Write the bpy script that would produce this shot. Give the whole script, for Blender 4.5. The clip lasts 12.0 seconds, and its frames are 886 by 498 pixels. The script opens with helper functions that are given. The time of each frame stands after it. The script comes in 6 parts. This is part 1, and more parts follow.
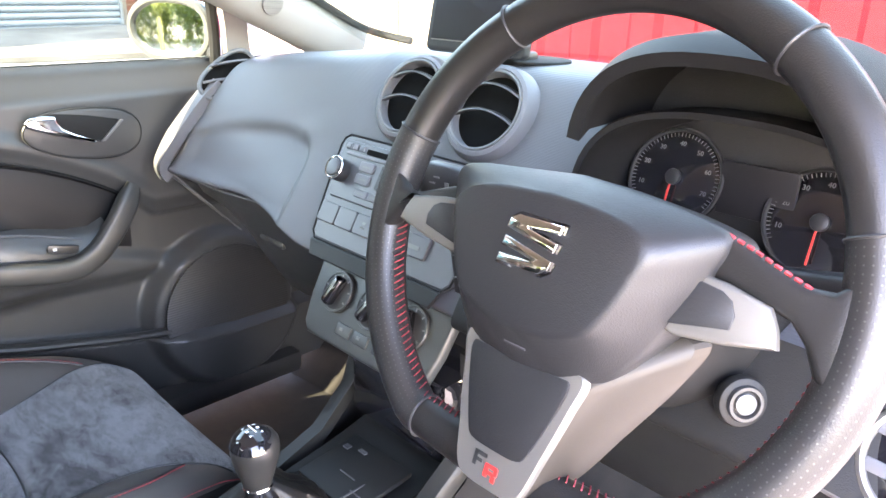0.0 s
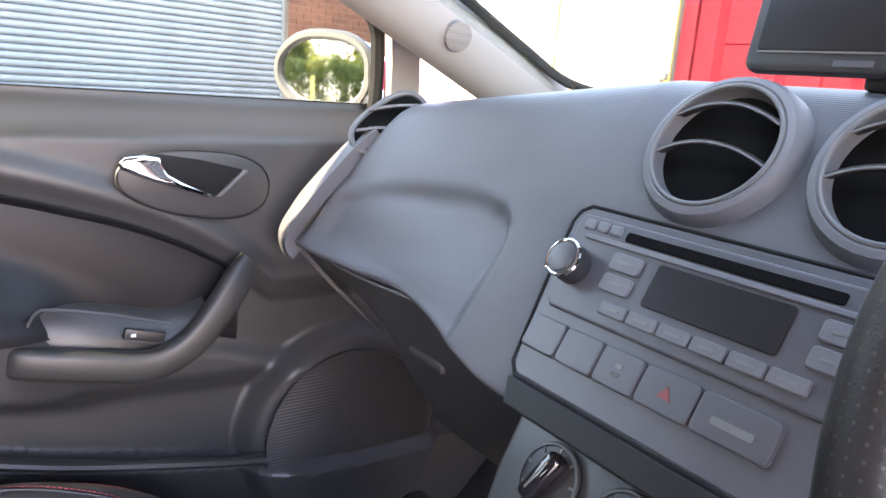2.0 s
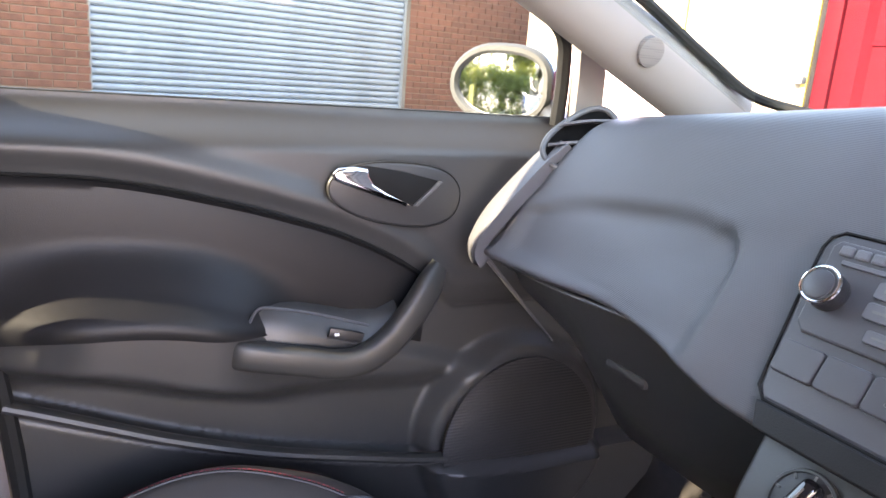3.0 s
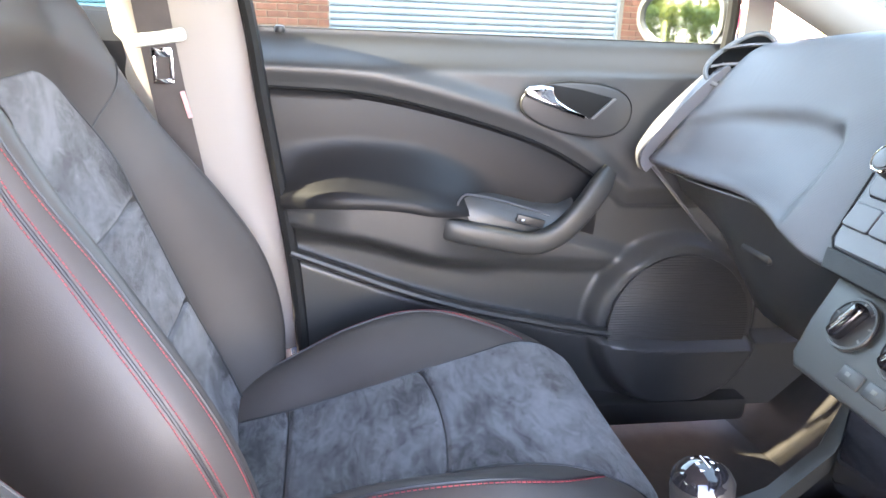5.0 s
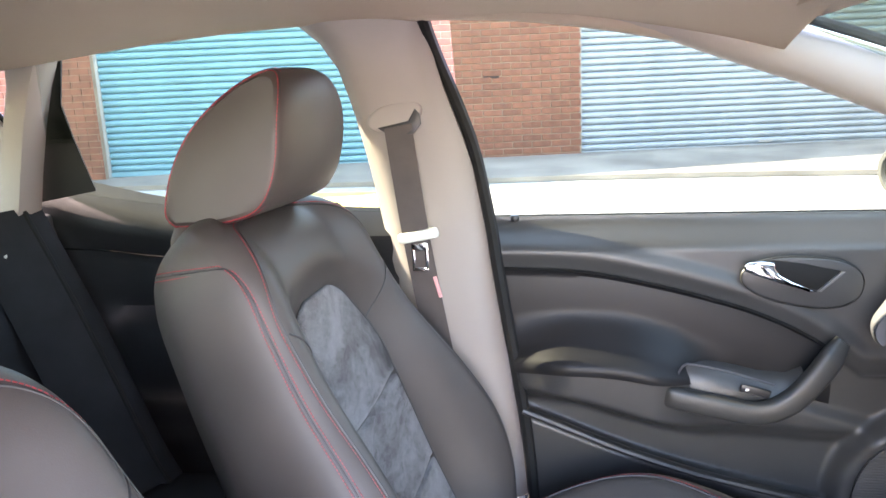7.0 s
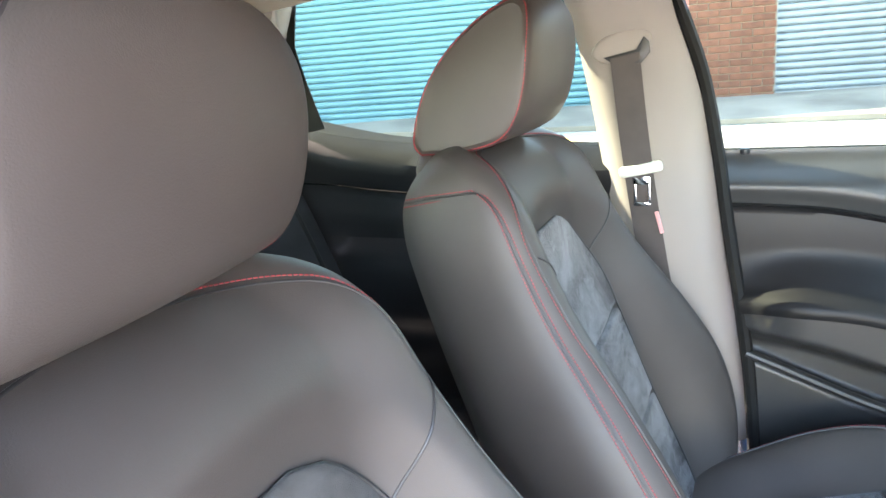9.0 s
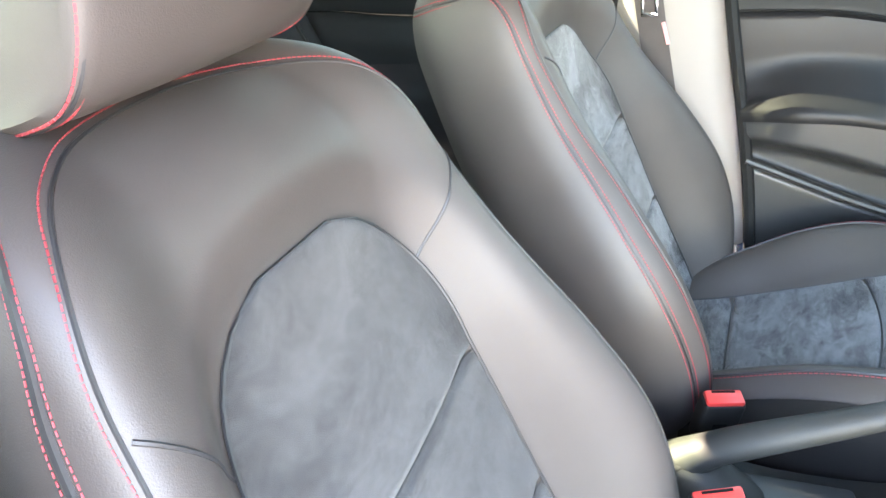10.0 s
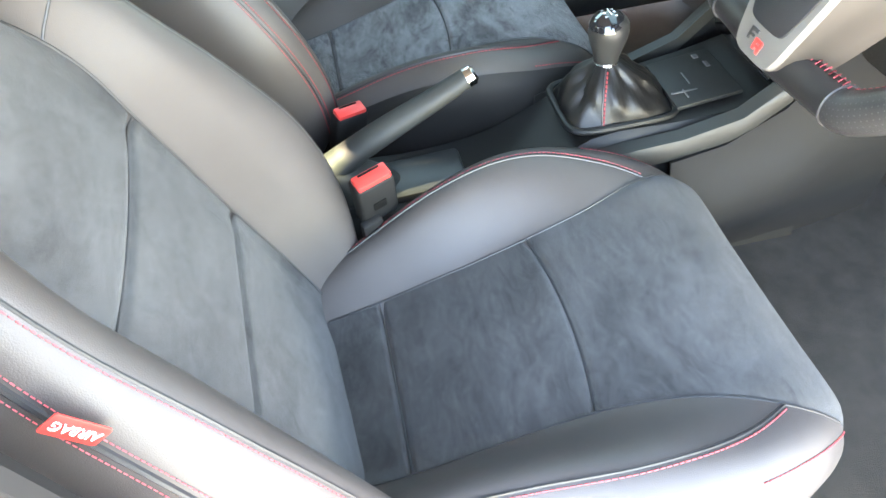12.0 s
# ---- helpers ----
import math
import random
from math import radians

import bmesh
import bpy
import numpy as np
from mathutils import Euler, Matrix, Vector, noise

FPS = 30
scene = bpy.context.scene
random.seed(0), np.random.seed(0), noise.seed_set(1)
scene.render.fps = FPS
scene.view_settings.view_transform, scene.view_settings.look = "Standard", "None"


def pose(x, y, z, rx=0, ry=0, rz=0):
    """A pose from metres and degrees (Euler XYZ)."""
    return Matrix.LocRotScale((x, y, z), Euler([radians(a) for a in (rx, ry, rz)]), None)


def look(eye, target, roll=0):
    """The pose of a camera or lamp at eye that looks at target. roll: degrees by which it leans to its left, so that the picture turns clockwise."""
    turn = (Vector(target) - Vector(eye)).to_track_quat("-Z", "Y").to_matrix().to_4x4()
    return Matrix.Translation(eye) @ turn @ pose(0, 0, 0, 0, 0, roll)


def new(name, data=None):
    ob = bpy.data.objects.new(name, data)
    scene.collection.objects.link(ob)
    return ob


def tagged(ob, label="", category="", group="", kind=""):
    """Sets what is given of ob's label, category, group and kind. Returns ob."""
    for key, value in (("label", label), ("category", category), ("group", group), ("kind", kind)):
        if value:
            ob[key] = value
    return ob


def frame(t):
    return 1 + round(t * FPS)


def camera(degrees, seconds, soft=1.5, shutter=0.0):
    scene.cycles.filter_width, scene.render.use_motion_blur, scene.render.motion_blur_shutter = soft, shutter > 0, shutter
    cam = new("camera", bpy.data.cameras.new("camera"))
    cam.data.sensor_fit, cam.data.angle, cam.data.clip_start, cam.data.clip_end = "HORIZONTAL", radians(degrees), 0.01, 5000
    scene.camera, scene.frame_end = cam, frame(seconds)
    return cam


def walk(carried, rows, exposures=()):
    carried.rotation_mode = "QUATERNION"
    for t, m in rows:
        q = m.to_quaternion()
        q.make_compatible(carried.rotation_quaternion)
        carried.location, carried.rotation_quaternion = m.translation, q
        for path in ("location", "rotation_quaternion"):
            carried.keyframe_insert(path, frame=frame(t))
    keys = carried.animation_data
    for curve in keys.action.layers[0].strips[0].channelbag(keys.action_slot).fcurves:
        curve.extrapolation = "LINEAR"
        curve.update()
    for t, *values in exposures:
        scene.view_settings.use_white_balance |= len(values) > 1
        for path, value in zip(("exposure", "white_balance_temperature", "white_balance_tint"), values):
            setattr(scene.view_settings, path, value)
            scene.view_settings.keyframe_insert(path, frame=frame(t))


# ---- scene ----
cam = camera(63.0, 12.0)
PATH = [
    (0, (0.632, 0.037, 1.127), (-0.688, 1.369, 0.432), 1.7),
    (0.5, (0.545, 0.08, 1.055), (-0.84, 1.399, 0.469), 2.2),
    (1, (0.433, 0.152, 1.036), (-1.016, 1.433, 0.529), 2.9),
    (1.5, (0.332, 0.222, 1.021), (-1.183, 1.442, 0.555), 4.0),
    (2, (0.267, 0.209, 1.019), (-1.33, 1.325, 0.566), 4.6),
    (2.5, (0.24, 0.152, 1.028), (-1.429, 1.155, 0.572), 4.8),
    (3, (0.228, 0.098, 1.028), (-1.51, 0.969, 0.558), 4.6),
    (3.5, (0.264, 0.081, 1.023), (-1.545, 0.775, 0.524), 3.9),
    (3.7, (0.31, 0.11, 1.01), (-1.54, 0.682, 0.512), 3.1),
    (5.3, (0.526, 0.047, 1.024), (-1.351, 0.3, 0.382), 2.5),
    (5.5, (0.548, 0.076, 1.042), (-1.349, 0.238, 0.428), 2.1),
    (6, (0.565, 0.116, 1.135), (-1.37, 0.102, 0.628), 0.3),
    (6.5, (0.576, 0.097, 1.163), (-1.375, -0.05, 0.747), -1.0),
    (7, (0.595, 0.103, 1.191), (-1.328, -0.266, 0.786), -2.6),
    (7.5, (0.601, 0.062, 1.221), (-1.291, -0.44, 0.81), -3.5),
    (7.7, (0.615, 0.051, 1.214), (-1.266, -0.505, 0.822), -3.5),
    (9.3, (0.651, 0.009, 1.167), (-1.051, -0.862, 0.58), -5.9),
    (9.5, (0.674, 0.026, 1.163), (-0.982, -0.852, 0.465), -6.4),
    (10, (0.714, 0.035, 1.132), (-0.893, -0.763, 0.248), -7.3),
    (10.5, (0.774, 0.04, 1.115), (-0.801, -0.578, 0.048), -8.3),
    (11, (0.811, 0.038, 1.113), (-0.723, -0.312, -0.121), -7.7),
    (11.5, (0.834, 0.033, 1.132), (-0.633, -0.042, -0.225), -7.6),
    (12, (0.847, 0.013, 1.153), (-0.524, 0.184, -0.293), -6.3),
]
EXPOSURE = [(0, 5.80, 8100, 31), (1, 5.64, 7700, 36), (2, 5.27, 8000, 41), (3.6, 5.17, 8000, 40), (5.4, 6.08, 7700, 32), (6, 5.94, 7800, 33), (6.6, 5.42, 7500, 31), (7.6, 5.31, 7950, 33), (9.4, 5.66, 7500, 19), (10.2, 6.26, 8200, 19), (12, 6.06, 8600, 14)]
walk(cam, [(t, look(eye, target, roll)) for t, eye, target, roll in PATH], EXPOSURE)

# ---- light: sun over the low brick units, clear sky ----
SUN_WAY = Vector((-0.16, -1.90, 1.0)).normalized()
world = bpy.data.worlds.new("sky")
world.use_nodes = True
scene.world = world
wn = world.node_tree.nodes
sky = wn.new("ShaderNodeTexSky")
sky.sky_type = "NISHITA"
sky.sun_disc = False
sky.dust_density = 0.2
sky.sun_elevation = math.asin(SUN_WAY.z)
sky.sun_rotation = math.atan2(SUN_WAY.x, SUN_WAY.y)
world.node_tree.links.new(sky.outputs[0], wn["Background"].inputs[0])
wn["Background"].inputs[1].default_value = 0.15
sun_data = bpy.data.lights.new("sun", "SUN")
sun_data.energy, sun_data.angle, sun_data.color = 2.3, radians(0.6), (1.0, 0.95, 0.85)
sun = new("sun", sun_data)
sun.matrix_world = look(SUN_WAY * 30, (0, 0, 0))


# ---- materials ----
def mat(name, colour, rough=0.5, metal=0.0, vary=0.15, grain=0.0, scale=400.0, stain=6.0, coat=0.0, sheen=0.0, spec=0.5):
    """A surface with variation at two scales: broad stains and fine grain."""
    m = bpy.data.materials.new(name)
    m.use_nodes = True
    n, l = m.node_tree.nodes, m.node_tree.links
    b = n["Principled BSDF"]
    b.inputs["Roughness"].default_value = rough
    b.inputs["Metallic"].default_value = metal
    b.inputs["Coat Weight"].default_value = coat
    b.inputs["Sheen Weight"].default_value = sheen
    b.inputs["Specular IOR Level"].default_value = spec
    tc = n.new("ShaderNodeTexCoord")
    nz = n.new("ShaderNodeTexNoise")
    nz.inputs["Scale"].default_value = stain
    nz.inputs["Detail"].default_value = 6
    l.new(tc.outputs["Object"], nz.inputs["Vector"])
    rp = n.new("ShaderNodeValToRGB")
    lo = [max(0, c * (1 - vary)) for c in colour]
    hi = [min(1, c * (1 + vary)) for c in colour]
    rp.color_ramp.elements[0].position, rp.color_ramp.elements[1].position = 0.3, 0.7
    rp.color_ramp.elements[0].color, rp.color_ramp.elements[1].color = (*lo, 1), (*hi, 1)
    l.new(nz.outputs["Fac"], rp.inputs["Fac"])
    l.new(rp.outputs["Color"], b.inputs["Base Color"])
    rr = n.new("ShaderNodeMapRange")
    rr.inputs["To Min"].default_value, rr.inputs["To Max"].default_value = max(0.02, rough - 0.07), min(1, rough + 0.07)
    l.new(nz.outputs["Fac"], rr.inputs["Value"])
    l.new(rr.outputs["Result"], b.inputs["Roughness"])
    if grain:
        fine = n.new("ShaderNodeTexNoise")
        fine.inputs["Scale"].default_value = scale
        fine.inputs["Detail"].default_value = 3
        l.new(tc.outputs["Object"], fine.inputs["Vector"])
        bump = n.new("ShaderNodeBump")
        bump.inputs["Strength"].default_value = grain
        bump.inputs["Distance"].default_value = 0.001
        l.new(fine.outputs["Fac"], bump.inputs["Height"])
        l.new(bump.outputs["Normal"], b.inputs["Normal"])
    return m


def ribbed(m, spacing, axis, depth=0.6):
    """Adds fine moulded ribs, spacing in metres, to a material."""
    n, l = m.node_tree.nodes, m.node_tree.links
    tc = n.new("ShaderNodeTexCoord")
    w = n.new("ShaderNodeTexWave")
    w.wave_type, w.bands_direction = "BANDS", axis
    w.inputs["Scale"].default_value = 0.31416 / spacing
    l.new(tc.outputs["Object"], w.inputs["Vector"])
    bump = n.new("ShaderNodeBump")
    bump.inputs["Strength"].default_value = depth
    bump.inputs["Distance"].default_value = 0.0006
    l.new(w.outputs["Fac"], bump.inputs["Height"])
    l.new(bump.outputs["Normal"], n["Principled BSDF"].inputs["Normal"])
    return m


def dotted(m, spacing, colour, size=0.28, space="UV"):
    """Adds a grid of small round holes or flecks to a material."""
    n, l = m.node_tree.nodes, m.node_tree.links
    tc = n.new("ShaderNodeTexCoord")
    v = n.new("ShaderNodeTexVoronoi")
    v.inputs["Scale"].default_value = 1 / spacing
    v.inputs["Randomness"].default_value = 0.0
    l.new(tc.outputs[space], v.inputs["Vector"])
    c = n.new("ShaderNodeMath")
    c.operation = "LESS_THAN"
    c.inputs[1].default_value = size
    l.new(v.outputs["Distance"], c.inputs[0])
    mix = n.new("ShaderNodeMix")
    mix.data_type = "RGBA"
    b = n["Principled BSDF"]
    old = b.inputs["Base Color"].links[0].from_socket
    l.new(c.outputs[0], mix.inputs["Factor"])
    l.new(old, mix.inputs[6])
    mix.inputs[7].default_value = (*colour, 1)
    l.new(mix.outputs[2], b.inputs["Base Color"])
    return m


def pane_material(name, tint):
    m = bpy.data.materials.new(name)
    m.use_nodes = True
    n, l = m.node_tree.nodes, m.node_tree.links
    n.remove(n["Principled BSDF"])
    clear, gloss, mix = n.new("ShaderNodeBsdfTransparent"), n.new("ShaderNodeBsdfGlossy"), n.new("ShaderNodeMixShader")
    clear.inputs[0].default_value = (*tint, 1)
    gloss.inputs["Roughness"].default_value = 0.02
    lw, power, scale = n.new("ShaderNodeLayerWeight"), n.new("ShaderNodeMath"), n.new("ShaderNodeMath")
    power.operation, power.inputs[1].default_value = "POWER", 4.0
    scale.operation, scale.inputs[1].default_value, scale.inputs[2].default_value = "MULTIPLY_ADD", 0.35, 0.02
    l.new(lw.outputs["Facing"], power.inputs[0])
    l.new(power.outputs[0], scale.inputs[0])
    l.new(scale.outputs[0], mix.inputs[0])
    l.new(clear.outputs[0], mix.inputs[1])
    l.new(gloss.outputs[0], mix.inputs[2])
    l.new(mix.outputs[0], n["Material Output"].inputs[0])
    return m


M = {
    "boot_leather": mat("soft_black_leather", (0.006, 0.0056, 0.0056), 0.42, vary=0.2, grain=0.3, scale=700, stain=9, spec=0.32),
    "wheel_leather": mat("smooth_black_leather", (0.011, 0.0105, 0.0105), 0.34, vary=0.2, grain=0.22, scale=900, stain=8, spec=0.42),
    "leather": mat("black_leather", (0.048, 0.041, 0.038), 0.49, vary=0.18, grain=0.18, scale=950, stain=5, spec=0.36),
    "thread": mat("red_thread", (0.26, 0.028, 0.035), 0.7, vary=0.2, stain=60),
    "piping": mat("black_piping", (0.015, 0.015, 0.016), 0.5, vary=0.2, stain=20),
    "dash": ribbed(mat("dash_plastic", (0.080, 0.079, 0.084), 0.48, vary=0.08, stain=3, spec=0.32), 0.0014, "Z", 0.34),
    "dash_plain": mat("dash_smooth_plastic", (0.105, 0.105, 0.112), 0.5, vary=0.1, grain=0.3, scale=1200, stain=4),
    "door": mat("door_plastic", (0.034, 0.034, 0.034), 0.38, vary=0.12, grain=0.25, scale=1000, stain=4, spec=0.55),
    "door_soft": mat("door_vinyl", (0.010, 0.010, 0.011), 0.42, vary=0.12, grain=0.2, scale=800, stain=5, spec=0.24),
    "trim": mat("grey_console_trim", (0.10, 0.10, 0.10), 0.42, vary=0.08, grain=0.2, scale=900, stain=4),
    "panel": mat("bezel_plastic", (0.056, 0.056, 0.061), 0.4, vary=0.06, grain=0.15, scale=900, stain=5),
    "hub": mat("hub_plastic", (0.014, 0.014, 0.015), 0.42, vary=0.08, grain=0.25, scale=1000, stain=5, spec=0.42),
    "black": mat("black_plastic", (0.018, 0.018, 0.019), 0.42, vary=0.15, grain=0.15, scale=600, stain=8),
    "gloss": mat("gloss_black", (0.008, 0.008, 0.010), 0.08, vary=0.1, stain=8, coat=0.5),
    "screen": mat("dark_screen", (0.014, 0.013, 0.014), 0.35, vary=0.1, stain=8, spec=0.2),
    # near-black for openings and grooves: their inner shade held in the colour
    "hollow_shade": mat("opening_shade_black", (0.005, 0.005, 0.005), 0.9, vary=0.1, stain=8, spec=0.05),
    "dim_red": mat("dim_red_print", (0.20, 0.03, 0.03), 0.5, vary=0.1, stain=30),
    "carpet": mat("carpet", (0.019, 0.016, 0.014), 0.95, vary=0.4, grain=0.9, scale=700, stain=30),
    "pillar": mat("pillar_trim", (0.24, 0.21, 0.195), 0.6, vary=0.05, grain=0.25, scale=900, stain=3),
    "headlining": mat("headlining_cloth", (0.34, 0.27, 0.215), 0.9, vary=0.05, grain=0.6, scale=1300, stain=5),
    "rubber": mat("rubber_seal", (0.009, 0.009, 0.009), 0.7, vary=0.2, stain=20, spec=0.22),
    "brake_grip": mat("matt_grip_plastic", (0.026, 0.026, 0.024), 0.58, vary=0.15, grain=0.3, scale=700, stain=14, spec=0.35),
    "satin": mat("satin_silver", (0.17, 0.160, 0.146), 0.46, metal=0.6, vary=0.05, grain=0.08, scale=900, stain=5),
    "satin_shaded": mat("shaded_satin_silver", (0.040, 0.033, 0.027), 0.5, metal=0.3, vary=0.10, grain=0.1, scale=900, stain=9),
    "console_black": mat("console_plastic", (0.011, 0.011, 0.011), 0.48, vary=0.15, grain=0.3, scale=900, stain=6, spec=0.22),
    "rail_grey": mat("satin_rail_plastic", (0.027, 0.027, 0.026), 0.42, vary=0.08, grain=0.2, scale=900, stain=4),
    "rail_dark": mat("dark_rail_plastic", (0.017, 0.017, 0.016), 0.45, vary=0.08, grain=0.2, scale=900, stain=4, spec=0.32),
    "shade_side": mat("shaded_side_black", (0.013, 0.012, 0.0115), 0.62, vary=0.15, grain=0.3, scale=900, stain=8, spec=0.16),
    "knob_grey": mat("satin_knob", (0.030, 0.029, 0.028), 0.36, metal=0.3, vary=0.08, grain=0.05, scale=900, stain=9),
    "chrome": mat("chrome", (0.86, 0.86, 0.86), 0.08, metal=1.0, vary=0.03, stain=12),
    "belt": ribbed(mat("belt_webbing", (0.055, 0.045, 0.042), 0.75, vary=0.15, stain=30), 0.004, "X", 0.5),
    "rear_trim": mat("rear_plastic", (0.013, 0.013, 0.015), 0.45, vary=0.15, grain=0.3, scale=900, stain=5, spec=0.28),
    "rear_cloth": mat("rear_seat_cloth", (0.018, 0.019, 0.021), 0.9, vary=0.25, grain=0.6, scale=1500, stain=14, spec=0.2),
    "footwell": mat("footwell_plastic", (0.010, 0.010, 0.0105), 0.6, vary=0.1, grain=0.3, scale=900, stain=5, spec=0.14),
    "rim_grey": mat("pale_grey_plastic", (0.035, 0.036, 0.034), 0.5, vary=0.06, stain=20),
    "heater_grey": mat("heater_panel_plastic", (0.036, 0.040, 0.040), 0.42, vary=0.06, grain=0.15, scale=900, stain=5),
    "ivory": mat("pale_plastic", (0.62, 0.64, 0.58), 0.45, vary=0.05, stain=20),
    "red": mat("red_plastic", (0.55, 0.035, 0.03), 0.35, vary=0.06, stain=20),
    "white_mark": mat("white_print", (0.75, 0.76, 0.78), 0.5, vary=0.04, stain=30),
    "label_pink": mat("pink_label_cloth", (0.62, 0.30, 0.30), 0.7, vary=0.15, stain=90),
    "dial_print": mat("grey_dial_print", (0.12, 0.12, 0.115), 0.5, vary=0.1, stain=60),
    "black_mark": mat("black_print", (0.02, 0.02, 0.02), 0.5, vary=0.04, stain=30),
    "glass": pane_material("window_glass", (0.64, 0.70, 0.64)),
    "mirror": mat("mirror_glass", (0.90, 0.92, 0.92), 0.003, metal=1.0, vary=0.01, stain=3),
    "blue_paint": mat("blue_car_paint", (0.02, 0.07, 0.16), 0.25, metal=0.4, vary=0.06, stain=8, coat=1.0),
    "white_paint": mat("white_car_paint", (0.78, 0.78, 0.76), 0.25, vary=0.03, stain=8, coat=1.0),
    "brick": mat("orange_brick", (0.145, 0.052, 0.031), 0.9, vary=0.3, grain=0.9, scale=120, stain=9),
    "mortar": mat("mortar", (0.20, 0.15, 0.115), 0.95, vary=0.15, grain=0.8, scale=150, stain=4),
    "shutter": mat("pale_blue_shutter", (0.20, 0.23, 0.26), 0.45, metal=0.25, vary=0.10, grain=0.2, scale=60, stain=2.2),
    "shutter_teal": mat("teal_shutter", (0.075, 0.185, 0.225), 0.5, metal=0.1, vary=0.10, grain=0.2, scale=60, stain=2.2),
    "ground": mat("pale_concrete", (0.37, 0.345, 0.315), 0.9, vary=0.18, grain=0.7, scale=60, stain=0.9),
    "apron": mat("grey_concrete", (0.18, 0.155, 0.13), 0.92, vary=0.35, grain=0.8, scale=60, stain=1.6),
    "yellow": mat("yellow_line_paint", (0.62, 0.46, 0.12), 0.8, vary=0.3, grain=0.6, scale=90, stain=8),
    "container_red": mat("red_container_paint", (0.10, 0.0025, 0.006), 0.7, vary=0.2, grain=0.3, scale=60, stain=2.5, spec=0.12),
    "cream_paint": mat("cream_panel_paint", (0.24, 0.205, 0.17), 0.6, vary=0.08, grain=0.3, scale=60, stain=2),
    "roof": mat("roof_sheet", (0.22, 0.22, 0.22), 0.7, vary=0.2, grain=0.4, scale=40, stain=2),
    "bark": mat("bark", (0.12, 0.09, 0.06), 0.95, vary=0.35, grain=0.9, scale=60, stain=9),
    "leaf": mat("foliage", (0.055, 0.080, 0.022), 0.6, vary=0.5, grain=0.2, scale=90, stain=3.0),
}
def by_piece(m, amount):
    """Varies a material's brightness and hue from piece to piece."""
    n, l = m.node_tree.nodes, m.node_tree.links
    info, geo = n.new("ShaderNodeObjectInfo"), n.new("ShaderNodeNewGeometry")
    add = n.new("ShaderNodeMath")
    add.operation = "ADD"
    l.new(info.outputs["Random"], add.inputs[0])
    l.new(geo.outputs["Random Per Island"], add.inputs[1])
    wrap = n.new("ShaderNodeMath")
    wrap.operation = "FRACT"
    l.new(add.outputs[0], wrap.inputs[0])
    rng = n.new("ShaderNodeMapRange")
    rng.inputs["To Min"].default_value, rng.inputs["To Max"].default_value = 1 - amount, 1 + amount
    l.new(wrap.outputs[0], rng.inputs["Value"])
    hsv = n.new("ShaderNodeHueSaturation")
    b = n["Principled BSDF"]
    l.new(b.inputs["Base Color"].links[0].from_socket, hsv.inputs["Color"])
    l.new(rng.outputs["Result"], hsv.inputs["Value"])
    l.new(hsv.outputs["Color"], b.inputs["Base Color"])


def nap(name, low, high, lo_at, hi_at, sheen):
    """Brushed suede: broad patches, smaller stroke marks and a fine pile."""
    m = mat(name, high, 0.95, vary=0.1, grain=0.9, scale=2200, stain=16, sheen=sheen, spec=0.25)
    n, l = m.node_tree.nodes, m.node_tree.links
    tc = next(k for k in n if k.bl_idname == "ShaderNodeTexCoord")
    stretch = n.new("ShaderNodeMapping")
    stretch.inputs["Rotation"].default_value = (0.3, 0.2, 0.6)
    stretch.inputs["Scale"].default_value = (1.0, 2.2, 1.6)
    l.new(tc.outputs["Object"], stretch.inputs["Vector"])
    tone = None
    for scale, warp, weight in ((5.5, 1.2, 0.62), (22.0, 1.8, 0.38)):
        z = n.new("ShaderNodeTexNoise")
        z.inputs["Scale"].default_value, z.inputs["Detail"].default_value = scale, 7
        z.inputs["Roughness"].default_value, z.inputs["Distortion"].default_value = 0.62, warp
        l.new(stretch.outputs["Vector"], z.inputs["Vector"])
        k = n.new("ShaderNodeMath")
        k.operation = "MULTIPLY_ADD"
        k.inputs[1].default_value = weight
        l.new(z.outputs["Fac"], k.inputs[0])
        if tone is None:
            k.inputs[2].default_value = 0.0
        else:
            l.new(tone.outputs[0], k.inputs[2])
        tone = k
    rp = n.new("ShaderNodeValToRGB")
    rp.color_ramp.elements[0].position, rp.color_ramp.elements[1].position = lo_at, hi_at
    rp.color_ramp.elements[0].color, rp.color_ramp.elements[1].color = (*low, 1), (*high, 1)
    l.new(tone.outputs[0], rp.inputs["Fac"])
    l.new(rp.outputs["Color"], n["Principled BSDF"].inputs["Base Color"])
    return m


M["suede"] = nap("suede", (0.012, 0.0116, 0.0113), (0.048, 0.047, 0.046), 0.36, 0.63, 0.14)
M["suede_brushed"] = nap("brushed_suede", (0.007, 0.007, 0.008), (0.128, 0.132, 0.140), 0.41, 0.60, 0.28)
by_piece(M["brick"], 0.16)
by_piece(M["leaf"], 0.5)
ln, ll = M["leaf"].node_tree.nodes, M["leaf"].node_tree.links
glow, both = ln.new("ShaderNodeBsdfTranslucent"), ln.new("ShaderNodeMixShader")
glow.inputs[0].default_value = (0.30, 0.33, 0.07, 1)
both.inputs[0].default_value = 0.45
ll.new(ln["Principled BSDF"].outputs[0], both.inputs[1])
ll.new(glow.outputs[0], both.inputs[2])
ll.new(both.outputs[0], ln["Material Output"].inputs[0])
by_piece(M["shutter"], 0.04)
by_piece(M["shutter_teal"], 0.04)
M["perforated"] = dotted(mat("perforated_leather", (0.014, 0.0135, 0.0135), 0.40, vary=0.15, grain=0.22, scale=900, stain=6, spec=0.45), 0.0046, (0.042, 0.041, 0.040), 0.13)
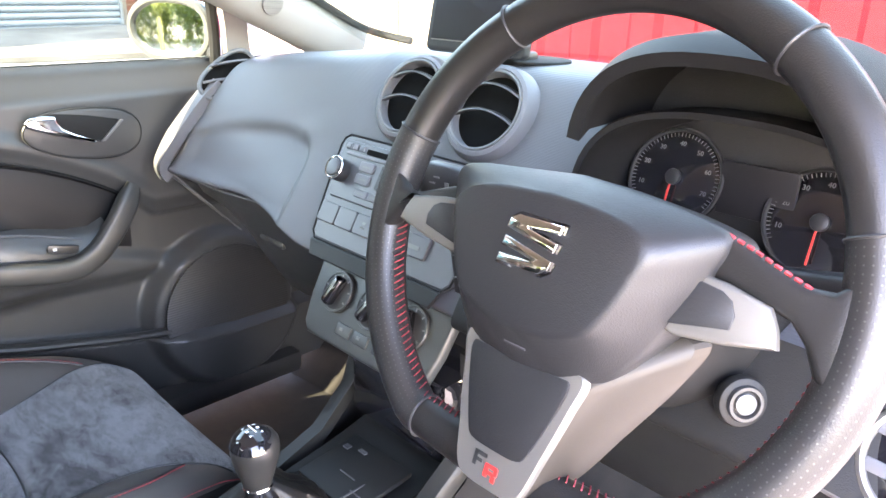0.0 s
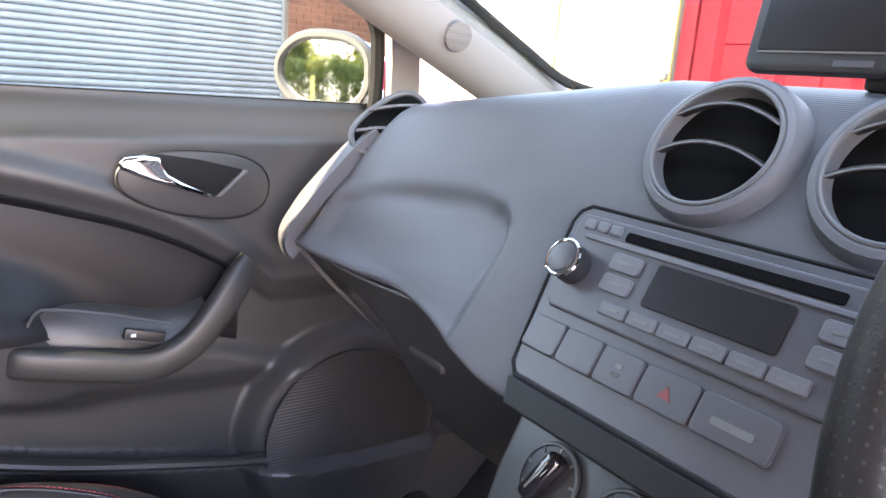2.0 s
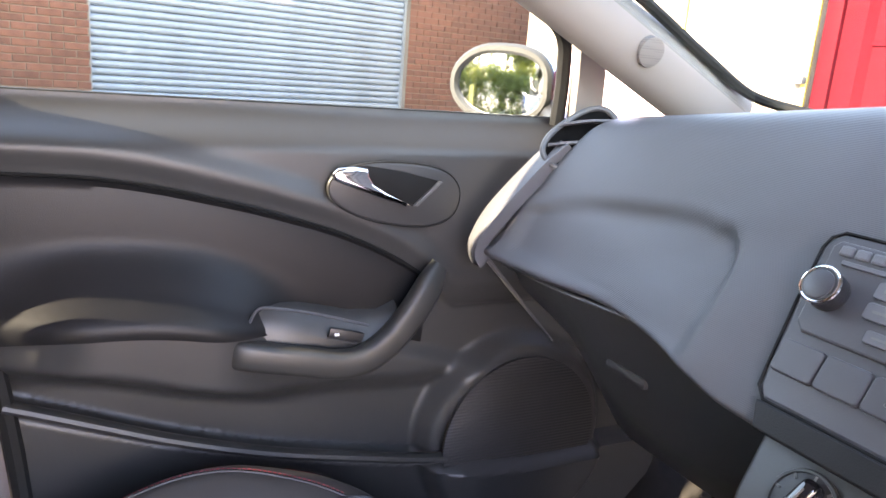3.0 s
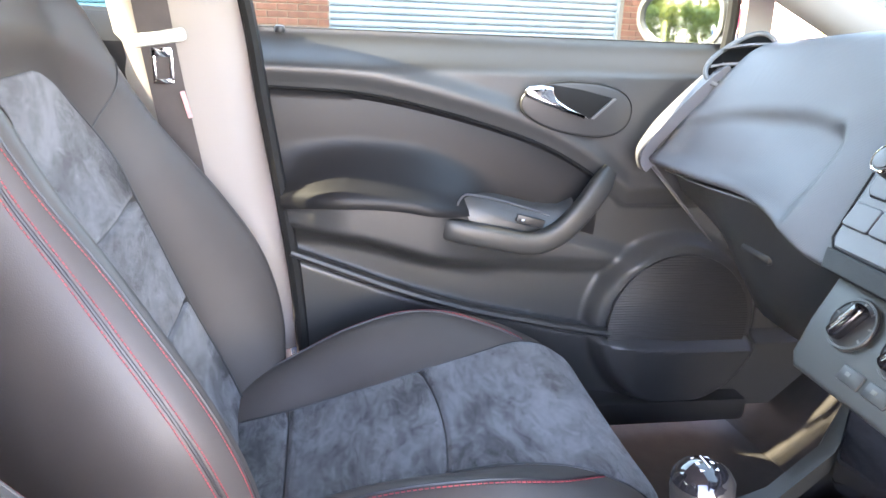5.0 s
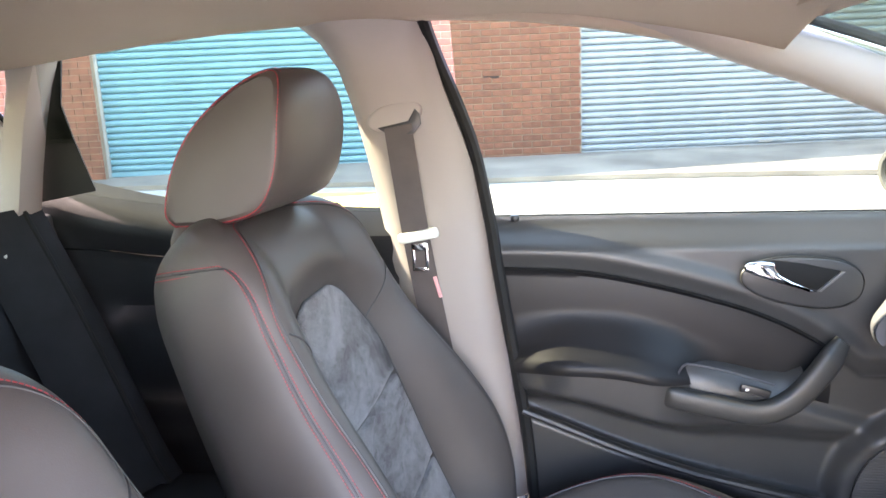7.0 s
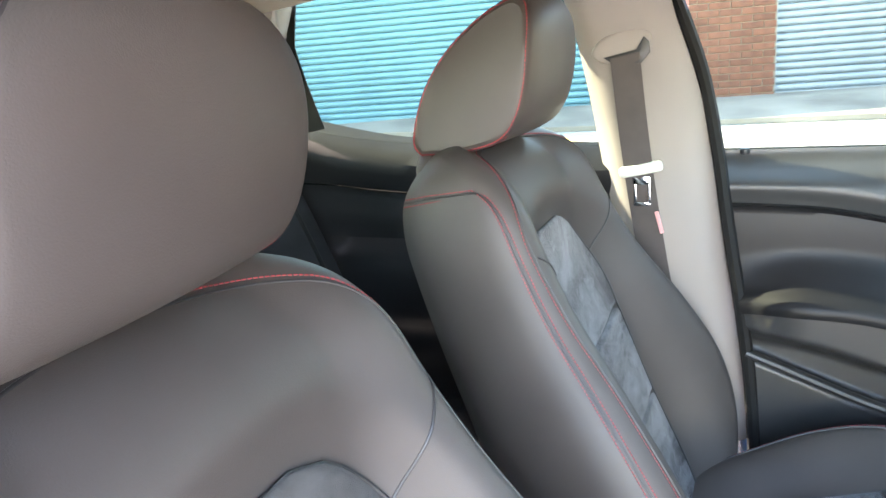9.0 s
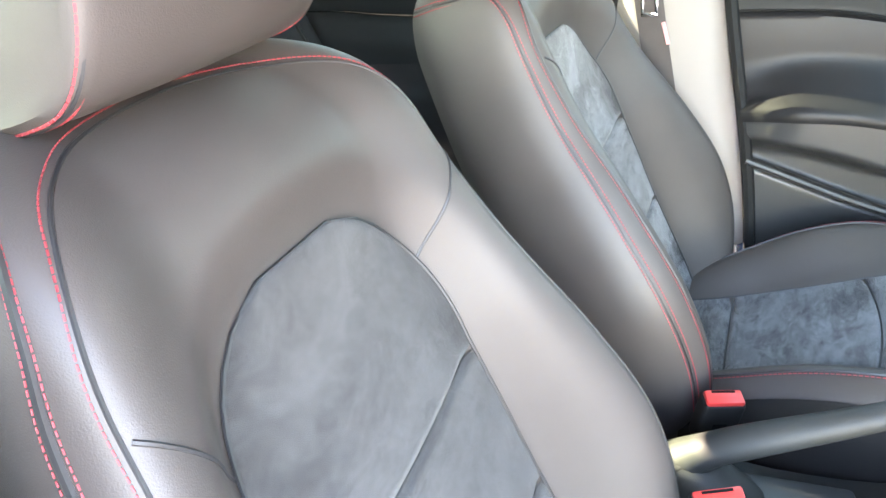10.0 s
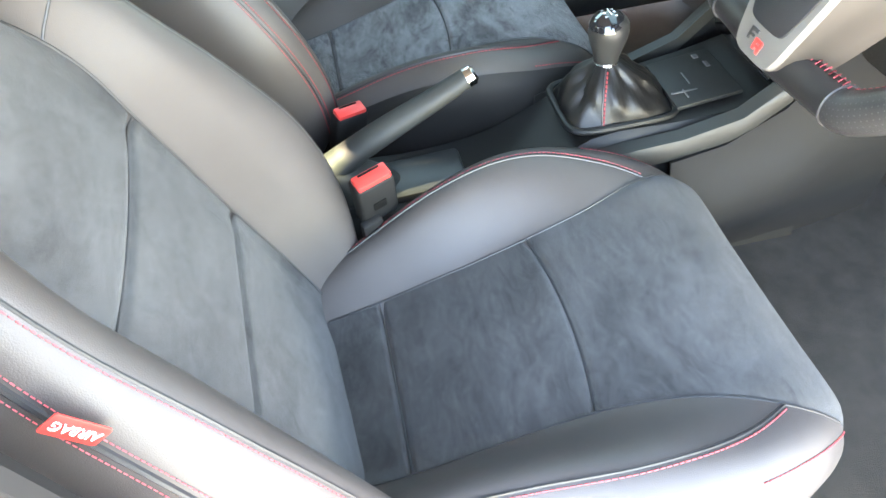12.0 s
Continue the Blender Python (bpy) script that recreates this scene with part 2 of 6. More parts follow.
M["mesh_grille"] = ribbed(mat("speaker_grille", (0.024, 0.023, 0.023), 0.5, vary=0.1, stain=6), 0.0050, "Z", 1.0)
M["tweeter"] = dotted(mat("tweeter_grille", (0.20, 0.178, 0.166), 0.6, vary=0.05, stain=6), 0.0030, (0.12, 0.108, 0.10), 0.30, "Object")


# ---- mesh helpers ----
def finish(bm, material, name, angle=38):
    bmesh.ops.recalc_face_normals(bm, faces=bm.faces)
    me = bpy.data.meshes.new(name)
    bm.to_mesh(me)
    bm.free()
    me.materials.append(material)
    me.shade_smooth()
    me.set_sharp_from_angle(angle=radians(angle))
    return me


def part(name, bm, material, parent=None, label="", at=None, angle=38):
    """Links a bmesh as one mesh object under a thing or a part."""
    ob = new(name, finish(bm, material, name, angle))
    if at is not None:
        ob.matrix_world = at
    if parent is not None:
        ob.parent = parent
        ob.matrix_parent_inverse = world_of(parent).inverted()
    return tagged(ob, label)


def world_of(ob):
    if ob.parent is None:
        return ob.matrix_basis.copy()
    return world_of(ob.parent) @ ob.matrix_parent_inverse @ ob.matrix_basis


def thing(name, at, label, category, group="", kind=""):
    """An empty at the base of a thing, to carry its parts."""
    ob = new(name)
    ob.empty_display_size = 0.05
    ob.matrix_basis = Matrix.Translation(at)
    return tagged(ob, label, category, group, kind)


def table(t, rows):
    """Smooth interpolation through (t, value) rows."""
    if t <= rows[0][0]:
        return rows[0][1]
    if t >= rows[-1][0]:
        return rows[-1][1]
    i = next(k for k in range(len(rows) - 1) if rows[k + 1][0] >= t)
    (t0, a), (t1, b) = rows[i], rows[i + 1]
    slope = (b - a) / (t1 - t0)
    m0 = slope if i == 0 else 0.5 * (slope + (a - rows[i - 1][1]) / (t0 - rows[i - 1][0]))
    m1 = slope if i + 2 >= len(rows) else 0.5 * (slope + (rows[i + 2][1] - b) / (rows[i + 2][0] - t1))
    h, f = t1 - t0, (t - t0) / (t1 - t0)
    return (2 * f**3 - 3 * f**2 + 1) * a + (f**3 - 2 * f**2 + f) * h * m0 + (3 * f**2 - 2 * f**3) * b + (f**3 - f**2) * h * m1


def ss(a, b, x):
    f = min(1, max(0, (x - a) / (b - a)))
    return f * f * (3 - 2 * f)


def spline(points, n=8):
    """Points of a smooth curve through the given ones."""
    p = [Vector(q) for q in points]
    out = []
    for i in range(len(p) - 1):
        a, b, c, d = p[max(0, i - 1)], p[i], p[i + 1], p[min(len(p) - 1, i + 2)]
        for k in range(n):
            t = k / n
            out.append(0.5 * (2 * b + (c - a) * t + (2 * a - 5 * b + 4 * c - d) * t**2 + (3 * b - a - 3 * c + d) * t**3))
    return out + [p[-1]]


def loft(rings, closed=True, caps=True, bm=None):
    """Skins rings of equal length; closed rings, with the ends filled."""
    bm = bm or bmesh.new()
    vs = [[bm.verts.new(p) for p in r] for r in rings]
    n = len(rings[0])
    for a, b in zip(vs, vs[1:]):
        for i in range(n if closed else n - 1):
            j = (i + 1) % n
            bm.faces.new((a[i], a[j], b[j], b[i]))
    if caps and closed:
        bm.faces.new(vs[0])
        bm.faces.new(vs[-1])
    return bm


def sheet(grid, thick=0.003, bm=None):
    """A sheet over a grid of points, with thickness away from its face."""
    bm = bm or bmesh.new()
    nu, nv = len(grid), len(grid[0])
    p = [[Vector(q) for q in row] for row in grid]
    nor = [[None] * nv for _ in range(nu)]
    for i in range(nu):
        for j in range(nv):
            du = p[min(nu - 1, i + 1)][j] - p[max(0, i - 1)][j]
            dv = p[i][min(nv - 1, j + 1)] - p[i][max(0, j - 1)]
            c = du.cross(dv)
            nor[i][j] = c.normalized() if c.length > 1e-12 else Vector((0, 0, 1))
    top = [[bm.verts.new(q) for q in row] for row in p]
    low = [[bm.verts.new(p[i][j] - nor[i][j] * thick) for j in range(nv)] for i in range(nu)]
    for i in range(nu - 1):
        for j in range(nv - 1):
            bm.faces.new((top[i][j], top[i + 1][j], top[i + 1][j + 1], top[i][j + 1]))
            bm.faces.new((low[i][j], low[i][j + 1], low[i + 1][j + 1], low[i + 1][j]))
    rim = [(i, 0) for i in range(nu)] + [(nu - 1, j) for j in range(1, nv)] + [(i, nv - 1) for i in range(nu - 2, -1, -1)] + [(0, j) for j in range(nv - 2, 0, -1)]
    for (a, b), (c, d) in zip(rim, rim[1:] + rim[:1]):
        bm.faces.new((top[a][b], low[a][b], low[c][d], top[c][d]))
    return bm


def frames_along(p, closed=False):
    """Tangent, side and up at each point of a line."""
    n, out, up = len(p), [], None
    for i in range(n):
        t = (p[(i + 1) % n] - p[i - 1]) if closed else (p[min(n - 1, i + 1)] - p[max(0, i - 1)])
        t.normalize()
        if up is None:
            up = Vector((0, 0, 1)) if abs(t.z) < 0.9 else Vector((0, 1, 0))
        side = t.cross(up).normalized()
        up = side.cross(t).normalized()
        out.append((t, side, up))
    return out


def tube(points, r, n=10, closed=False, flat=1.0, bm=None):
    """A round bar along points; r a number or one for each point; flat squeezes it."""
    p = [Vector(q) for q in points]
    rr = r if isinstance(r, (list, tuple)) else [r] * len(p)
    rings = []
    for q, (t, side, up), rad in zip(p, frames_along(p, closed), rr):
        rings.append([q + side * (rad * math.cos(2 * math.pi * k / n)) + up * (rad * flat * math.sin(2 * math.pi * k / n)) for k in range(n)])
    if closed:
        rings.append(rings[0])
        b = loft(rings, True, False, bm)
        bmesh.ops.remove_doubles(b, verts=b.verts, dist=1e-6)
        return b
    return loft(rings, True, True, bm)


def box(size, at=(0, 0, 0), bevel=0.003, turn=None, seg=2, bm=None):
    """A box with rounded edges, centred at a place."""
    b = bmesh.new()
    bmesh.ops.create_cube(b, size=1)
    bmesh.ops.scale(b, vec=size, verts=b.verts)
    if bevel:
        bmesh.ops.bevel(b, geom=b.edges[:], offset=min(bevel, min(size) * 0.49), segments=seg, affect="EDGES", profile=0.5)
    m = Matrix.Translation(at) @ (turn.to_4x4() if turn is not None else Matrix())
    bmesh.ops.transform(b, matrix=m, verts=b.verts)
    if bm is None:
        return b
    me = bpy.data.meshes.new("tmp")
    b.to_mesh(me)
    b.free()
    bm.from_mesh(me)
    bpy.data.meshes.remove(me)
    return bm


def disc(r, depth, at=(0, 0, 0), turn=None, n=28, bevel=0.001, r2=None):
    """A round block along its own z."""
    b = bmesh.new()
    bmesh.ops.create_cone(b, cap_ends=True, segments=n, radius1=r, radius2=r if r2 is None else r2, depth=depth)
    if bevel:
        bmesh.ops.bevel(b, geom=[e for e in b.edges if abs(e.verts[0].co.z - e.verts[1].co.z) < 1e-6], offset=bevel, segments=2, affect="EDGES", profile=0.5)
    bmesh.ops.transform(b, matrix=Matrix.Translation(at) @ (turn.to_4x4() if turn is not None else Matrix()), verts=b.verts)
    return b


def ring(r, thick, at=(0, 0, 0), turn=None, n=36, k=8, flat=1.0):
    p = [Vector((r * math.cos(2 * math.pi * i / n), r * math.sin(2 * math.pi * i / n), 0)) for i in range(n)]
    b = tube(p, thick, k, True, flat)
    bmesh.ops.transform(b, matrix=Matrix.Translation(at) @ (turn.to_4x4() if turn is not None else Matrix()), verts=b.verts)
    return b


def plate(outline, depth, turn, bevel=0.001, seg=2):
    """A flat plate with the outline given in its own x, y, its face at z = depth."""
    b = bmesh.new()
    f = b.faces.new([b.verts.new((x, y, 0)) for x, y in outline])
    r = bmesh.ops.extrude_face_region(b, geom=[f])
    bmesh.ops.translate(b, vec=(0, 0, depth), verts=[g for g in r["geom"] if isinstance(g, bmesh.types.BMVert)])
    if bevel:
        bmesh.ops.bevel(b, geom=[e for e in b.edges if e.verts[0].co.z > depth * 0.5 and e.verts[1].co.z > depth * 0.5 or e.verts[0].co.z < depth * 0.5 and e.verts[1].co.z < depth * 0.5], offset=bevel, segments=seg, affect="EDGES", profile=0.5)
    bmesh.ops.transform(b, matrix=turn, verts=b.verts)
    return b


def rounded(w, h, r, n=6, cx=0.0, cy=0.0):
    """The outline of a rounded rectangle."""
    out = []
    for sx, sy, a0 in ((1, 1, 0), (-1, 1, 90), (-1, -1, 180), (1, -1, 270)):
        for k in range(n + 1):
            a = radians(a0 + 90 * k / n)
            out.append((cx + sx * (w / 2 - r) + r * math.cos(a), cy + sy * (h / 2 - r) + r * math.sin(a)))
    return out


def stitches(points, normals=None, pitch=0.0062, length=0.0042, width=0.0011, bm=None, slant=0.0):
    """A row of short thread ends along a line."""
    bm = bm or bmesh.new()
    p = [Vector(q) for q in points]
    acc, nxt = 0.0, 0.0
    for a, b in zip(p, p[1:]):
        d = (b - a).length
        if d < 1e-9:
            continue
        t = (b - a) / d
        while nxt <= acc + d:
            q = a + t * (nxt - acc)
            up = Vector((0, 0, 1)) if abs(t.z) < 0.8 else Vector((0, 1, 0))
            s1 = t.cross(up).normalized()
            s2 = s1.cross(t)
            tt = (t + s1 * slant).normalized()
            e = [q + tt * (k * length / 2) for k in (-1, 1)]
            v = [bm.verts.new(c + (s1 * x + s2 * y) * width) for c in e for x, y in ((1, 0), (0, 1), (-1, 0), (0, -1))]
            for i in range(4):
                bm.faces.new((v[i], v[(i + 1) % 4], v[4 + (i + 1) % 4], v[4 + i]))
            bm.faces.new(v[:4])
            bm.faces.new(v[4:])
            nxt += pitch
        acc += d
    return bm


def lettering(name, text, size, at, material, parent, label=""):
    """Words in the built-in font, as a thin mesh."""
    cu = bpy.data.curves.new(name, "FONT")
    cu.body, cu.size, cu.extrude, cu.align_x, cu.align_y = text, size, 0.0003, "CENTER", "CENTER"
    cu.resolution_u = 2
    tmp = bpy.data.objects.new(name, cu)
    me = bpy.data.meshes.new_from_object(tmp)
    bpy.data.objects.remove(tmp)
    me.materials.clear()
    me.materials.append(material)
    ob = new(name, me)
    ob.matrix_world = at
    ob.parent = parent
    ob.matrix_parent_inverse = world_of(parent).inverted()
    return tagged(ob, label)


def axes(x, y, at):
    """A matrix from its x and y directions and its place."""
    x = Vector(x).normalized()
    z = x.cross(Vector(y)).normalized()
    y = z.cross(x)
    m = Matrix((x, y, z)).transposed().to_4x4()
    m.translation = at
    return m


# ---- outside: ground, brick units with roller shutters, containers, trees ----
RISE = 0.44  # the yard climbs to the brick units


def yard_z(x):
    return RISE * min(1.0, max(0.0, (-x - 3.2) / 4.4))


ground = part("ground", sheet([[(x, y, yard_z(x)) for y in (-900, -40, -8, 0, 8, 40, 900)] for x in (-900, -40, -7.6, -3.2, 0, 8, 40, 900)], 0.3), M["ground"])
tagged(ground, "pale sunlit concrete yard", "ground", kind="structure")

FACE0, FACE_TURN = Vector((-8.06, 0.0, 0.0)), math.atan(0.19)
FACE_T = Vector((-math.sin(FACE_TURN), math.cos(FACE_TURN), 0))  # along the wall, ahead
FACE_N = Vector((math.cos(FACE_TURN), math.sin(FACE_TURN), 0))  # out of the wall
WALL_H = 2.55


def on_face(u, z, out=0.0):
    return FACE0 + FACE_T * u + FACE_N * out + Vector((0, 0, z + RISE))


def slab(u0, u1, z0, z1, d0, d1, bm=None):
    bm = bm or bmesh.new()
    v = [bm.verts.new(on_face(u, z, d)) for d in (d0, d1) for u, z in ((u0, z0), (u1, z0), (u1, z1), (u0, z1))]
    for f in ((0, 1, 2, 3), (7, 6, 5, 4), (0, 4, 5, 1), (1, 5, 6, 2), (2, 6, 7, 3), (3, 7, 4, 0)):
        bm.faces.new([v[i] for i in f])
    return bm


apron_rows = []
for i in range(13):
    y = -9 + i * 1.5
    edge = -6.62 + 0.05 * math.sin(i * 1.7)
    apron_rows.append([(edge, y, yard_z(edge) + 0.005), (-7.2, y, yard_z(-7.2) + 0.008), (-7.6, y, RISE + 0.009), tuple(FACE0 + FACE_T * (y * 1.02) - FACE_N * 0.3 + Vector((0, 0, RISE + 0.012)))])
apron = part("pavement", sheet(apron_rows, -0.05), M["apron"])
tagged(apron, "stained grey concrete apron along the brick units", "pavement", kind="structure")
line = part("yellow_line", sheet([[(x, -9 + 0.5 * i, yard_z(x) + 0.005) for x in (-6.35, -5.25 + 0.03 * math.sin(2.1 * i))] for i in range(16)], -0.01), M["yellow"])
tagged(line, "worn yellow painted bay on the concrete yard", "road marking", kind="structure")

building = thing("brick_building", on_face(0, 0), "low orange brick unit with two roller shutters", "building", kind="structure")
DOORS = ((-5.45, -1.78, "shutter_teal"), (0.14, 3.95, "shutter"))
WALLS = ((-12.0, -5.45), (-1.78, 0.14), (3.95, 9.0))
for u0, u1 in WALLS:
    part("wall", slab(u0, u1, 0, WALL_H, -0.35, -0.006), M["mortar"], building, "orange brick wall with pale mortar joints")
part("parapet", slab(-12.0, 9.0, WALL_H, WALL_H + 0.06, -0.45, 0.03), M["roof"], building)
part("roof", slab(-12.0, 9.0, WALL_H - 0.12, WALL_H - 0.02, -7.0, -0.36), M["roof"], building)
part("back_wall", slab(-12.0, 9.0, 0, WALL_H - 0.14, -7.0, -6.8), M["mortar"], building)
for u0, u1, key in DOORS:
    shut = thing("roller_shutter", on_face((u0 + u1) / 2, 0), "closed pale blue steel roller shutter" if key == "shutter" else "closed teal steel roller shutter", "shutter", "roller shutters")
    pitch = 0.076
    prof = [(-0.010, 0.0), (0.002, 0.006), (0.011, 0.020), (0.014, 0.037), (0.011, 0.054), (0.002, 0.068), (-0.010, 0.0735)]
    base = bmesh.new()
    rows = [[base.verts.new(on_face(u, z, -0.12 + d)) for d, z in prof] for u in (u0, u1)]
    back = [[base.verts.new(on_face(u, z, -0.14)) for z in (0.0, 0.0735)] for u in (u0, u1)]
    for j in range(len(prof) - 1):
        base.faces.new((rows[0][j], rows[1][j], rows[1][j + 1], rows[0][j + 1]))
    base.faces.new((back[0][0], back[1][0], back[1][1], back[0][1]))
    base.faces.new((rows[0][0], back[0][0], back[1][0], rows[1][0]))
    base.faces.new((rows[0][-1], rows[1][-1], back[1][1], back[0][1]))
    slat_mesh = finish(base, M[key], "slat", 60)
    for k in range(32):
        ob = new("slat", slat_mesh)
        ob.matrix_basis = Matrix.Translation((0, 0, 0.075 + k * pitch))
        ob.parent, ob.matrix_parent_inverse = shut, world_of(shut).inverted()
    part("bottom_bar", slab(u0, u1, 0.02, 0.074, -0.14, -0.09), M[key], shut)
    for u in (u0, u1):
        part("guide_rail", slab(u - 0.03, u + 0.03, 0.0, WALL_H - 0.1, -0.13, -0.085), M["roof"], shut)
part("pull_plate", slab(2.25, 2.42, 0.09, 0.115, -0.10, -0.085), M["roof"], shut)
part("wall_stain", slab(-0.98, -0.80, 0.96, 1.0, -0.004, 0.006), M["rubber"], building, "dark air brick slot")

# ---- red container and cream panels ahead of the car ----
CY = 5.2
container = thing("red_container", (-1.6, CY, 0), "red steel shipping container with pressed vertical ribs", "container")
cx0, cx1, ch = -3.72, 1.0, 2.59
pitch = 0.55
prof = []
x = cx0 + 0.12
while x < cx1 - 0.12:
    prof += [(x, 0.0), (x + pitch * 0.34, 0.0), (x + pitch * 0.44, 0.05), (x + pitch * 0.90, 0.05)]
    x += pitch
part("side_panel", sheet([[(px, CY + d, z) for z in (0.2, 1.0, 1.8, ch - 0.12)] for px, d in prof], -0.004), M["container_red"], container, angle=20)
part("top_rail", box((cx1 - cx0, 0.12, 0.12), ((cx0 + cx1) / 2, CY + 0.03, ch - 0.06), 0.01), M["container_red"], container)
part("bottom_rail", box((cx1 - cx0, 0.12, 0.16), ((cx0 + cx1) / 2, CY + 0.03, 0.12), 0.01), M["container_red"], container)
for px in (cx0 + 0.06, cx1 - 0.06):
    part("corner_post", box((0.14, 0.16, ch), (px, CY + 0.04, ch / 2 + 0.02), 0.012), M["container_red"], container)
for k in range(8):
    part("panel_bar", box((0.26, 0.02, 0.035), (cx0 + 0.12 + pitch * (k + 0.67), CY + 0.040, 1.48), 0.006), M["container_red"], container)
part("body", box((cx1 - cx0 - 0.1, 2.2, ch - 0.2), ((cx0 + cx1) / 2, CY + 1.26, ch / 2 + 0.05), 0.01), M["container_red"], container)
cream = thing("cream_container", (-6.0, CY, 0), "cream painted steel container with yellow edging", "container")
part("body", box((4.3, 2.3, 2.59), (-5.98, CY + 1.2, 1.30), 0.02), M["cream_paint"], cream)
for px in (-3.86, -5.3, -6.7):
    part("edging", box((0.05, 0.03, 2.5), (px, CY + 0.04, 1.27), 0.006), M["yellow"], cream)
part("door_latch", box((0.12, 0.08, 0.06), (-3.90, CY + 0.01, 1.20), 0.01), M["roof"], cream)
far_wall = thing("white_wall", (5.0, 9.0, 0), "white rendered yard wall", "wall", kind="structure")
part("wall", box((7.6, 0.3, 2.4), (5.0, 9.0, 1.2), 0.01), M["cream_paint"], far_wall)


def tree(at, height, spread, seed, leaves, label):
    rnd = random.Random(seed)
    root = thing("tree", at, label, "tree", "trees behind the yard")
    at = Vector(at)
    limbs = tube([at, at + Vector((0.05, 0, height * 0.25)), at + Vector((-0.05, 0.1, height * 0.55)), at + Vector((0, 0, height * 0.85))], [0.14, 0.11, 0.07, 0.02], 8)
    part("trunk", limbs, M["bark"], root)
    tips = []
    for k in range(9):
        a, z = rnd.uniform(0, 6.28), height * rnd.uniform(0.12, 0.6)
        end = at + Vector((math.cos(a) * spread * rnd.uniform(0.5, 0.95), math.sin(a) * spread * rnd.uniform(0.5, 0.95), z + height * rnd.uniform(0.1, 0.35)))
        start = at + Vector((0, 0, z))
        part("limb", tube([start, start.lerp(end, 0.5) + Vector((0, 0, 0.15)), end], [0.05, 0.03, 0.012], 6), M["bark"], root)
        tips += [start.lerp(end, f) for f in (0.5, 0.75, 1.0)]
    verts, faces = [], []
    for _ in range(leaves):
        c = rnd.choice(tips) + Vector((rnd.gauss(0, 0.28), rnd.gauss(0, 0.28), rnd.gauss(0, 0.24))) * spread * 0.55
        c.z = max(0.15, c.z)
        d = Vector((rnd.gauss(0, 1), rnd.gauss(0, 1), rnd.gauss(0, 0.6))).normalized() * rnd.uniform(0.05, 0.095)
        e = d.cross(Vector((rnd.gauss(0, 1), rnd.gauss(0, 1), rnd.gauss(0, 1)))).normalized() * d.length * 0.5
        i = len(verts)
        verts += [c - d, c + e, c + d, c - e]
        faces.append((i, i + 1, i + 2, i + 3))
    me = bpy.data.meshes.new("crown")
    me.from_pydata(verts, [], faces)
    me.materials.append(M["leaf"])
    crown = new("crown", me)
    crown.parent, crown.matrix_parent_inverse = root, world_of(root).inverted()
    tagged(crown, "loose crown of small green leaves")
    return root


def hedge(at, size, seed, leaves):
    rnd = random.Random(seed)
    root = thing("hedge", at, "rough green hedge along the yard", "hedge")
    verts, faces = [], []
    for k in range(9):
        x = at[0] + size[0] * ((k + 0.5) / 9 - 0.5)
        part("stem", tube([(x, at[1], 0), (x + 0.05, at[1] + 0.05, size[2] * 0.4), (x - 0.08, at[1], size[2] * 0.8)], [0.03, 0.022, 0.008], 6), M["bark"], root)
    for _ in range(leaves):
        u = rnd.uniform(-0.5, 0.5)
        top = size[2] * (0.86 + 0.10 * math.sin(9 * u + 1) + 0.06 * math.sin(23 * u))
        c = Vector((at[0] + size[0] * u, at[1] + size[1] * rnd.uniform(-0.5, 0.5), top * rnd.uniform(0.02, 1.0) ** 0.7))
        d = Vector((rnd.gauss(0, 1), rnd.gauss(0, 1), rnd.gauss(0, 0.6))).normalized() * rnd.uniform(0.035, 0.07)
        e = d.cross(Vector((rnd.gauss(0, 1), rnd.gauss(0, 1), rnd.gauss(0, 1)))).normalized() * d.length * 0.5
        i = len(verts)
        verts += [c - d, c + e, c + d, c - e]
        faces.append((i, i + 1, i + 2, i + 3))
    me = bpy.data.meshes.new("leaves")
    me.from_pydata(verts, [], faces)
    me.materials.append(M["leaf"])
    ob = new("leaves", me)
    ob.parent, ob.matrix_parent_inverse = root, world_of(root).inverted()


hedge((-2.2, -6.3, 0), (6.2, 0.9, 1.5), 11, 16000)
post = thing("yellow_post", (-2.35, -5.6, 0), "short yellow post standing before the hedge", "bollard")
part("shaft", tube([(-2.35, -5.6, 0), (-2.35, -5.6, 0.86), (-2.35, -5.6, 0.90)], [0.075, 0.075, 0.055], 16), M["yellow"], post)
tree((-1.5, -8.9, 0), 4.3, 1.7, 3, 9000, "leafy green bush against the bright sky")
tree((-3.1, -10.2, 0), 4.8, 1.9, 4, 9000, "tall leafy green bush behind the yard")
tree((-5.2, -10.9, 0), 3.9, 1.9, 6, 8000, "tall leafy green bush behind the yard")
tree((1.6, -9.6, 0), 3.3, 1.7, 7, 7000, "leafy green shrub behind the yard")
tree((-0.2, -10.8, 0), 3.6, 1.8, 5, 8000, "leafy green shrub behind the yard")

# ---- car shell: floor, roof, pillars, doors ----
car = thing("car_body", (0, 0, 0.2), "small hatchback body shell, blue and white, seen from inside", "car", kind="structure")
part("floor_pan", sheet([[(x, y, 0.27 - 0.03 * abs(x) / 0.7) for y in (-1.5, -0.8, -0.3, 0.3, 0.8, 0.98)] for x in (-0.7, -0.35, 0, 0.35, 0.7)], 0.06), M["carpet"], car, "dark carpeted floor")
part("bulkhead", sheet([[(x, y, z) for y, z in ((0.86, 0.24), (0.98, 0.36), (1.06, 0.55), (1.08, 0.96))] for x in (-0.7, -0.3, 0.1, 0.5, 0.7)], 0.03), M["carpet"], car)


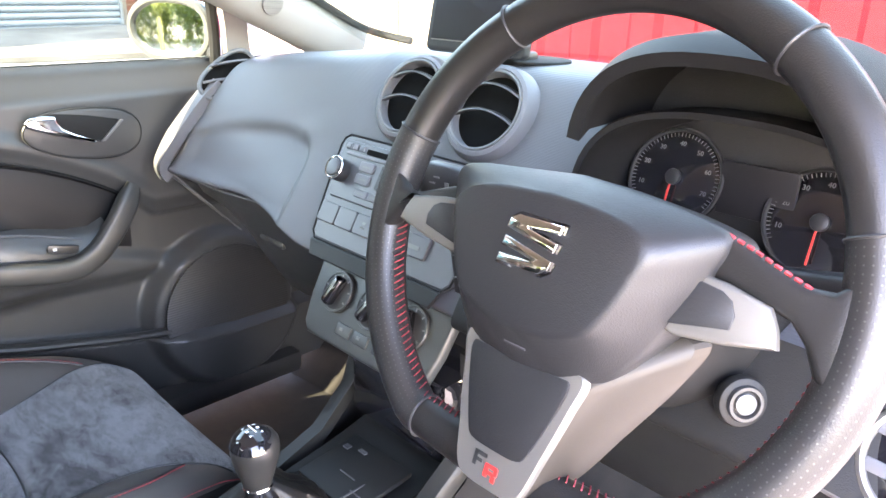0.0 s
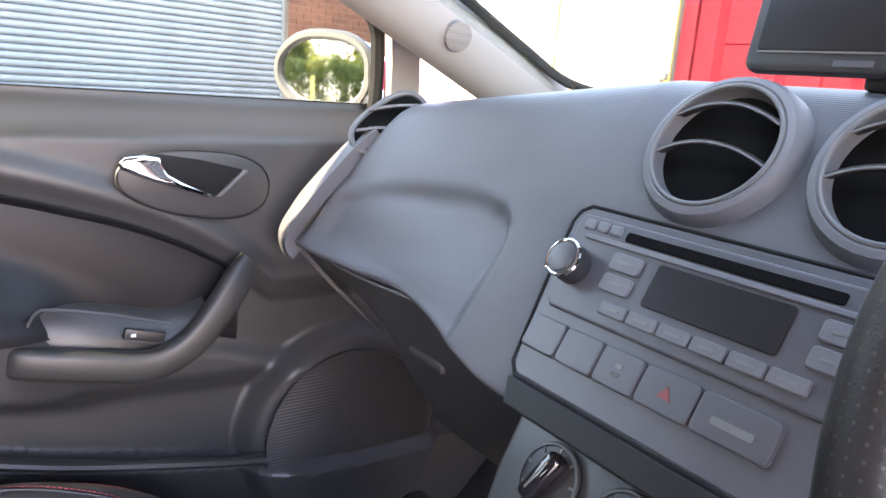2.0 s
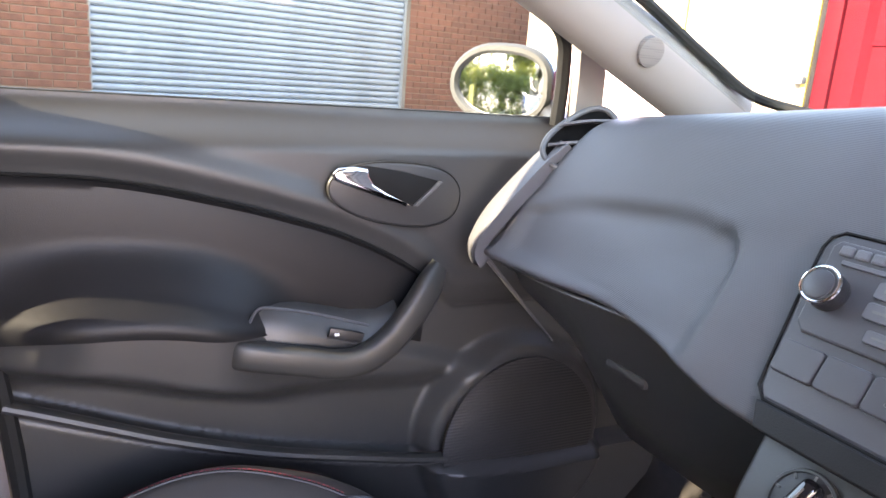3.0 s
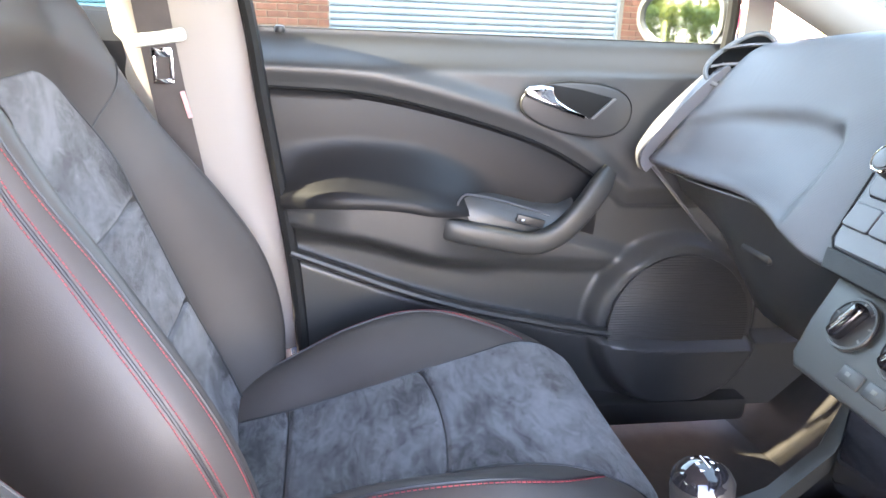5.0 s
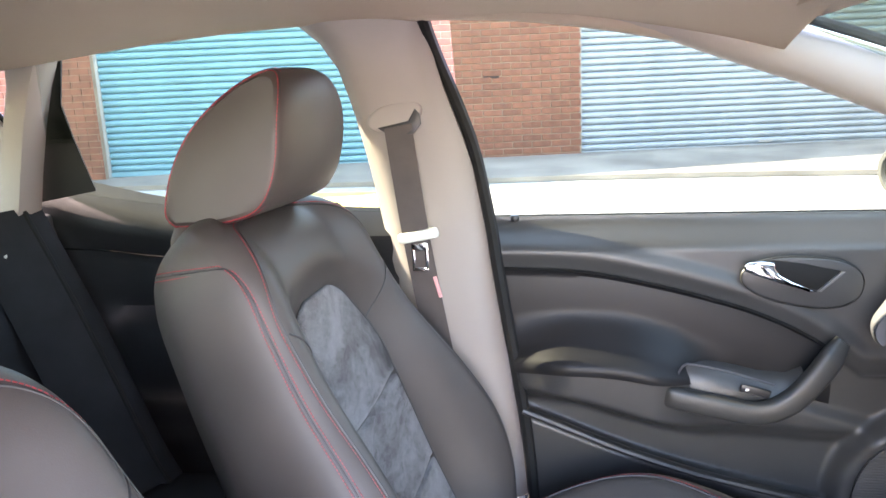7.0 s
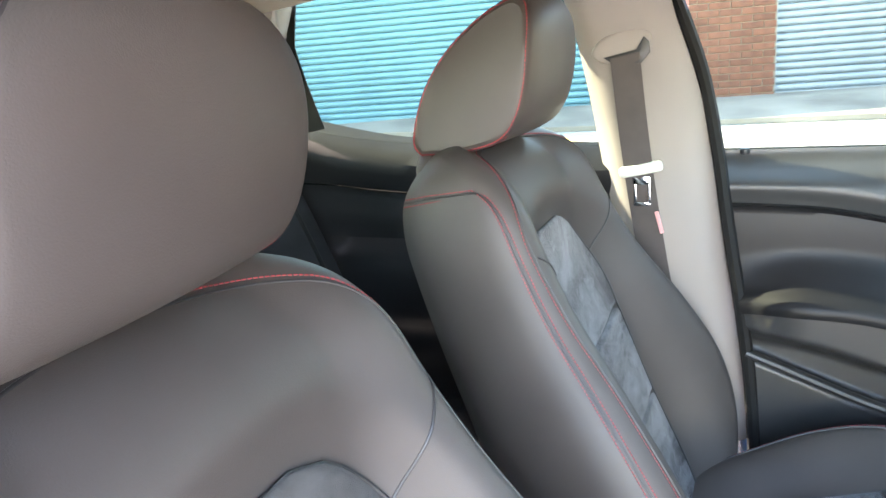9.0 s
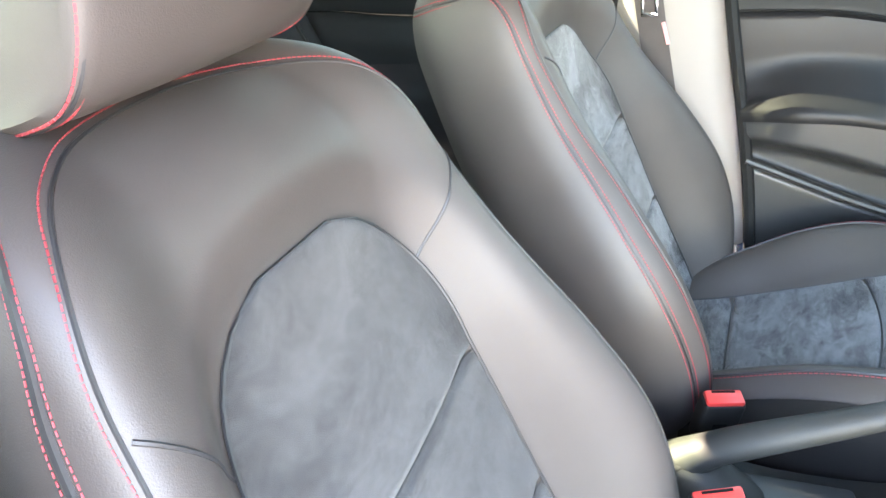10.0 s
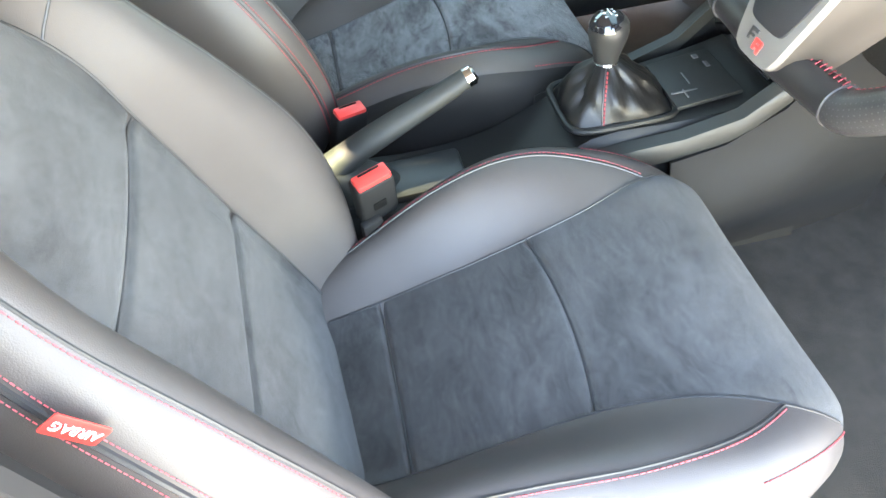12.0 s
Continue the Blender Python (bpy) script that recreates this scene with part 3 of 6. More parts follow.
def roof_z(x, y):
    edge = table(y, ((-1.4, 1.24), (-0.95, 1.285), (-0.6, 1.325), (-0.33, 1.338), (-0.1, 1.335), (0.1, 1.318), (0.25, 1.285), (0.40, 1.245)))
    return edge + 0.075 * (1 - (abs(x) / 0.60) ** 2.4)


def roof_half(y):
    return table(y, ((-1.4, 0.55), (-0.9, 0.575), (-0.3, 0.585), (0.1, 0.575), (0.40, 0.555)))


rows = []
for i in range(25):
    y = -1.40 + 1.80 * i / 24
    rows.append([(u * roof_half(y), y, roof_z(u * roof_half(y), y)) for u in [k / 12 - 1 for k in range(25)]])
ceiling = part("ceiling", sheet(rows, -0.02), M["headlining"])
tagged(ceiling, "pale beige cloth roof lining of the car", "roof lining", kind="structure")
part("roof_skin", sheet([[(x * 1.07, y, z + 0.055) for x, y, z in r] for r in rows], -0.004), M["white_paint"], car)


def rail(side):
    """The soft roof edge over the door openings, running into the windscreen pillar."""
    line = [(-1.35, 1.25), (-0.95, 1.288), (-0.6, 1.322), (-0.33, 1.334), (-0.1, 1.328), (0.05, 1.314), (0.2, 1.286), (0.35, 1.25)]
    pts = spline([(side * (roof_half(y) + 0.012), y, z + 0.012) for y, z in line], 5)
    return tube(pts, 0.026, 12)


def pillar_a(side):
    pts = [(0.02, 1.342, 0.592), (0.16, 1.306, 0.585), (0.25, 1.286, 0.580), (0.33, 1.262, 0.576), (0.45, 1.222, 0.585), (0.6, 1.165, 0.600), (0.75, 1.105, 0.612), (0.9, 1.043, 0.625), (1.03, 0.985, 0.635)]
    rings = []
    for y, z, x in pts:
        w = 0.016 + 0.014 * ss(0.15, 0.36, y) + 0.018 * ss(0.3, 1.0, y)
        n = Vector((0, 0.42, 0.9)).normalized()
        c = Vector((side * x, y, z))
        o = Vector((side, 0, 0))
        rings.append([c + n * (w * 1.15 * math.cos(a)) + o * (0.030 * math.sin(a)) for a in [2 * math.pi * k / 14 for k in range(14)]])
    return loft(rings)


for side in (-1, 1):
    edge = [(side * (roof_half(y) + 0.012), y, roof_z(0.6, y) + 0.045) for y in [-1.38 + 0.145 * k for k in range(12)]] + [(side * 0.600, 0.40, 1.295), (side * 0.622, 0.60, 1.222), (side * 0.642, 0.80, 1.142), (side * 0.660, 1.04, 1.040)]
    # Out of view; added so that direct sun misses the windscreen pillars.
    part("body_side", sheet([[p, (p[0] + side * 0.045, p[1], p[2] - 0.006), (p[0] + side * 0.085, p[1], p[2] - 0.026)] for p in edge], 0.006 * -side), M["white_paint"], car, "unseen white roof edge that keeps sun off the pillars")
    part("roof_rail", rail(side), M["headlining"], car, "soft beige roof edge")
    part("pillar_trim", pillar_a(side), M["pillar"], car, "pale grey windscreen pillar trim")
part("tweeter", disc(0.021, 0.012, (-0.5860, 0.80, 1.080), Vector((0.95, -0.02, -0.25)).to_track_quat("Z", "Y").to_matrix(), 28, 0.001), M["tweeter"], car, "round tweeter grille in the pillar trim")


def b_pillar(side):
    """Centre pillar trim: front and rear edges, with the width growing to the roof."""
    front = ((0.44, 0.012), (0.50, 0.006), (0.70, -0.018), (0.95, -0.054), (1.10, -0.088), (1.24, -0.128), (1.30, -0.137), (1.335, -0.141))
    rear = ((0.44, -0.07), (0.50, -0.10), (0.62, -0.16), (0.80, -0.22), (0.95, -0.252), (1.10, -0.272), (1.21, -0.290), (1.28, -0.315), (1.335, -0.375))
    rings = []
    for i in range(22):
        z = 0.445 + (1.335 - 0.445) * i / 21
        f, r = table(z, front), table(z, rear)
        x = 0.665 - 0.085 * ss(0.95, 1.36, z) - 0.01 * ss(0.7, 0.44, z)
        m, h = (f + r) / 2, (f - r) / 2
        loop = []
        for k in range(11):
            u = 1 - 2 * k / 10
            loop.append((side * (x + 0.030 * abs(u) ** 4), m + h * u, z))
        loop += [(side * (x + 0.06), r, z), (side * (x + 0.06), f, z)]
        rings.append(loop)
    return loft(rings)


for side in (-1, 1):
    bp = thing("centre_pillar", (side * 0.68, -0.1, 0.44), "pale grey moulded centre pillar trim", "pillar", "centre pillars", kind="structure")
    part("trim_panel", b_pillar(side), M["pillar"], bp)
    back_by = Vector((0, 0.0 if side < 0 else -0.125, 0))
    bp.children[0].matrix_basis = Matrix.Translation(back_by)
    seal = spline([(side * 0.652, 0.020, 0.40), (side * 0.656, 0.004, 0.60), (side * 0.668, -0.036, 0.86), (side * 0.680, -0.054, 0.98), (side * 0.675, -0.082, 1.12), (side * 0.630, -0.131, 1.27), (side * 0.600, -0.143, 1.322)], 6)
    part("rubber_seal", tube([p + back_by for p in seal], 0.011, 8), M["rubber"], bp, "black rubber door seal")
    turn = Vector((-side, 0.05, 0.05)).to_track_quat("Z", "Y").to_matrix()
    part("belt_guide", plate([(0.046 * math.cos(a) * (1.15 if math.cos(a) < 0 else 1.0), 0.026 * math.sin(a) + 0.010 * math.cos(a)) for a in [2 * math.pi * k / 24 for k in range(24)]], 0.020, axes((0, -side, 0.0), (0, 0, 1), (side * 0.632, -0.200 + back_by.y, 1.166)), 0.006, 3), M["pillar"], bp, "oval belt guide cover")
    part("guide_slot", plate([(-0.040, -0.010), (0.014, 0.000), (0.026, 0.020), (0.034, 0.012), (0.036, -0.006), (0.022, -0.022), (-0.022, -0.022)], 0.004, axes((0, -side, 0.0), (0, 0, 1), (side * 0.6125, -0.192 + back_by.y, 1.158)), 0.001), M["black"], bp, "dark slot of the belt guide")

belt = thing("seat_belt", (-0.62, -0.17, 0.80), "dark brown seat belt with pale tongue hanging on the pillar", "seat belt")
strap = spline([(-0.6065, -0.196, 1.150), (-0.622, -0.190, 1.06), (-0.630, -0.180, 0.96), (-0.640, -0.168, 0.86), (-0.648, -0.150, 0.74), (-0.652, -0.12, 0.56)], 6)
grid = [[p + Vector((0, -0.024, -0.004)), p + Vector((0.002, 0, 0)), p + Vector((0, 0.024, 0.004))] for p in strap]
part("webbing", sheet(grid, 0.0022), M["belt"], belt)
part("tongue_cover", box((0.018, 0.074, 0.019), (-0.632, -0.176, 0.957), 0.006, Matrix.Rotation(radians(10), 3, "X")), M["ivory"], belt, "pale plastic tongue cover")
tong = bmesh.new()
for dy in (-0.012, 0.012):
    box((0.004, 0.005, 0.046), (-0.632, -0.174 + dy, 0.918), 0.001, bm=tong)
box((0.004, 0.029, 0.007), (-0.632, -0.174, 0.896), 0.001, bm=tong)
box((0.004, 0.029, 0.014), (-0.632, -0.175, 0.937), 0.001, bm=tong)
part("metal_tongue", tong, M["chrome"], belt, "bare metal tongue")
part("belt_stop", box((0.003, 0.007, 0.040), (-0.637, -0.146, 0.862), 0.001, Matrix.Rotation(radians(14), 3, "X")), M["label_pink"], belt, "small red and white belt label")

# ---- seats ----
B0, BU, BN = Vector((0, -0.045, 0.40)), Vector((0, -0.38, 0.925)).normalized(), Vector((0, 0.925, 0.38)).normalized()
BACK_W = ((0.0, 0.215), (0.05, 0.240), (0.12, 0.268), (0.22, 0.284), (0.32, 0.272), (0.43, 0.247), (0.54, 0.226), (0.60, 0.217), (0.64, 0.207), (0.67, 0.194), (0.695, 0.173), (0.708, 0.150), (0.714, 0.122))
BACK_B = ((0.0, 0.045), (0.12, 0.086), (0.22, 0.094), (0.34, 0.076), (0.46, 0.050), (0.58, 0.026), (0.70, 0.012))
BACK_T = ((0.0, 0.08), (0.2, 0.160), (0.45, 0.185), (0.58, 0.180), (0.64, 0.170), (0.68, 0.148), (0.714, 0.100))
INSERT = ((0.0, 0.140), (0.12, 0.156), (0.30, 0.155), (0.40, 0.150))
CR = 0.84
SEAT_SET = [0.0, 0.0, 0.0, 0.0, 0.0]  # shoulder rise, set-back of the lower back, twist, shift of the shoulders, fuller outer bolster
ARCH = 2.6  # squareness of the centre panel's arched top


def insert_half(s):
    return table(s, INSERT) if s < 0.40 else 0.15 * max(0.0, 1 - ((s - 0.40) / 0.168) ** ARCH) ** (1 / ARCH)


def insert_gap(x, s):
    """How far a point of the backrest lies outside the centre panel."""
    return abs(x) - table(s, INSERT) if s < 0.40 else 0.15 * (((abs(x) / 0.15) ** ARCH + ((s - 0.40) / 0.168) ** ARCH) ** (1 / ARCH) - 1)


def back_front(x, s):
    w, b = table(s, BACK_W), table(s, BACK_B)
    if x > 0:
        b += SEAT_SET[4] * (1 - ss(0.40, 0.66, s))
    a = min(1.0, abs(x) / w)
    d = b * ss(0.50, CR, a) + 0.010 * math.sin(math.pi * min(1, s / 0.7)) - SEAT_SET[1] * (1 - ss(0.45, 0.68, s)) + SEAT_SET[2] * x
    d += 0.021 * ss(-0.004, 0.042, insert_gap(x, s))
    if a > CR:
        d -= (0.055 - 0.040 * ss(0.56, 0.70, s) + 0.35 * b) * (1 - math.sqrt(max(0, 1 - ((a - CR) / (1 - CR)) ** 2)))
    if s > 0.58:
        d -= 0.050 * ((s - 0.58) / 0.12) ** 2.5
    return B0 + BU * (s + SEAT_SET[0] * ss(0.42, 0.68, s)) + BN * d + Vector((x + SEAT_SET[3] * ss(0.40, 0.66, s), 0, 0))


AS = [k / 40 for k in range(34)] + [0.84, 0.86, 0.88, 0.90, 0.92, 0.94, 0.955, 0.97, 0.98, 0.99, 0.996, 1.0]


def back_shell():
    rings = []
    us = [-a for a in AS[:0:-1]] + list(AS)
    for i in range(111):
        s = 0.714 * (1 - (1 - i / 110) ** 1.25)
        w, t = table(s, BACK_W), table(s, BACK_T)
        loop = [back_front(u * w, s) for u in us]
        base = B0 + BU * (s + SEAT_SET[0] * ss(0.42, 0.68, s)) + Vector((SEAT_SET[3] * ss(0.40, 0.66, s), 0, 0))
        edge = min((loop[0] - base).dot(BN), (loop[-1] - base).dot(BN))
        t = max(t, 0.03 - edge)
        low, lift = base - BN * t, min(0.55 * t, t + edge - 0.012)
        for k in range(9):
            u = 1 - 2 * k / 8
            loop.append(low + Vector((u * w * 0.95, 0, 0)) + BN * (lift * abs(u) ** 4))
        rings.append(loop)
    return loft(rings)


def on_back(rows, lift=0.0015, n=8):
    """A line on the backrest: rows of (share of the half width, height along it)."""
    out = []
    for q in spline([(a, s, 0) for a, s in rows], n):
        w = table(q.y, BACK_W)
        p = back_front(q.x * w, q.y)
        e = 0.004
        du = back_front(min(0.999, q.x + e) * w, q.y) - back_front(max(-0.999, q.x - e) * w, q.y)
        dv = back_front(q.x * table(min(0.712, q.y + e), BACK_W), min(0.712, q.y + e)) - back_front(q.x * table(q.y - e, BACK_W), q.y - e)
        nn = dv.cross(du)
        nn = nn.normalized() if nn.length > 1e-12 else BN
        out.append(p + nn * lift)
    return out


def back_insert():
    grid = []
    rows = sorted([0.012 + 0.553 * (1 - (1 - i / 59) ** 1.6) for i in range(60)] + [m + 0.002 * i for m in (0.225, 0.381) for i in range(-7, 8)])
    for s in rows:
        i = 59 * (1 - (1 - (s - 0.012) / 0.5531) ** 0.625)
        h = max(0.008, insert_half(s) - 0.001)
        row = []
        for k in range(41):
            u = -1 + k / 20
            rim = max(abs(u) ** 10, (i / 59) ** 24, (1 - i / 59) ** 24)
            dip = 0.005 * math.exp(-(((s - 0.378 - 0.008 * u * u) / 0.005) ** 2)) + 0.005 * math.exp(-(((s - 0.225) / 0.004) ** 2))
            row.append(back_front(u * h, s) + BN * (0.0085 - 0.0062 * rim - dip))
        grid.append(row)
    return sheet(grid, 0.004)


CUSH_Z = ((-0.09, 0.400), (0.0, 0.424), (0.10, 0.462), (0.21, 0.496), (0.30, 0.508), (0.37, 0.506), (0.42, 0.488), (0.448, 0.455), (0.458, 0.41), (0.46, 0.36))
CUSH_W = ((-0.09, 0.200), (0.0, 0.226), (0.10, 0.252), (0.20, 0.272), (0.30, 0.268), (0.38, 0.243), (0.42, 0.220), (0.448, 0.198), (0.46, 0.185))
CUSH_B = ((-0.09, 0.05), (0.0, 0.068), (0.12, 0.070), (0.22, 0.052), (0.32, 0.022), (0.40, 0.004), (0.46, 0.0))
CUSH_I = ((-0.09, 0.118), (0.0, 0.122), (0.21, 0.130), (0.30, 0.148), (0.36, 0.172), (0.42, 0.190), (0.46, 0.188))


def cush_top(x, y):
    w = table(y, CUSH_W)
    a = min(1.0, abs(x) / w)
    z = table(y, CUSH_Z) + table(y, CUSH_B) * ss(0.42, 0.80, a) - 0.006 * (1 - a * a)
    if a > 0.80:
        z -= (0.05 + 0.4 * table(y, CUSH_B)) * (1 - math.sqrt(max(0, 1 - ((a - 0.80) / 0.20) ** 2)))
    return Vector((x, y, z))


def cushion_shell():
    us = [-a for a in AS[:0:-1]] + list(AS)
    rings = []
    for i in range(71):
        y = -0.09 + 0.55 * (1 - (1 - i / 70) ** 1.35)
        w = table(y, CUSH_W)
        loop = [cush_top(u * w, y) for u in us]
        yb = min(y, 0.40)
        for u, z in ((0.97, 0.36), (0.93, 0.30), (0.4, 0.285), (-0.4, 0.285), (-0.93, 0.30), (-0.97, 0.36)):
            loop.append(Vector((u * w, yb if z < 0.33 else min(y, 0.445), min(z, loop[0].z - 0.01 - (0.36 - z)))))
        rings.append(loop)
    return loft(rings)


def cushion_insert():
    grid = []
    rows = sorted([-0.085 + 0.5435 * (1 - (1 - i / 89) ** 1.3) for i in range(90)] + [m + 0.002 * i for m in (0.0, 0.203) for i in range(-7, 8)])
    for y in rows:
        i = 89 * (1 - (1 - (y + 0.085) / 0.5436) ** (1 / 1.3))
        h = table(y, CUSH_I)
        row = []
        for k in range(41):
            u = -1 + k / 20
            rim = max(abs(u) ** 12, (1 - i / 89) ** 40)
            dip = 0.006 * math.exp(-(((y - 0.0) / 0.004) ** 2)) + 0.006 * math.exp(-(((y - 0.208 + 0.012 * u * u) / 0.004) ** 2))
            p = cush_top(u * h, y)
            n = Vector((0, 0, 1)) if y < 0.40 else Vector((0, ss(0.40, 0.455, y), 1 - 0.75 * ss(0.40, 0.455, y))).normalized()
            row.append(p + n * (0.0075 - 0.0075 * rim - dip))
        grid.append(row)
    return sheet(grid, -0.004)


def on_cushion(rows, lift=0.0015, n=8):
    out = []
    for q in spline([(a, y, 0) for a, y in rows], n):
        w = table(q.y, CUSH_W)
        p, e = cush_top(q.x * w, q.y), 0.004
        nn = (cush_top(min(0.999, q.x + e) * w, q.y) - cush_top(max(-0.999, q.x - e) * w, q.y)).cross(cush_top(q.x * w, q.y + e) - cush_top(q.x * w, q.y - e))
        nn = nn.normalized() if nn.length > 1e-12 else Vector((0, 0, 1))
        out.append(p + (nn if nn.z > -0.2 else -nn) * lift)
    return out


HEAD = ((-0.392, 1.076), (-0.396, 1.092), (-0.388, 1.125), (-0.372, 1.160), (-0.346, 1.195), (-0.312, 1.228), (-0.282, 1.250), (-0.262, 1.258), (-0.246, 1.250), (-0.238, 1.226), (-0.238, 1.190), (-0.243, 1.155), (-0.254, 1.122), (-0.272, 1.098), (-0.300, 1.086), (-0.345, 1.078))


def head_rest():
    cy, cz = -0.31, 1.16
    rings = []
    for x, k in ((-0.124, 0.90), (-0.1225, 0.955), (-0.119, 0.985), (-0.113, 1.0), (-0.09, 1.012), (-0.04, 1.02), (0, 1.022), (0.04, 1.02), (0.09, 1.012), (0.113, 1.0), (0.119, 0.985), (0.1225, 0.955), (0.124, 0.90)):
        loop = []
        for y, z in [(p.x, p.y) for p in spline([(a, b, 0) for a, b in HEAD] + [(*HEAD[0], 0)], 4)[:-1]]:
            front = 0.016 * (1 - (x / 0.130) ** 2) * ss(-0.30, -0.24, y)
            loop.append((x, cy + (y - cy) * k + front, cz + (z - cz) * k))
        rings.append(loop)
    return loft([[crowned(Vector(p)) for p in r] for r in rings])


def crowned(p):
    """Rounds the corners of the headrest as seen from the front."""
    up, down = max(0.0, p.z - 1.178), max(0.0, 1.104 - p.z)
    half = 0.124
    if up:
        half = 0.124 - 0.084 + math.sqrt(max(0.0, 0.084**2 - up**2))
    elif down:
        half = 0.124 - 0.030 + math.sqrt(max(0.0, 0.030**2 - down**2))
    return Vector((p.x * max(half, 0.036) / 0.124, p.y, p.z))


def head_line(x, k):
    cy, cz = -0.31, 1.16
    return [crowned(Vector((x, cy + (p.x - cy) * k, cz + (p.y - cz) * k))) for p in spline([(a, b, 0) for a, b in HEAD] + [(*HEAD[0], 0)], 5)]


def front_seat(at_x, outer, rise, back_by, twist, shift, fuller, drop, tall, yaw, label, suede):
    """A seat; outer is the side towards its door."""
    SEAT_SET[:] = (rise, back_by, twist, shift, fuller)
    root = thing("front_seat", (0, 0.18, 0.27), label, "car seat", "front seats")
    back = part("backrest", back_shell(), M["leather"], root, "black leather backrest with raised side bolsters")
    part("back_insert", back_insert(), M[suede], back, "dark grey suede centre panel")
    cush = part("cushion", cushion_shell(), M["leather"], root, "black leather seat cushion")
    part("cushion_insert", cushion_insert(), M[suede], cush, "dark grey suede centre panel, brushed")
    rim = [(insert_half(0.012 + 0.5525 * k / 40) / table(0.012 + 0.5525 * k / 40, BACK_W), 0.012 + 0.5525 * k / 40) for k in range(41)]
    rim = rim + [(-a, s) for a, s in rim[::-1]]
    part("panel_seam", tube(on_back(rim, 0.0020, 1), 0.0017, 6), M["piping"], back)
    for s_ in (0.378, 0.225):
        part("cross_seam", tube([p + BN * 0.0034 for p in on_back([(u * (insert_half(s_) - 0.003) / table(s_, BACK_W), s_ + (0.008 * u * u if s_ > 0.3 else 0)) for u in (-1, -0.5, 0, 0.5, 1)], 0.0, 5)], 0.0008, 5), M["piping"], back)
    for y_ in (0.0, 0.208):
        part("cushion_seam", tube([p + Vector((0, 0, 0.0028)) for p in on_cushion([(u * (table(y_, CUSH_I) - 0.002) / table(y_, CUSH_W), y_ - (0.012 * u * u if y_ > 0.1 else 0)) for u in (-1, -0.5, 0, 0.5, 1)], 0.0, 5)], 0.0011, 5), M["piping"], cush)
    for sd in (-1, 1):
        part("cushion_edge_seam", tube(on_cushion([(sd * table(y_, CUSH_I) / table(y_, CUSH_W), y_) for y_ in [-0.07 + 0.05 * k for k in range(11)]], 0.0005, 3), 0.0015, 6), M["piping"], cush)
    # Black sheet over the leather side; the shadow there is put into its colour.
    shade_side = []
    for k in range(41):
        y = -0.05 + 0.49 * k / 40
        w, sd = table(y, CUSH_W), -outer
        top = [cush_top(sd * u * w, y) for u in (0.945, 0.965, 0.98, 0.99, 1.0)]
        low = [Vector((sd * u * w, min(y, yb), min(z, top[-1].z - 0.01 - (0.36 - z)))) for u, yb, z in ((0.97, 0.445, 0.36), (0.93, 0.40, 0.30))]
        shade_side.append([p + Vector((sd * 0.0016, 0, 0.0006)) for p in top + low])
    part("cushion_skirt", sheet(shade_side, 0.001 * -outer), M["shade_side"], cush, "side of the cushion, blackened for its shadow", angle=60)
    for sd in (-1, 1):
        crest = [(sd * 0.87, 0.02), (sd * 0.87, 0.12), (sd * 0.87, 0.25), (sd * 0.88, 0.38), (sd * 0.90, 0.50), (sd * 0.91, 0.575), (sd * 0.885, 0.622), (sd * 0.82, 0.654), (sd * 0.70, 0.674), (sd * 0.52, 0.687), (sd * 0.28, 0.694), (0.0, 0.697)]
        part("piping", tube(on_back(crest, 0.0000), 0.0014, 6), M["piping"], back)
        inner = [(a + sd * 0.014 if abs(a) > 0.5 else a, s + (0.0055 if s > 0.64 else 0)) for a, s in crest]
        part("stitching", stitches(on_back(inner, 0.0005), pitch=0.0044, length=0.0031, width=0.0006), M["thread"], back, "fine red stitching")
        if sd == outer:
            side = [(sd * 0.985, 0.03), (sd * 0.985, 0.15), (sd * 0.982, 0.30), (sd * 0.982, 0.45), (sd * 0.978, 0.56), (sd * 0.968, 0.61), (sd * 0.955, 0.640), (sd * 0.935, 0.664)]
            part("side_piping", tube(on_back(side, 0.0004), 0.0024, 6), M["piping"], back)
            for da in (-0.0075, 0.0065):
                part("side_stitching", stitches(on_back([(sd * min(0.998, abs(a) + da), s) for a, s in side], 0.0006), pitch=0.0042, length=0.0029, width=0.0006), M["thread"], back, "fine red stitching")
        else:
            over = [(sd * 0.948, 0.02), (sd * 0.948, 0.12), (sd * 0.950, 0.25), (sd * 0.954, 0.38), (sd * 0.958, 0.50), (sd * 0.962, 0.58), (sd * 0.972, 0.62), (sd * 0.986, 0.642), (sd * 0.9975, 0.650)]
            def over_line(da, lift):
                pts = on_back([(sd * min(0.9985, abs(a) + da), s + 0.5 * da) for a, s in over], lift)
                def behind(rise, depth, wide):
                    s_at = over[-1][1] + 0.5 * da + rise
                    return B0 + BU * (s_at + SEAT_SET[0]) - BN * (depth * table(s_at, BACK_T)) + Vector((sd * wide * table(s_at, BACK_W) + SEAT_SET[3], 0, 0))

                rear, far = behind(0.016, 0.45, 0.95), behind(0.022, 0.826, 0.7125)
                out = Vector((sd * lift, 0, 0))
                return pts + [pts[-1].lerp(rear, f) + out for f in (0.25, 0.5, 0.75, 0.97)] + [rear.lerp(far, f) + out - BN * lift for f in (0.1, 0.5, 0.95)]

            part("side_piping", tube(over_line(0.0, 0.0002), 0.0016, 6), M["piping"], back)
            for da in (-0.009, 0.007):
                part("side_stitching", stitches(over_line(da, 0.0008), pitch=0.0044, length=0.0031, width=0.0007), M["thread"], back, "fine red stitching")
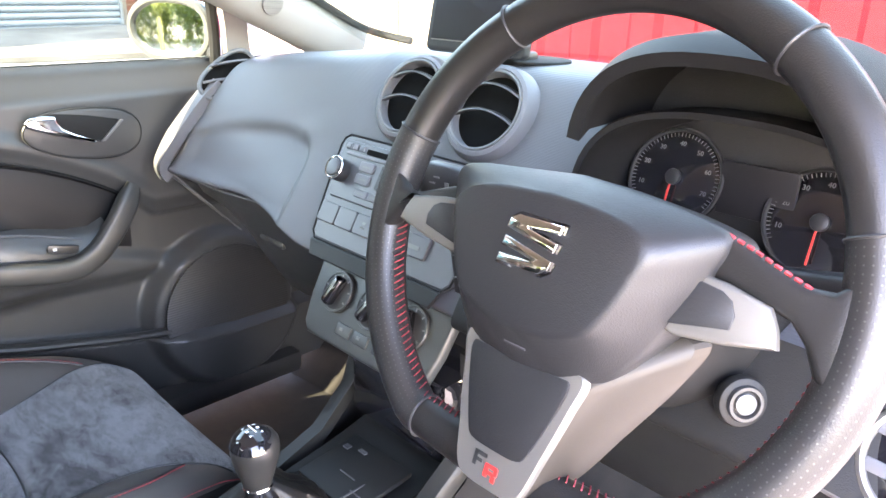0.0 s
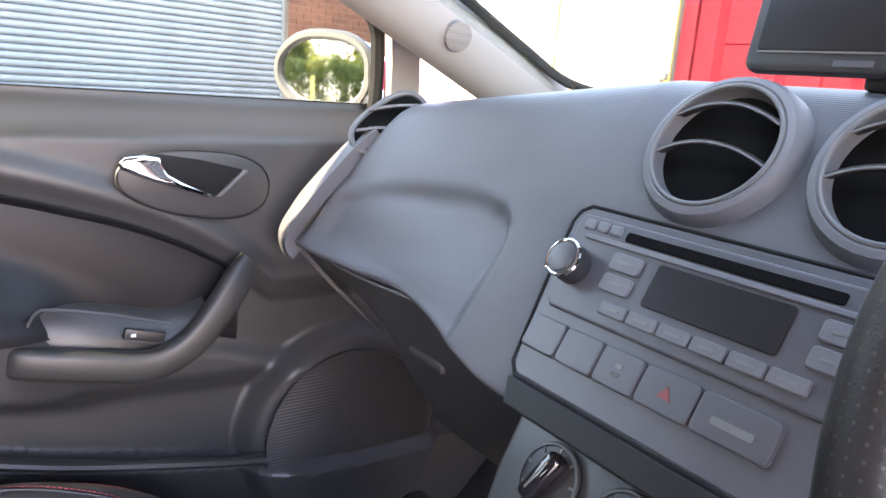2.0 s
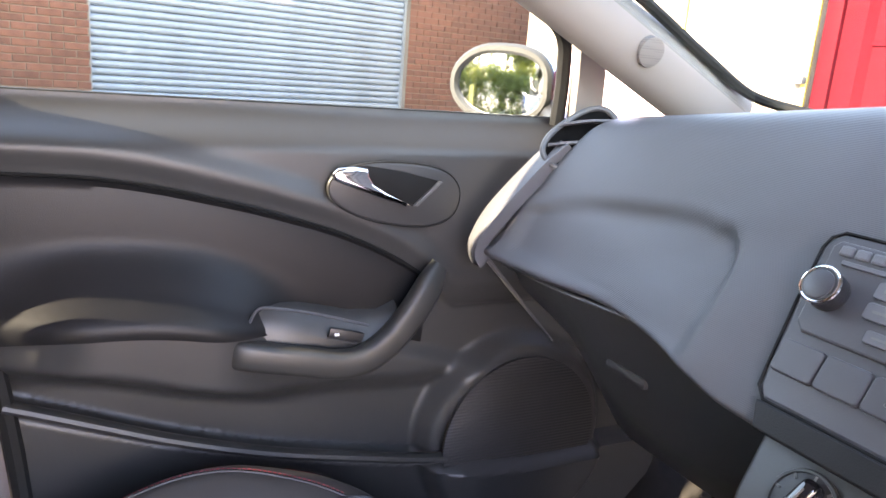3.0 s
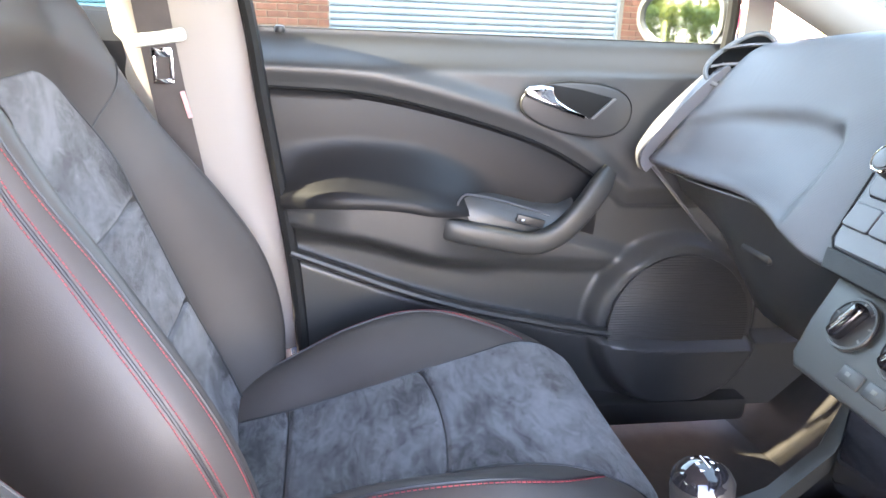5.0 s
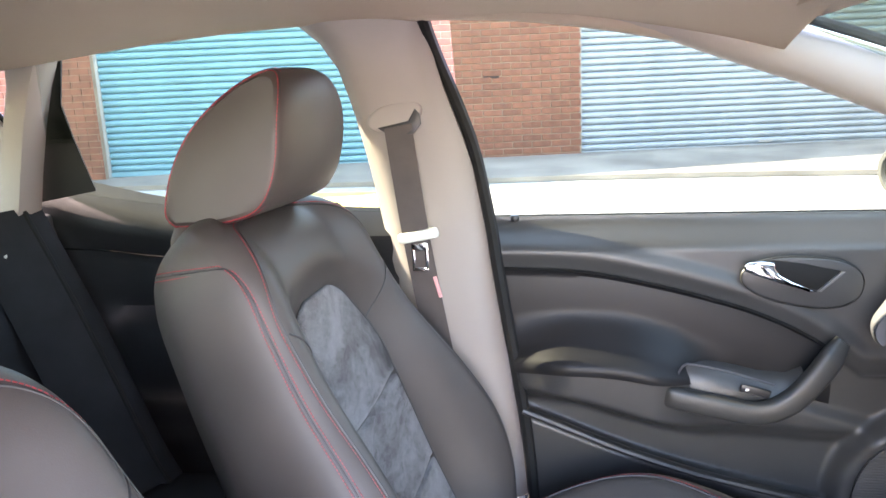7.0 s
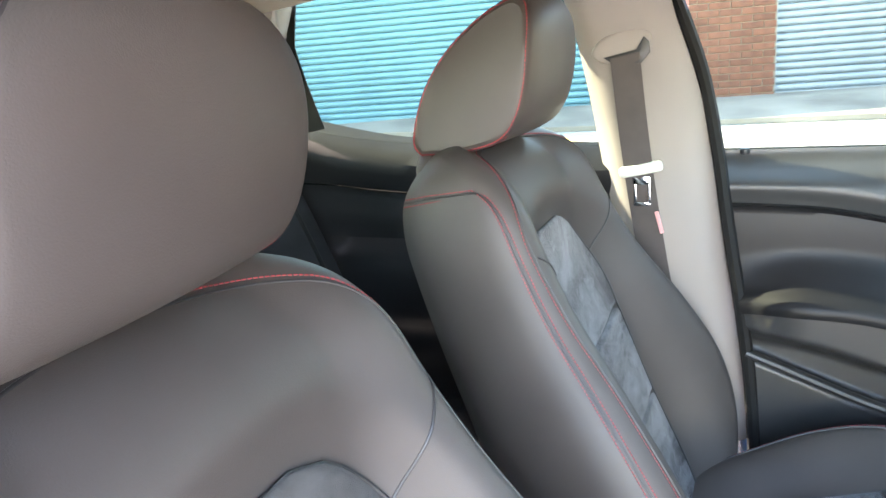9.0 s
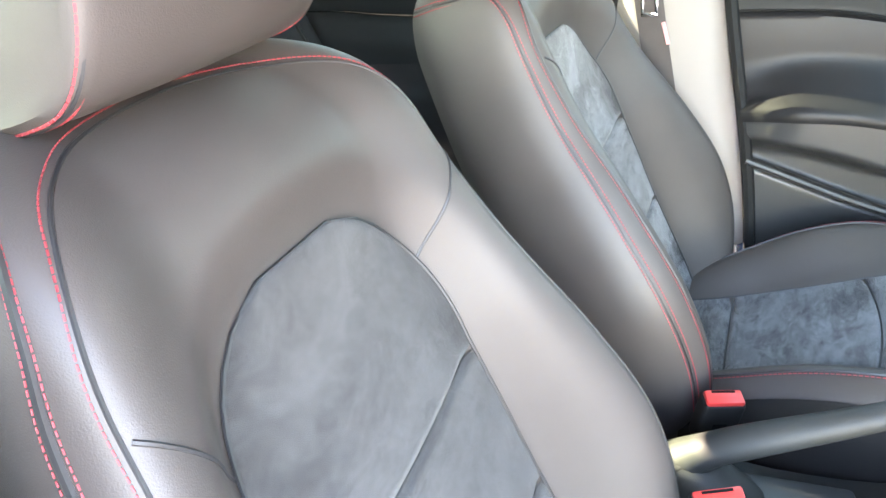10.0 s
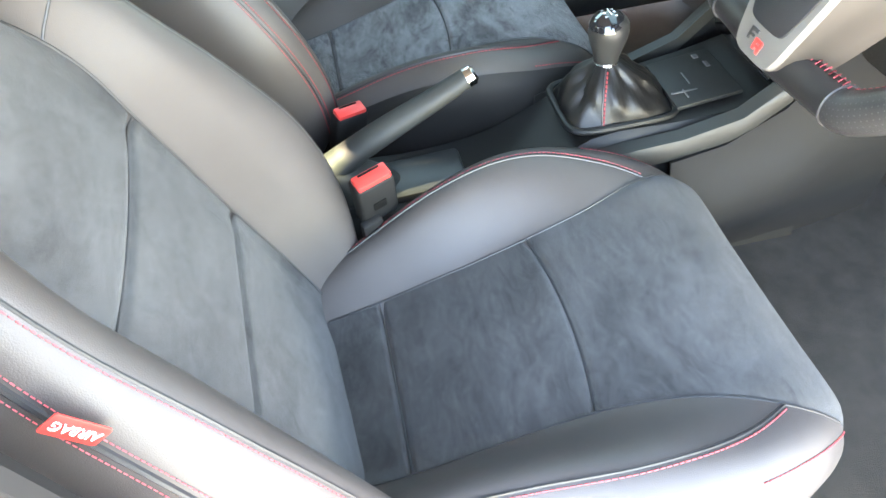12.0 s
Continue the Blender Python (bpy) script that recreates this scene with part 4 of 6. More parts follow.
        part("shoulder_seam", tube(on_back([(sd * 0.895, 0.556), (sd * 0.78, 0.532), (sd * 0.68, 0.508), (sd * 0.585, 0.486)], 0.0000), 0.0015, 6), M["piping"], back)
        cr = [(sd * 0.83, -0.07), (sd * 0.83, 0.05), (sd * 0.82, 0.15), (sd * 0.80, 0.24), (sd * 0.76, 0.32), (sd * 0.71, 0.37)]
        part("cushion_piping", tube(on_cushion(cr, 0.0002), 0.0018, 6), M["piping"], cush)
        part("cushion_stitching", stitches(on_cushion([(a + sd * 0.02, y) for a, y in cr], 0.0008), width=0.0009), M["thread"], cush, "fine red stitching")
        part("front_stitching", stitches(on_cushion([(sd * 0.93, 0.31), (sd * 0.93, 0.38), (sd * 0.94, 0.43), (sd * 0.94, 0.452)], 0.0008), width=0.0009), M["thread"], cush, "fine red stitching")
        post = [(sd * 0.055, -0.365, 1.10), (sd * 0.055, -0.375, 1.06), (sd * 0.055, -0.372, 1.0)]
        part("headrest_post", tube(post, 0.0065, 10), M["black"], root)
        part("side_cover", box((0.026, 0.42, 0.11), (sd * 0.262, 0.12, 0.345), 0.012), M["black"], root, "black plastic side cover of the seat base")
        part("runner", box((0.04, 0.46, 0.03), (sd * 0.19, 0.16, 0.262), 0.004), M["black"], root)
    crown = []
    for f in (0.0, 0.25, 0.5, 0.75, 0.9, 1.0):
        k = math.sqrt(max(0.0, 1 - f ** 3)) * 0.9 + 0.1
        crown.append([(shift + 0.135 * k * math.copysign(abs(math.cos(a)) ** 0.8, math.cos(a)), -0.382 - 0.012 * f + 0.050 * k * math.sin(a), 0.965 + rise * 0.92 + 0.098 * f) for a in [2 * math.pi * i / 36 for i in range(36)]])
    part("shoulder_top", loft(crown), M["leather"], back, angle=60)
    head = part("headrest", head_rest(), M["leather"], root, "black leather headrest with red stitched edges")
    for sd in (-1, 1):
        part("edge_piping", tube(head_line(sd * 0.1190, 0.988)[:-1], 0.0016, 6, True), M["piping"], head)
        for x, k in ((0.1222, 0.972), (0.1150, 1.0005)):
            part("stitching", stitches(head_line(sd * x, k), pitch=0.0050, length=0.0040, width=0.0009), M["thread"], head, "fine red stitching")
    head.matrix_basis = Matrix.Translation(drop) @ Matrix.Translation((0, -0.31, 1.16)) @ Matrix.Rotation(radians(yaw), 4, "Z") @ Matrix.Diagonal((1.02, 1.03, tall, 1)) @ Matrix.Translation((0, 0.31, -1.16)) @ head.matrix_basis
    root.matrix_basis = Matrix.Translation((at_x, 0.18, 0.27))
    return root


front_seat(-0.350, -1, 0.014, 0.026, 0.0, 0.0, 0.0, (0, -0.012, -0.026), 1.07, 0, "black leather and suede passenger seat with red stitching", "suede_brushed")
front_seat(0.360, 1, 0.0, 0.014, 0.09, -0.010, -0.022, (-0.002, -0.014, -0.040), 1.0, 6, "black leather and suede driver's seat with red stitching", "suede")
tag_at = axes((0.18, -0.39, 0.90), (0.229, -0.792, -0.389), (0.611, -0.164, 0.824))
tag = thing("airbag_label", (0.606, -0.167, 0.822), "small red cloth airbag label on the seat side", "label")
part("cloth", plate(rounded(0.038, 0.0150, 0.002), 0.0012, tag_at, 0.0003), M["red"], tag)
lettering("lettering", "AIRBAG", 0.0092, tag_at @ Matrix.Translation((0, 0, 0.0016)), M["white_mark"], tag)


# ---- passenger door ----
LINE_A = ((-0.08, 0.889), (0.0, 0.887), (0.121, 0.880), (0.248, 0.855), (0.33, 0.833), (0.396, 0.812), (0.46, 0.784), (0.516, 0.751), (0.58, 0.70))
LINE_B = ((-0.08, 0.730), (0.0, 0.745), (0.103, 0.752), (0.20, 0.744), (0.256, 0.728), (0.34, 0.695), (0.46, 0.66), (0.6, 0.62))
LINE_C = ((-0.08, 0.682), (0.1, 0.664), (0.22, 0.632), (0.30, 0.615), (0.5, 0.60))
LINE_D = ((-0.08, 0.650), (0.003, 0.622), (0.10, 0.585), (0.176, 0.556), (0.30, 0.518), (0.40, 0.495), (0.543, 0.466), (0.7, 0.450))


def door_x(y, z):
    x = -0.680 - 0.040 * ss(0.915, 0.972, z)
    a = table(y, LINE_A)
    x += 0.008 * ss(0.03, 0.0, abs(z - a - 0.03))
    x -= 0.009 * ss(0.0, 0.010, a - z)
    b, c = table(y, LINE_B), table(y, LINE_C)
    arm = (1 - ss(0.22, 0.40, y)) * (0.30 + 0.70 * ss(-0.05, 0.10, y))
    x += 0.058 * arm * ss(-0.060, 0.042, b - z) * (1 - ss(0.0, 0.05, c - z))
    x += 0.012 * ss(0.0, 0.03, b - z)
    d = table(y, LINE_D)
    x -= 0.018 * ss(0.0, 0.04, c - z) * (1 - ss(0.55, 0.62, y))
    x += 0.030 * ss(0.0, 0.020, d - z)
    r = math.hypot(y - 0.70, z - 0.475)
    x += 0.030 * (1 - ss(0.146, 0.174, r))
    return x


def door_rear(z):
    return table(z, ((0.30, 0.035), (0.45, 0.018), (0.70, -0.012), (0.97, -0.058)))


door = thing("passenger_door", (-0.70, 0.4, 0.30), "black plastic passenger door with soft vinyl inset and chrome handle", "car door")
grid = []
for i in range(150):
    z = 0.30 + 0.674 * i / 149
    y0 = door_rear(z)
    grid.append([(door_x(y, z), y, z) for y in [y0 + (0.99 - y0) * k / 179 for k in range(180)]])
part("door_panel", sheet(grid, -0.012), M["door"], door)
part("outer_skin", box((0.012, 1.06, 0.62), (-0.80, 0.46, 0.62), 0.004), M["blue_paint"], door)
part("door_edge", box((0.09, 0.012, 0.62), (-0.755, -0.045, 0.66), 0.003, Matrix.Rotation(radians(7), 3, "X")), M["white_paint"], door)
part("window_strip", box((0.012, 0.86, 0.008), (-0.731, 0.355, 0.972), 0.003), M["rubber"], door)
part("window_pane", sheet([[(-0.735 + 0.16 * ss(0.9, 1.5, z) * 1.0, y, z) for y in (-0.10, 0.3, 0.75)] for z in (0.96, 1.08, 1.20, 1.34)], 0.004), M["glass"], door, "clear tinted side window, closed")
soft = []
for i in range(26):
    f = i / 25
    row = []
    for k in range(60):
        y0 = -0.012 - 0.028 * f
        y = y0 + (0.53 - y0) * k / 59
        a, b = table(y, LINE_A) - 0.004, table(y, LINE_B) - 0.046 * (1 - ss(0.2, 0.4, y))
        z = b + (a - b) * f
        row.append((door_x(y, z) + 0.004 + 0.006 * math.sin(math.pi * f) ** 0.6, y, z))
    soft.append(row)
part("soft_inset", sheet(soft, -0.004), M["door_soft"], door, "soft black vinyl inset")
part("inset_seam", tube([(door_x(y, table(y, LINE_A)) + 0.004, y, table(y, LINE_A)) for y in [-0.04 + 0.57 * k / 50 for k in range(51)]], 0.0018, 6), M["rubber"], door)
ledge = [(-0.655 + 0.006 * math.sin(4 * y), y, table(y, LINE_D)) for y in [0.0 + 0.57 * k / 30 for k in range(31)]]
part("pocket_ledge", tube(ledge, 0.011, 10, flat=0.7), M["rail_grey"], door, "satin grey edge of the door pocket")
pull = spline([(-0.640, 0.240, 0.672), (-0.630, 0.268, 0.667), (-0.624, 0.334, 0.655), (-0.624, 0.400, 0.645), (-0.626, 0.448, 0.664), (-0.630, 0.486, 0.703), (-0.638, 0.517, 0.745), (-0.650, 0.535, 0.768)], 6)
bar = []
for i, (p, (t, side_, up_)) in enumerate(zip(pull, frames_along(pull))):
    k = 0.7 + 0.3 * ss(0, 4, i) - 0.35 * ss(len(pull) - 8, len(pull) - 1, i)
    nrm = Vector((1, 0, 0)).cross(t).normalized()
    bar.append([p + nrm * (0.019 * k * math.copysign(abs(math.sin(a)) ** 0.55, math.sin(a))) + Vector((0.015 * k * math.copysign(abs(math.cos(a)) ** 0.55, math.cos(a)), 0, 0)) for a in [2 * math.pi * j / 20 for j in range(20)]])
part("pull_handle", loft(bar), M["rail_grey"], door, "satin grey curved pull handle")
part("armrest_front", loft([[(-0.690 + dx * (0.55 if y < 0.26 else 1.0), y, z) for dx, z in ((0.0, zt + 0.004), (0.020, zt - 0.001), (0.036, zt - 0.012), (0.050, zt - 0.034), (0.046, zb), (0.0, zb - 0.008))] for y, zt, zb in ((0.252, 0.724, 0.640), (0.285, 0.727, 0.640), (0.34, 0.718, 0.640), (0.41, 0.700, 0.645), (0.455, 0.698, 0.660), (0.48, 0.710, 0.675))]), M["door"], door, "switch tray beside the pull handle")
part("tray_line", tube(spline([(-0.638, 0.268, 0.700), (-0.640, 0.280, 0.722), (-0.640, 0.30, 0.724), (-0.640, 0.36, 0.711), (-0.640, 0.43, 0.690)], 5), 0.002, 6), M["panel"], door)
part("window_switch", box((0.006, 0.050, 0.014), (-0.638, 0.398, 0.680), 0.002, Matrix.Rotation(radians(-14), 3, "X")), M["black"], door, "black window switch with a pale mark")
part("switch_mark", box((0.002, 0.006, 0.004), (-0.634, 0.384, 0.683), 0.0005), M["white_mark"], door)
hx = axes((0, 1, -0.10), (0.05, 0, 1), (-0.676, 0.470, 0.866))
oval = [(0.098 * math.copysign(abs(math.cos(a)) ** 0.8, math.cos(a)) * (1 if math.cos(a) > 0 else 1.0), 0.044 * math.copysign(abs(math.sin(a)) ** 0.9, math.sin(a)) * (1.0 - 0.18 * math.cos(a) * -1)) for a in [2 * math.pi * k / 40 for k in range(40)]]
bez = part("handle_bezel", plate(oval, 0.008, hx @ Matrix.Translation((0, 0, 0.003)), 0.005, 3), M["door"], door, "oval bezel round the door release")
part("bezel_line", tube([hx @ Vector((x * 0.98, y * 0.98, 0.0108)) for x, y in oval], 0.0007, 6, True), M["rubber"], bez)
# Not sunk in: a black plate paints the shade of the recess.
part("recess", plate([(-0.090, 0.026), (-0.05, 0.034), (0.0, 0.032), (0.056, 0.025), (0.025, -0.012), (-0.02, -0.002), (-0.07, 0.012)], 0.0022, hx @ Matrix.Translation((0, 0, 0.012)), 0.0006), M["rubber"], bez, "raised black plate for the shade of the recess")
# Paler grey plate paints the sunlit end of the recess.
part("recess_wall", plate([(0.056, 0.025), (0.062, 0.0245), (0.031, -0.013), (0.025, -0.012)], 0.006, hx @ Matrix.Translation((0, 0, 0.011)), 0.0006), M["trim"], bez)
lever = [(-0.051, 0.031), (-0.070, 0.0315), (-0.091, 0.027), (-0.098, 0.019), (-0.094, 0.011), (-0.060, 0.001), (-0.020, -0.008), (0.010, -0.013), (0.025, -0.0125), (0.012, -0.008), (-0.020, 0.003), (-0.040, 0.012), (-0.048, 0.022)]
part("release_lever", plate(lever, 0.011, hx @ Matrix.Translation((0, 0, 0.014)), 0.005, 4), M["chrome"], bez, "chrome release lever", angle=60)
part("lock_pin", disc(0.008, 0.012, (-0.716, -0.012, 0.972), None, 16, 0.003), M["black"], door)
part("speaker_grille", disc(0.138, 0.006, (-0.6450, 0.70, 0.475), Vector((1, 0, 0.02)).to_track_quat("Z", "Y").to_matrix(), 40, 0.002), M["mesh_grille"], door, "round finely slotted speaker grille")
part("mirror_corner", sheet([[(-0.700, 0.755, 0.968), (-0.700, 0.805, 0.972)], [(-0.690, 0.748, 1.04), (-0.690, 0.795, 1.05)], [(-0.675, 0.735, 1.10), (-0.675, 0.775, 1.10)]], 0.02), M["pillar"], door, "pale upright bar of the quarter window")
part("window_channel", tube(spline([(-0.706, 0.742, 0.965), (-0.700, 0.740, 1.04), (-0.690, 0.722, 1.100), (-0.668, 0.640, 1.142), (-0.640, 0.50, 1.200), (-0.622, 0.36, 1.248)], 5), 0.011, 8), M["rubber"], door)

wing = thing("wing_mirror", (-0.80, 0.78, 0.95), "door mirror with pale rim reflecting trees and sky", "mirror")
mn = Vector((0.46, -0.885, 0.165)).normalized()
mm = axes(mn.cross(Vector((0, 0, -1))), (0, 0, 1), (-0.885, 0.742, 1.018))
egg = []
for k in range(40):
    a = 2 * math.pi * k / 40
    c, s = math.cos(a), math.sin(a)
    egg.append((0.098 * math.copysign(abs(c) ** 0.75, c), 0.062 * math.copysign(abs(s) ** 0.75, s) * (1.0 if c > 0 else 1 - 0.30 * c * c)))
zn = mm.to_3x3() @ Vector((0, 0, 1))
flip = 1 if zn.dot(mn) > 0 else -1
glass_rows = [[mm @ Vector((x * 0.93 * k, y * 0.92 * k, flip * (0.008 - ((x * k) ** 2 + (y * k) ** 2) / 2.8))) for x, y in egg] for k in (1.0, 0.85, 0.7, 0.55, 0.4, 0.25, 0.1, 0.02)]
part("mirror_glass", loft([[p - mn * 0.004 for p in glass_rows[0]]] + glass_rows), M["mirror"], wing, "curved mirror glass")
part("rim", tube([mm @ Vector((x * 0.97, y * 0.97, 0.004 * flip)) for x, y in egg], 0.0095, 8, True), M["rim_grey"], wing, "pale rim of the mirror housing")
hous = []
for k, (sc, dz) in enumerate(((1.0, 0.0), (1.0, -0.02), (0.95, -0.05), (0.82, -0.075), (0.55, -0.092), (0.2, -0.098))):
    hous.append([mm @ Vector((x * sc, y * sc, dz * flip)) for x, y in egg])
part("housing", loft(hous), M["blue_paint"], wing, "blue painted mirror housing")
part("stalk", tube([(-0.83, 0.80, 0.985), (-0.77, 0.79, 0.965), (-0.72, 0.78, 0.95)], 0.022, 10), M["black"], wing)

# ---- rear door, rear quarter and rear bench ----
for side in (-1, 1):
    rd = thing("rear_door", (side * 0.68, -0.6, 0.30), "black plastic rear door panel", "car door", "rear doors")
    grid = []
    for i in range(30):
        z = 0.30 + 0.70 * i / 29
        row = []
        for k in range(30):
            y = -0.97 + 0.74 * k / 29
            zz = z + (0.0 if z < 0.8 else (z - 0.8) / 0.2 * table(y, ((-0.97, 0.085), (-0.863, 0.055), (-0.68, 0.018), (-0.28, -0.006))))
            x = 0.675 + 0.045 * ss(0.955, 1.0, z) + 0.010 * ss(0.86, 0.88, z) - 0.045 * ss(0.81, 0.765, z) * ss(0.58, 0.66, z) * ss(-0.90, -0.76, y) + 0.02 * ss(0.56, 0.50, z) + 0.010 * ss(0.93, 0.90, z)
            row.append((side * x, y, zz))
        grid.append(row)
    part("door_panel", sheet(grid, 0.012 * side), M["rear_trim"], rd)
    part("trim_line", tube(spline([(side * 0.672, -0.955, 0.931), (side * 0.672, -0.82, 0.925), (side * 0.672, -0.678, 0.910), (side * 0.672, -0.26, 0.885)], 4), 0.0018, 6), M["hollow_shade"], rd)
    part("outer_skin", box((0.012, 0.80, 0.66), (side * 0.80, -0.60, 0.64), 0.004), M["blue_paint"], rd)
    part("window_pane", sheet([[(side * (0.735 - 0.14 * ss(0.9, 1.45, z)), y, z) for y in (-0.95, -0.6, -0.22)] for z in (0.98, 1.1, 1.22, 1.34)], 0.003), M["glass"], rd, "clear tinted rear side window")
    part("window_frame", loft([[(side * 0.683, y, z) for y, z in ((-0.868, 1.300), (-0.890, 1.300), (-0.918, 1.205), (-0.985, 1.02), (-0.835, 1.045), (-0.868, 1.150), (-0.884, 1.215))], [(side * 0.675, y, z) for y, z in ((-0.866, 1.296), (-0.890, 1.296), (-0.918, 1.205), (-0.985, 1.02), (-0.830, 1.045), (-0.864, 1.150), (-0.880, 1.215))]]), M["rubber"], rd, "black rear window frame", angle=20)
    cp = thing("rear_pillar", (side * 0.63, -1.0, 0.95), "pale grey rear pillar trim round a small quarter window", "pillar", "rear pillars", kind="structure")
    part("pillar_column", loft([[(side * (0.640 - dx), y, z) for y, dx in ((y0, 0.0), (y0 - 0.01, 0.02), (y0 - 0.05, 0.024), (y1, 0.01), (y1, -0.03), (y0, -0.03))] for z, y0, y1 in ((0.99, -0.958, -1.06), (1.08, -0.938, -1.02), (1.18, -0.912, -0.975), (1.25, -0.888, -0.955), (1.31, -0.862, -0.95))]), M["pillar"], cp)
    part("quarter_panel", loft([[(side * 0.628, y, z) for y, z in ((-0.950, 1.150), (-1.06, 1.262), (-1.38, 1.245), (-1.40, 0.96), (-0.96, 0.99))], [(side * 0.660, y, z) for y, z in ((-0.950, 1.150), (-1.06, 1.262), (-1.38, 1.245), (-1.40, 0.96), (-0.96, 0.99))]]), M["pillar"], cp, angle=20)
    part("quarter_seal", tube([(side * 0.640, y, z) for y, z in ((-0.955, 1.160), (-1.01, 1.222), (-1.055, 1.264), (-1.050, 1.275), (-0.985, 1.290))], 0.005, 8), M["rubber"], cp)
    part("side_wall", box((0.03, 0.55, 0.72), (side * 0.69, -1.22, 0.64), 0.01), M["door"], cp)
part("tailgate", sheet([[(x, y, z) for y, z in ((-1.45, 0.25), (-1.50, 0.9), (-1.46, 1.0))] for x in (-0.7, 0, 0.7)], 0.03), M["door"], car, "black tailgate lining")
part("rear_window", sheet([[(x, y, z) for y, z in ((-1.46, 1.0), (-1.41, 1.24))] for x in (-0.56, 0, 0.56)], 0.003), M["glass"], car)

# Unseen strip, added to stop sun leaking in above the rear glass.
part("tailgate_header", sheet([[(x, y, z + 0.075 * (1 - (abs(x) / 0.60) ** 2.4) * f) for y, z, f in ((-1.412, 1.246, 0.0), (-1.408, 1.266, 0.6), (-1.39, 1.268, 1.0))] for x in [-0.60 + 0.1 * k for k in range(13)]], 0.02), M["headlining"], car, "unseen beige strip over the rear window that shuts out sun")

bench = thing("rear_bench", (0, -0.85, 0.27), "dark cloth rear bench seat", "rear seat")
seg = []
for x in [-0.64 + 1.28 * k / 16 for k in range(17)]:
    e = 0.02 * abs(x / 0.64) ** 4
    seg.append([(x, y, z) for y, z in ((-0.50 - e, 0.30), (-0.48 - e, 0.42), (-0.52 - e, 0.475), (-0.70, 0.465), (-0.90, 0.44), (-0.92, 0.30))])
part("cushion", loft(seg), M["rear_cloth"], bench, "dark grey cloth cushion")
seg = []
for x in [-0.63 + 1.26 * k / 24 for k in range(25)]:
    e = 0.03 * abs(x / 0.63) ** 6 + 0.006 * math.exp(-((abs(x) - 0.02) / 0.012) ** 2)
    seg.append([(x, y, z) for y, z in ((-0.88 - e, 0.42), (-0.87 - e, 0.60), (-0.93 - e, 0.80), (-0.985 - e, 0.965), (-1.01, 0.995 - e), (-1.07, 0.985 - e), (-1.08, 0.42))])
part("backrest", loft(seg), M["rear_cloth"], bench, "dark rear backrest")
for sd in (-1, 1):
    edge = spline([(sd * 0.632, -0.965, 1.012), (sd * 0.626, -0.905, 0.890), (sd * 0.620, -0.860, 0.796), (sd * 0.606, -0.790, 0.650), (sd * 0.596, -0.740, 0.540), (sd * 0.590, -0.700, 0.470)], 4)
    bolster = [[p + Vector((sd * 0.040, 0.004, 0)), p, p + Vector((-sd * 0.010, -0.012, 0.004)), p + Vector((-sd * 0.050, -0.030, 0.002)), p + Vector((-sd * 0.085, -0.075, 0.0))] for p in edge]
    part("side_bolster", sheet(bolster, -0.006 * sd), M["rear_cloth"], bench, "dark padded side of the rear bench", angle=60)
    part("bolster_edge", tube([p + Vector((0, 0.003, 0)) for p in edge], 0.006, 8), M["rubber"], bench)
    part("bolster_seam", tube([p + Vector((-sd * 0.049, -0.026, 0.002)) for p in edge[:-4]], 0.0022, 6), M["rubber"], bench)
    part("anchor_cap", disc(0.008, 0.006, (sd * 0.585, -0.868, 0.707), Vector((-sd * 0.7, 0.7, 0.2)).to_track_quat("Z", "Y").to_matrix(), 18, 0.002), M["black"], bench)
# Headrests made wider to block low sun from the passenger seat's back.
for x in (-0.29, 0.29):
    part("headrest", loft([[(x + 1.45 * dx * k, -1.045 + dy * k, z) for dx, dy in ((-0.11, -0.03), (0.11, -0.03), (0.12, 0.0), (0.11, 0.04), (-0.11, 0.04), (-0.12, 0.0))] for z, k in ((0.985, 0.9), (1.0, 1.0), (1.06, 1.0), (1.085, 0.8))]), M["rear_cloth"], bench)
clip = thing("rear_belt_clip", (-0.48, -0.93, 0.93), "pale rear belt tongue and strap beside the rear backrest", "seat belt")
part("webbing", sheet([[(-0.575 + 0.03 * k - 0.02 * f, -0.905 + 0.0 * k - 0.09 * f, 0.58 + 0.42 * f + 0.03 * f * f) for k in (0, 1)] for f in (0, 0.25, 0.5, 0.75, 1.0)], -0.003), M["belt"], clip)
part("tongue", box((0.022, 0.006, 0.044), (-0.585, -0.962, 0.925), 0.003, Matrix.Rotation(radians(35), 3, "Y")), M["ivory"], clip, "pale plastic tongue")

# ---- windscreen ----
part("windscreen", sheet([[(x * (0.56 + 0.06 * f) / 0.6, 0.34 + 0.74 * f + 0.05 * (1 - (x / 0.6) ** 2) * (0.4 + f), 1.315 - 0.33 * f + 0.05 * (1 - (x / 0.6) ** 2) * (1 - f)) for f in (0, 0.25, 0.5, 0.75, 1.0)] for x in [-0.6 + 0.1 * k for k in range(13)]], 0.004), M["glass"], car, "clear windscreen")
part("screen_seal", tube(spline([(-0.556, 0.40, 1.290), (-0.568, 0.55, 1.238), (-0.584, 0.75, 1.158), (-0.598, 0.92, 1.080), (-0.588, 1.02, 1.030), (-0.50, 1.07, 1.010)], 6), 0.008, 8), M["rubber"], car, "dark edge of the windscreen")
part("header_lining", box((1.04, 0.08, 0.026), (0, 0.400, 1.292), 0.012), M["headlining"], car)
part("bonnet", sheet([[(x, y, z - 0.03 * (x / 0.7) ** 2) for y, z in ((1.14, 0.965), (1.4, 0.95), (1.8, 0.88), (2.0, 0.78))] for x in (-0.7, -0.35, 0, 0.35, 0.7)], 0.02), M["blue_paint"], car)

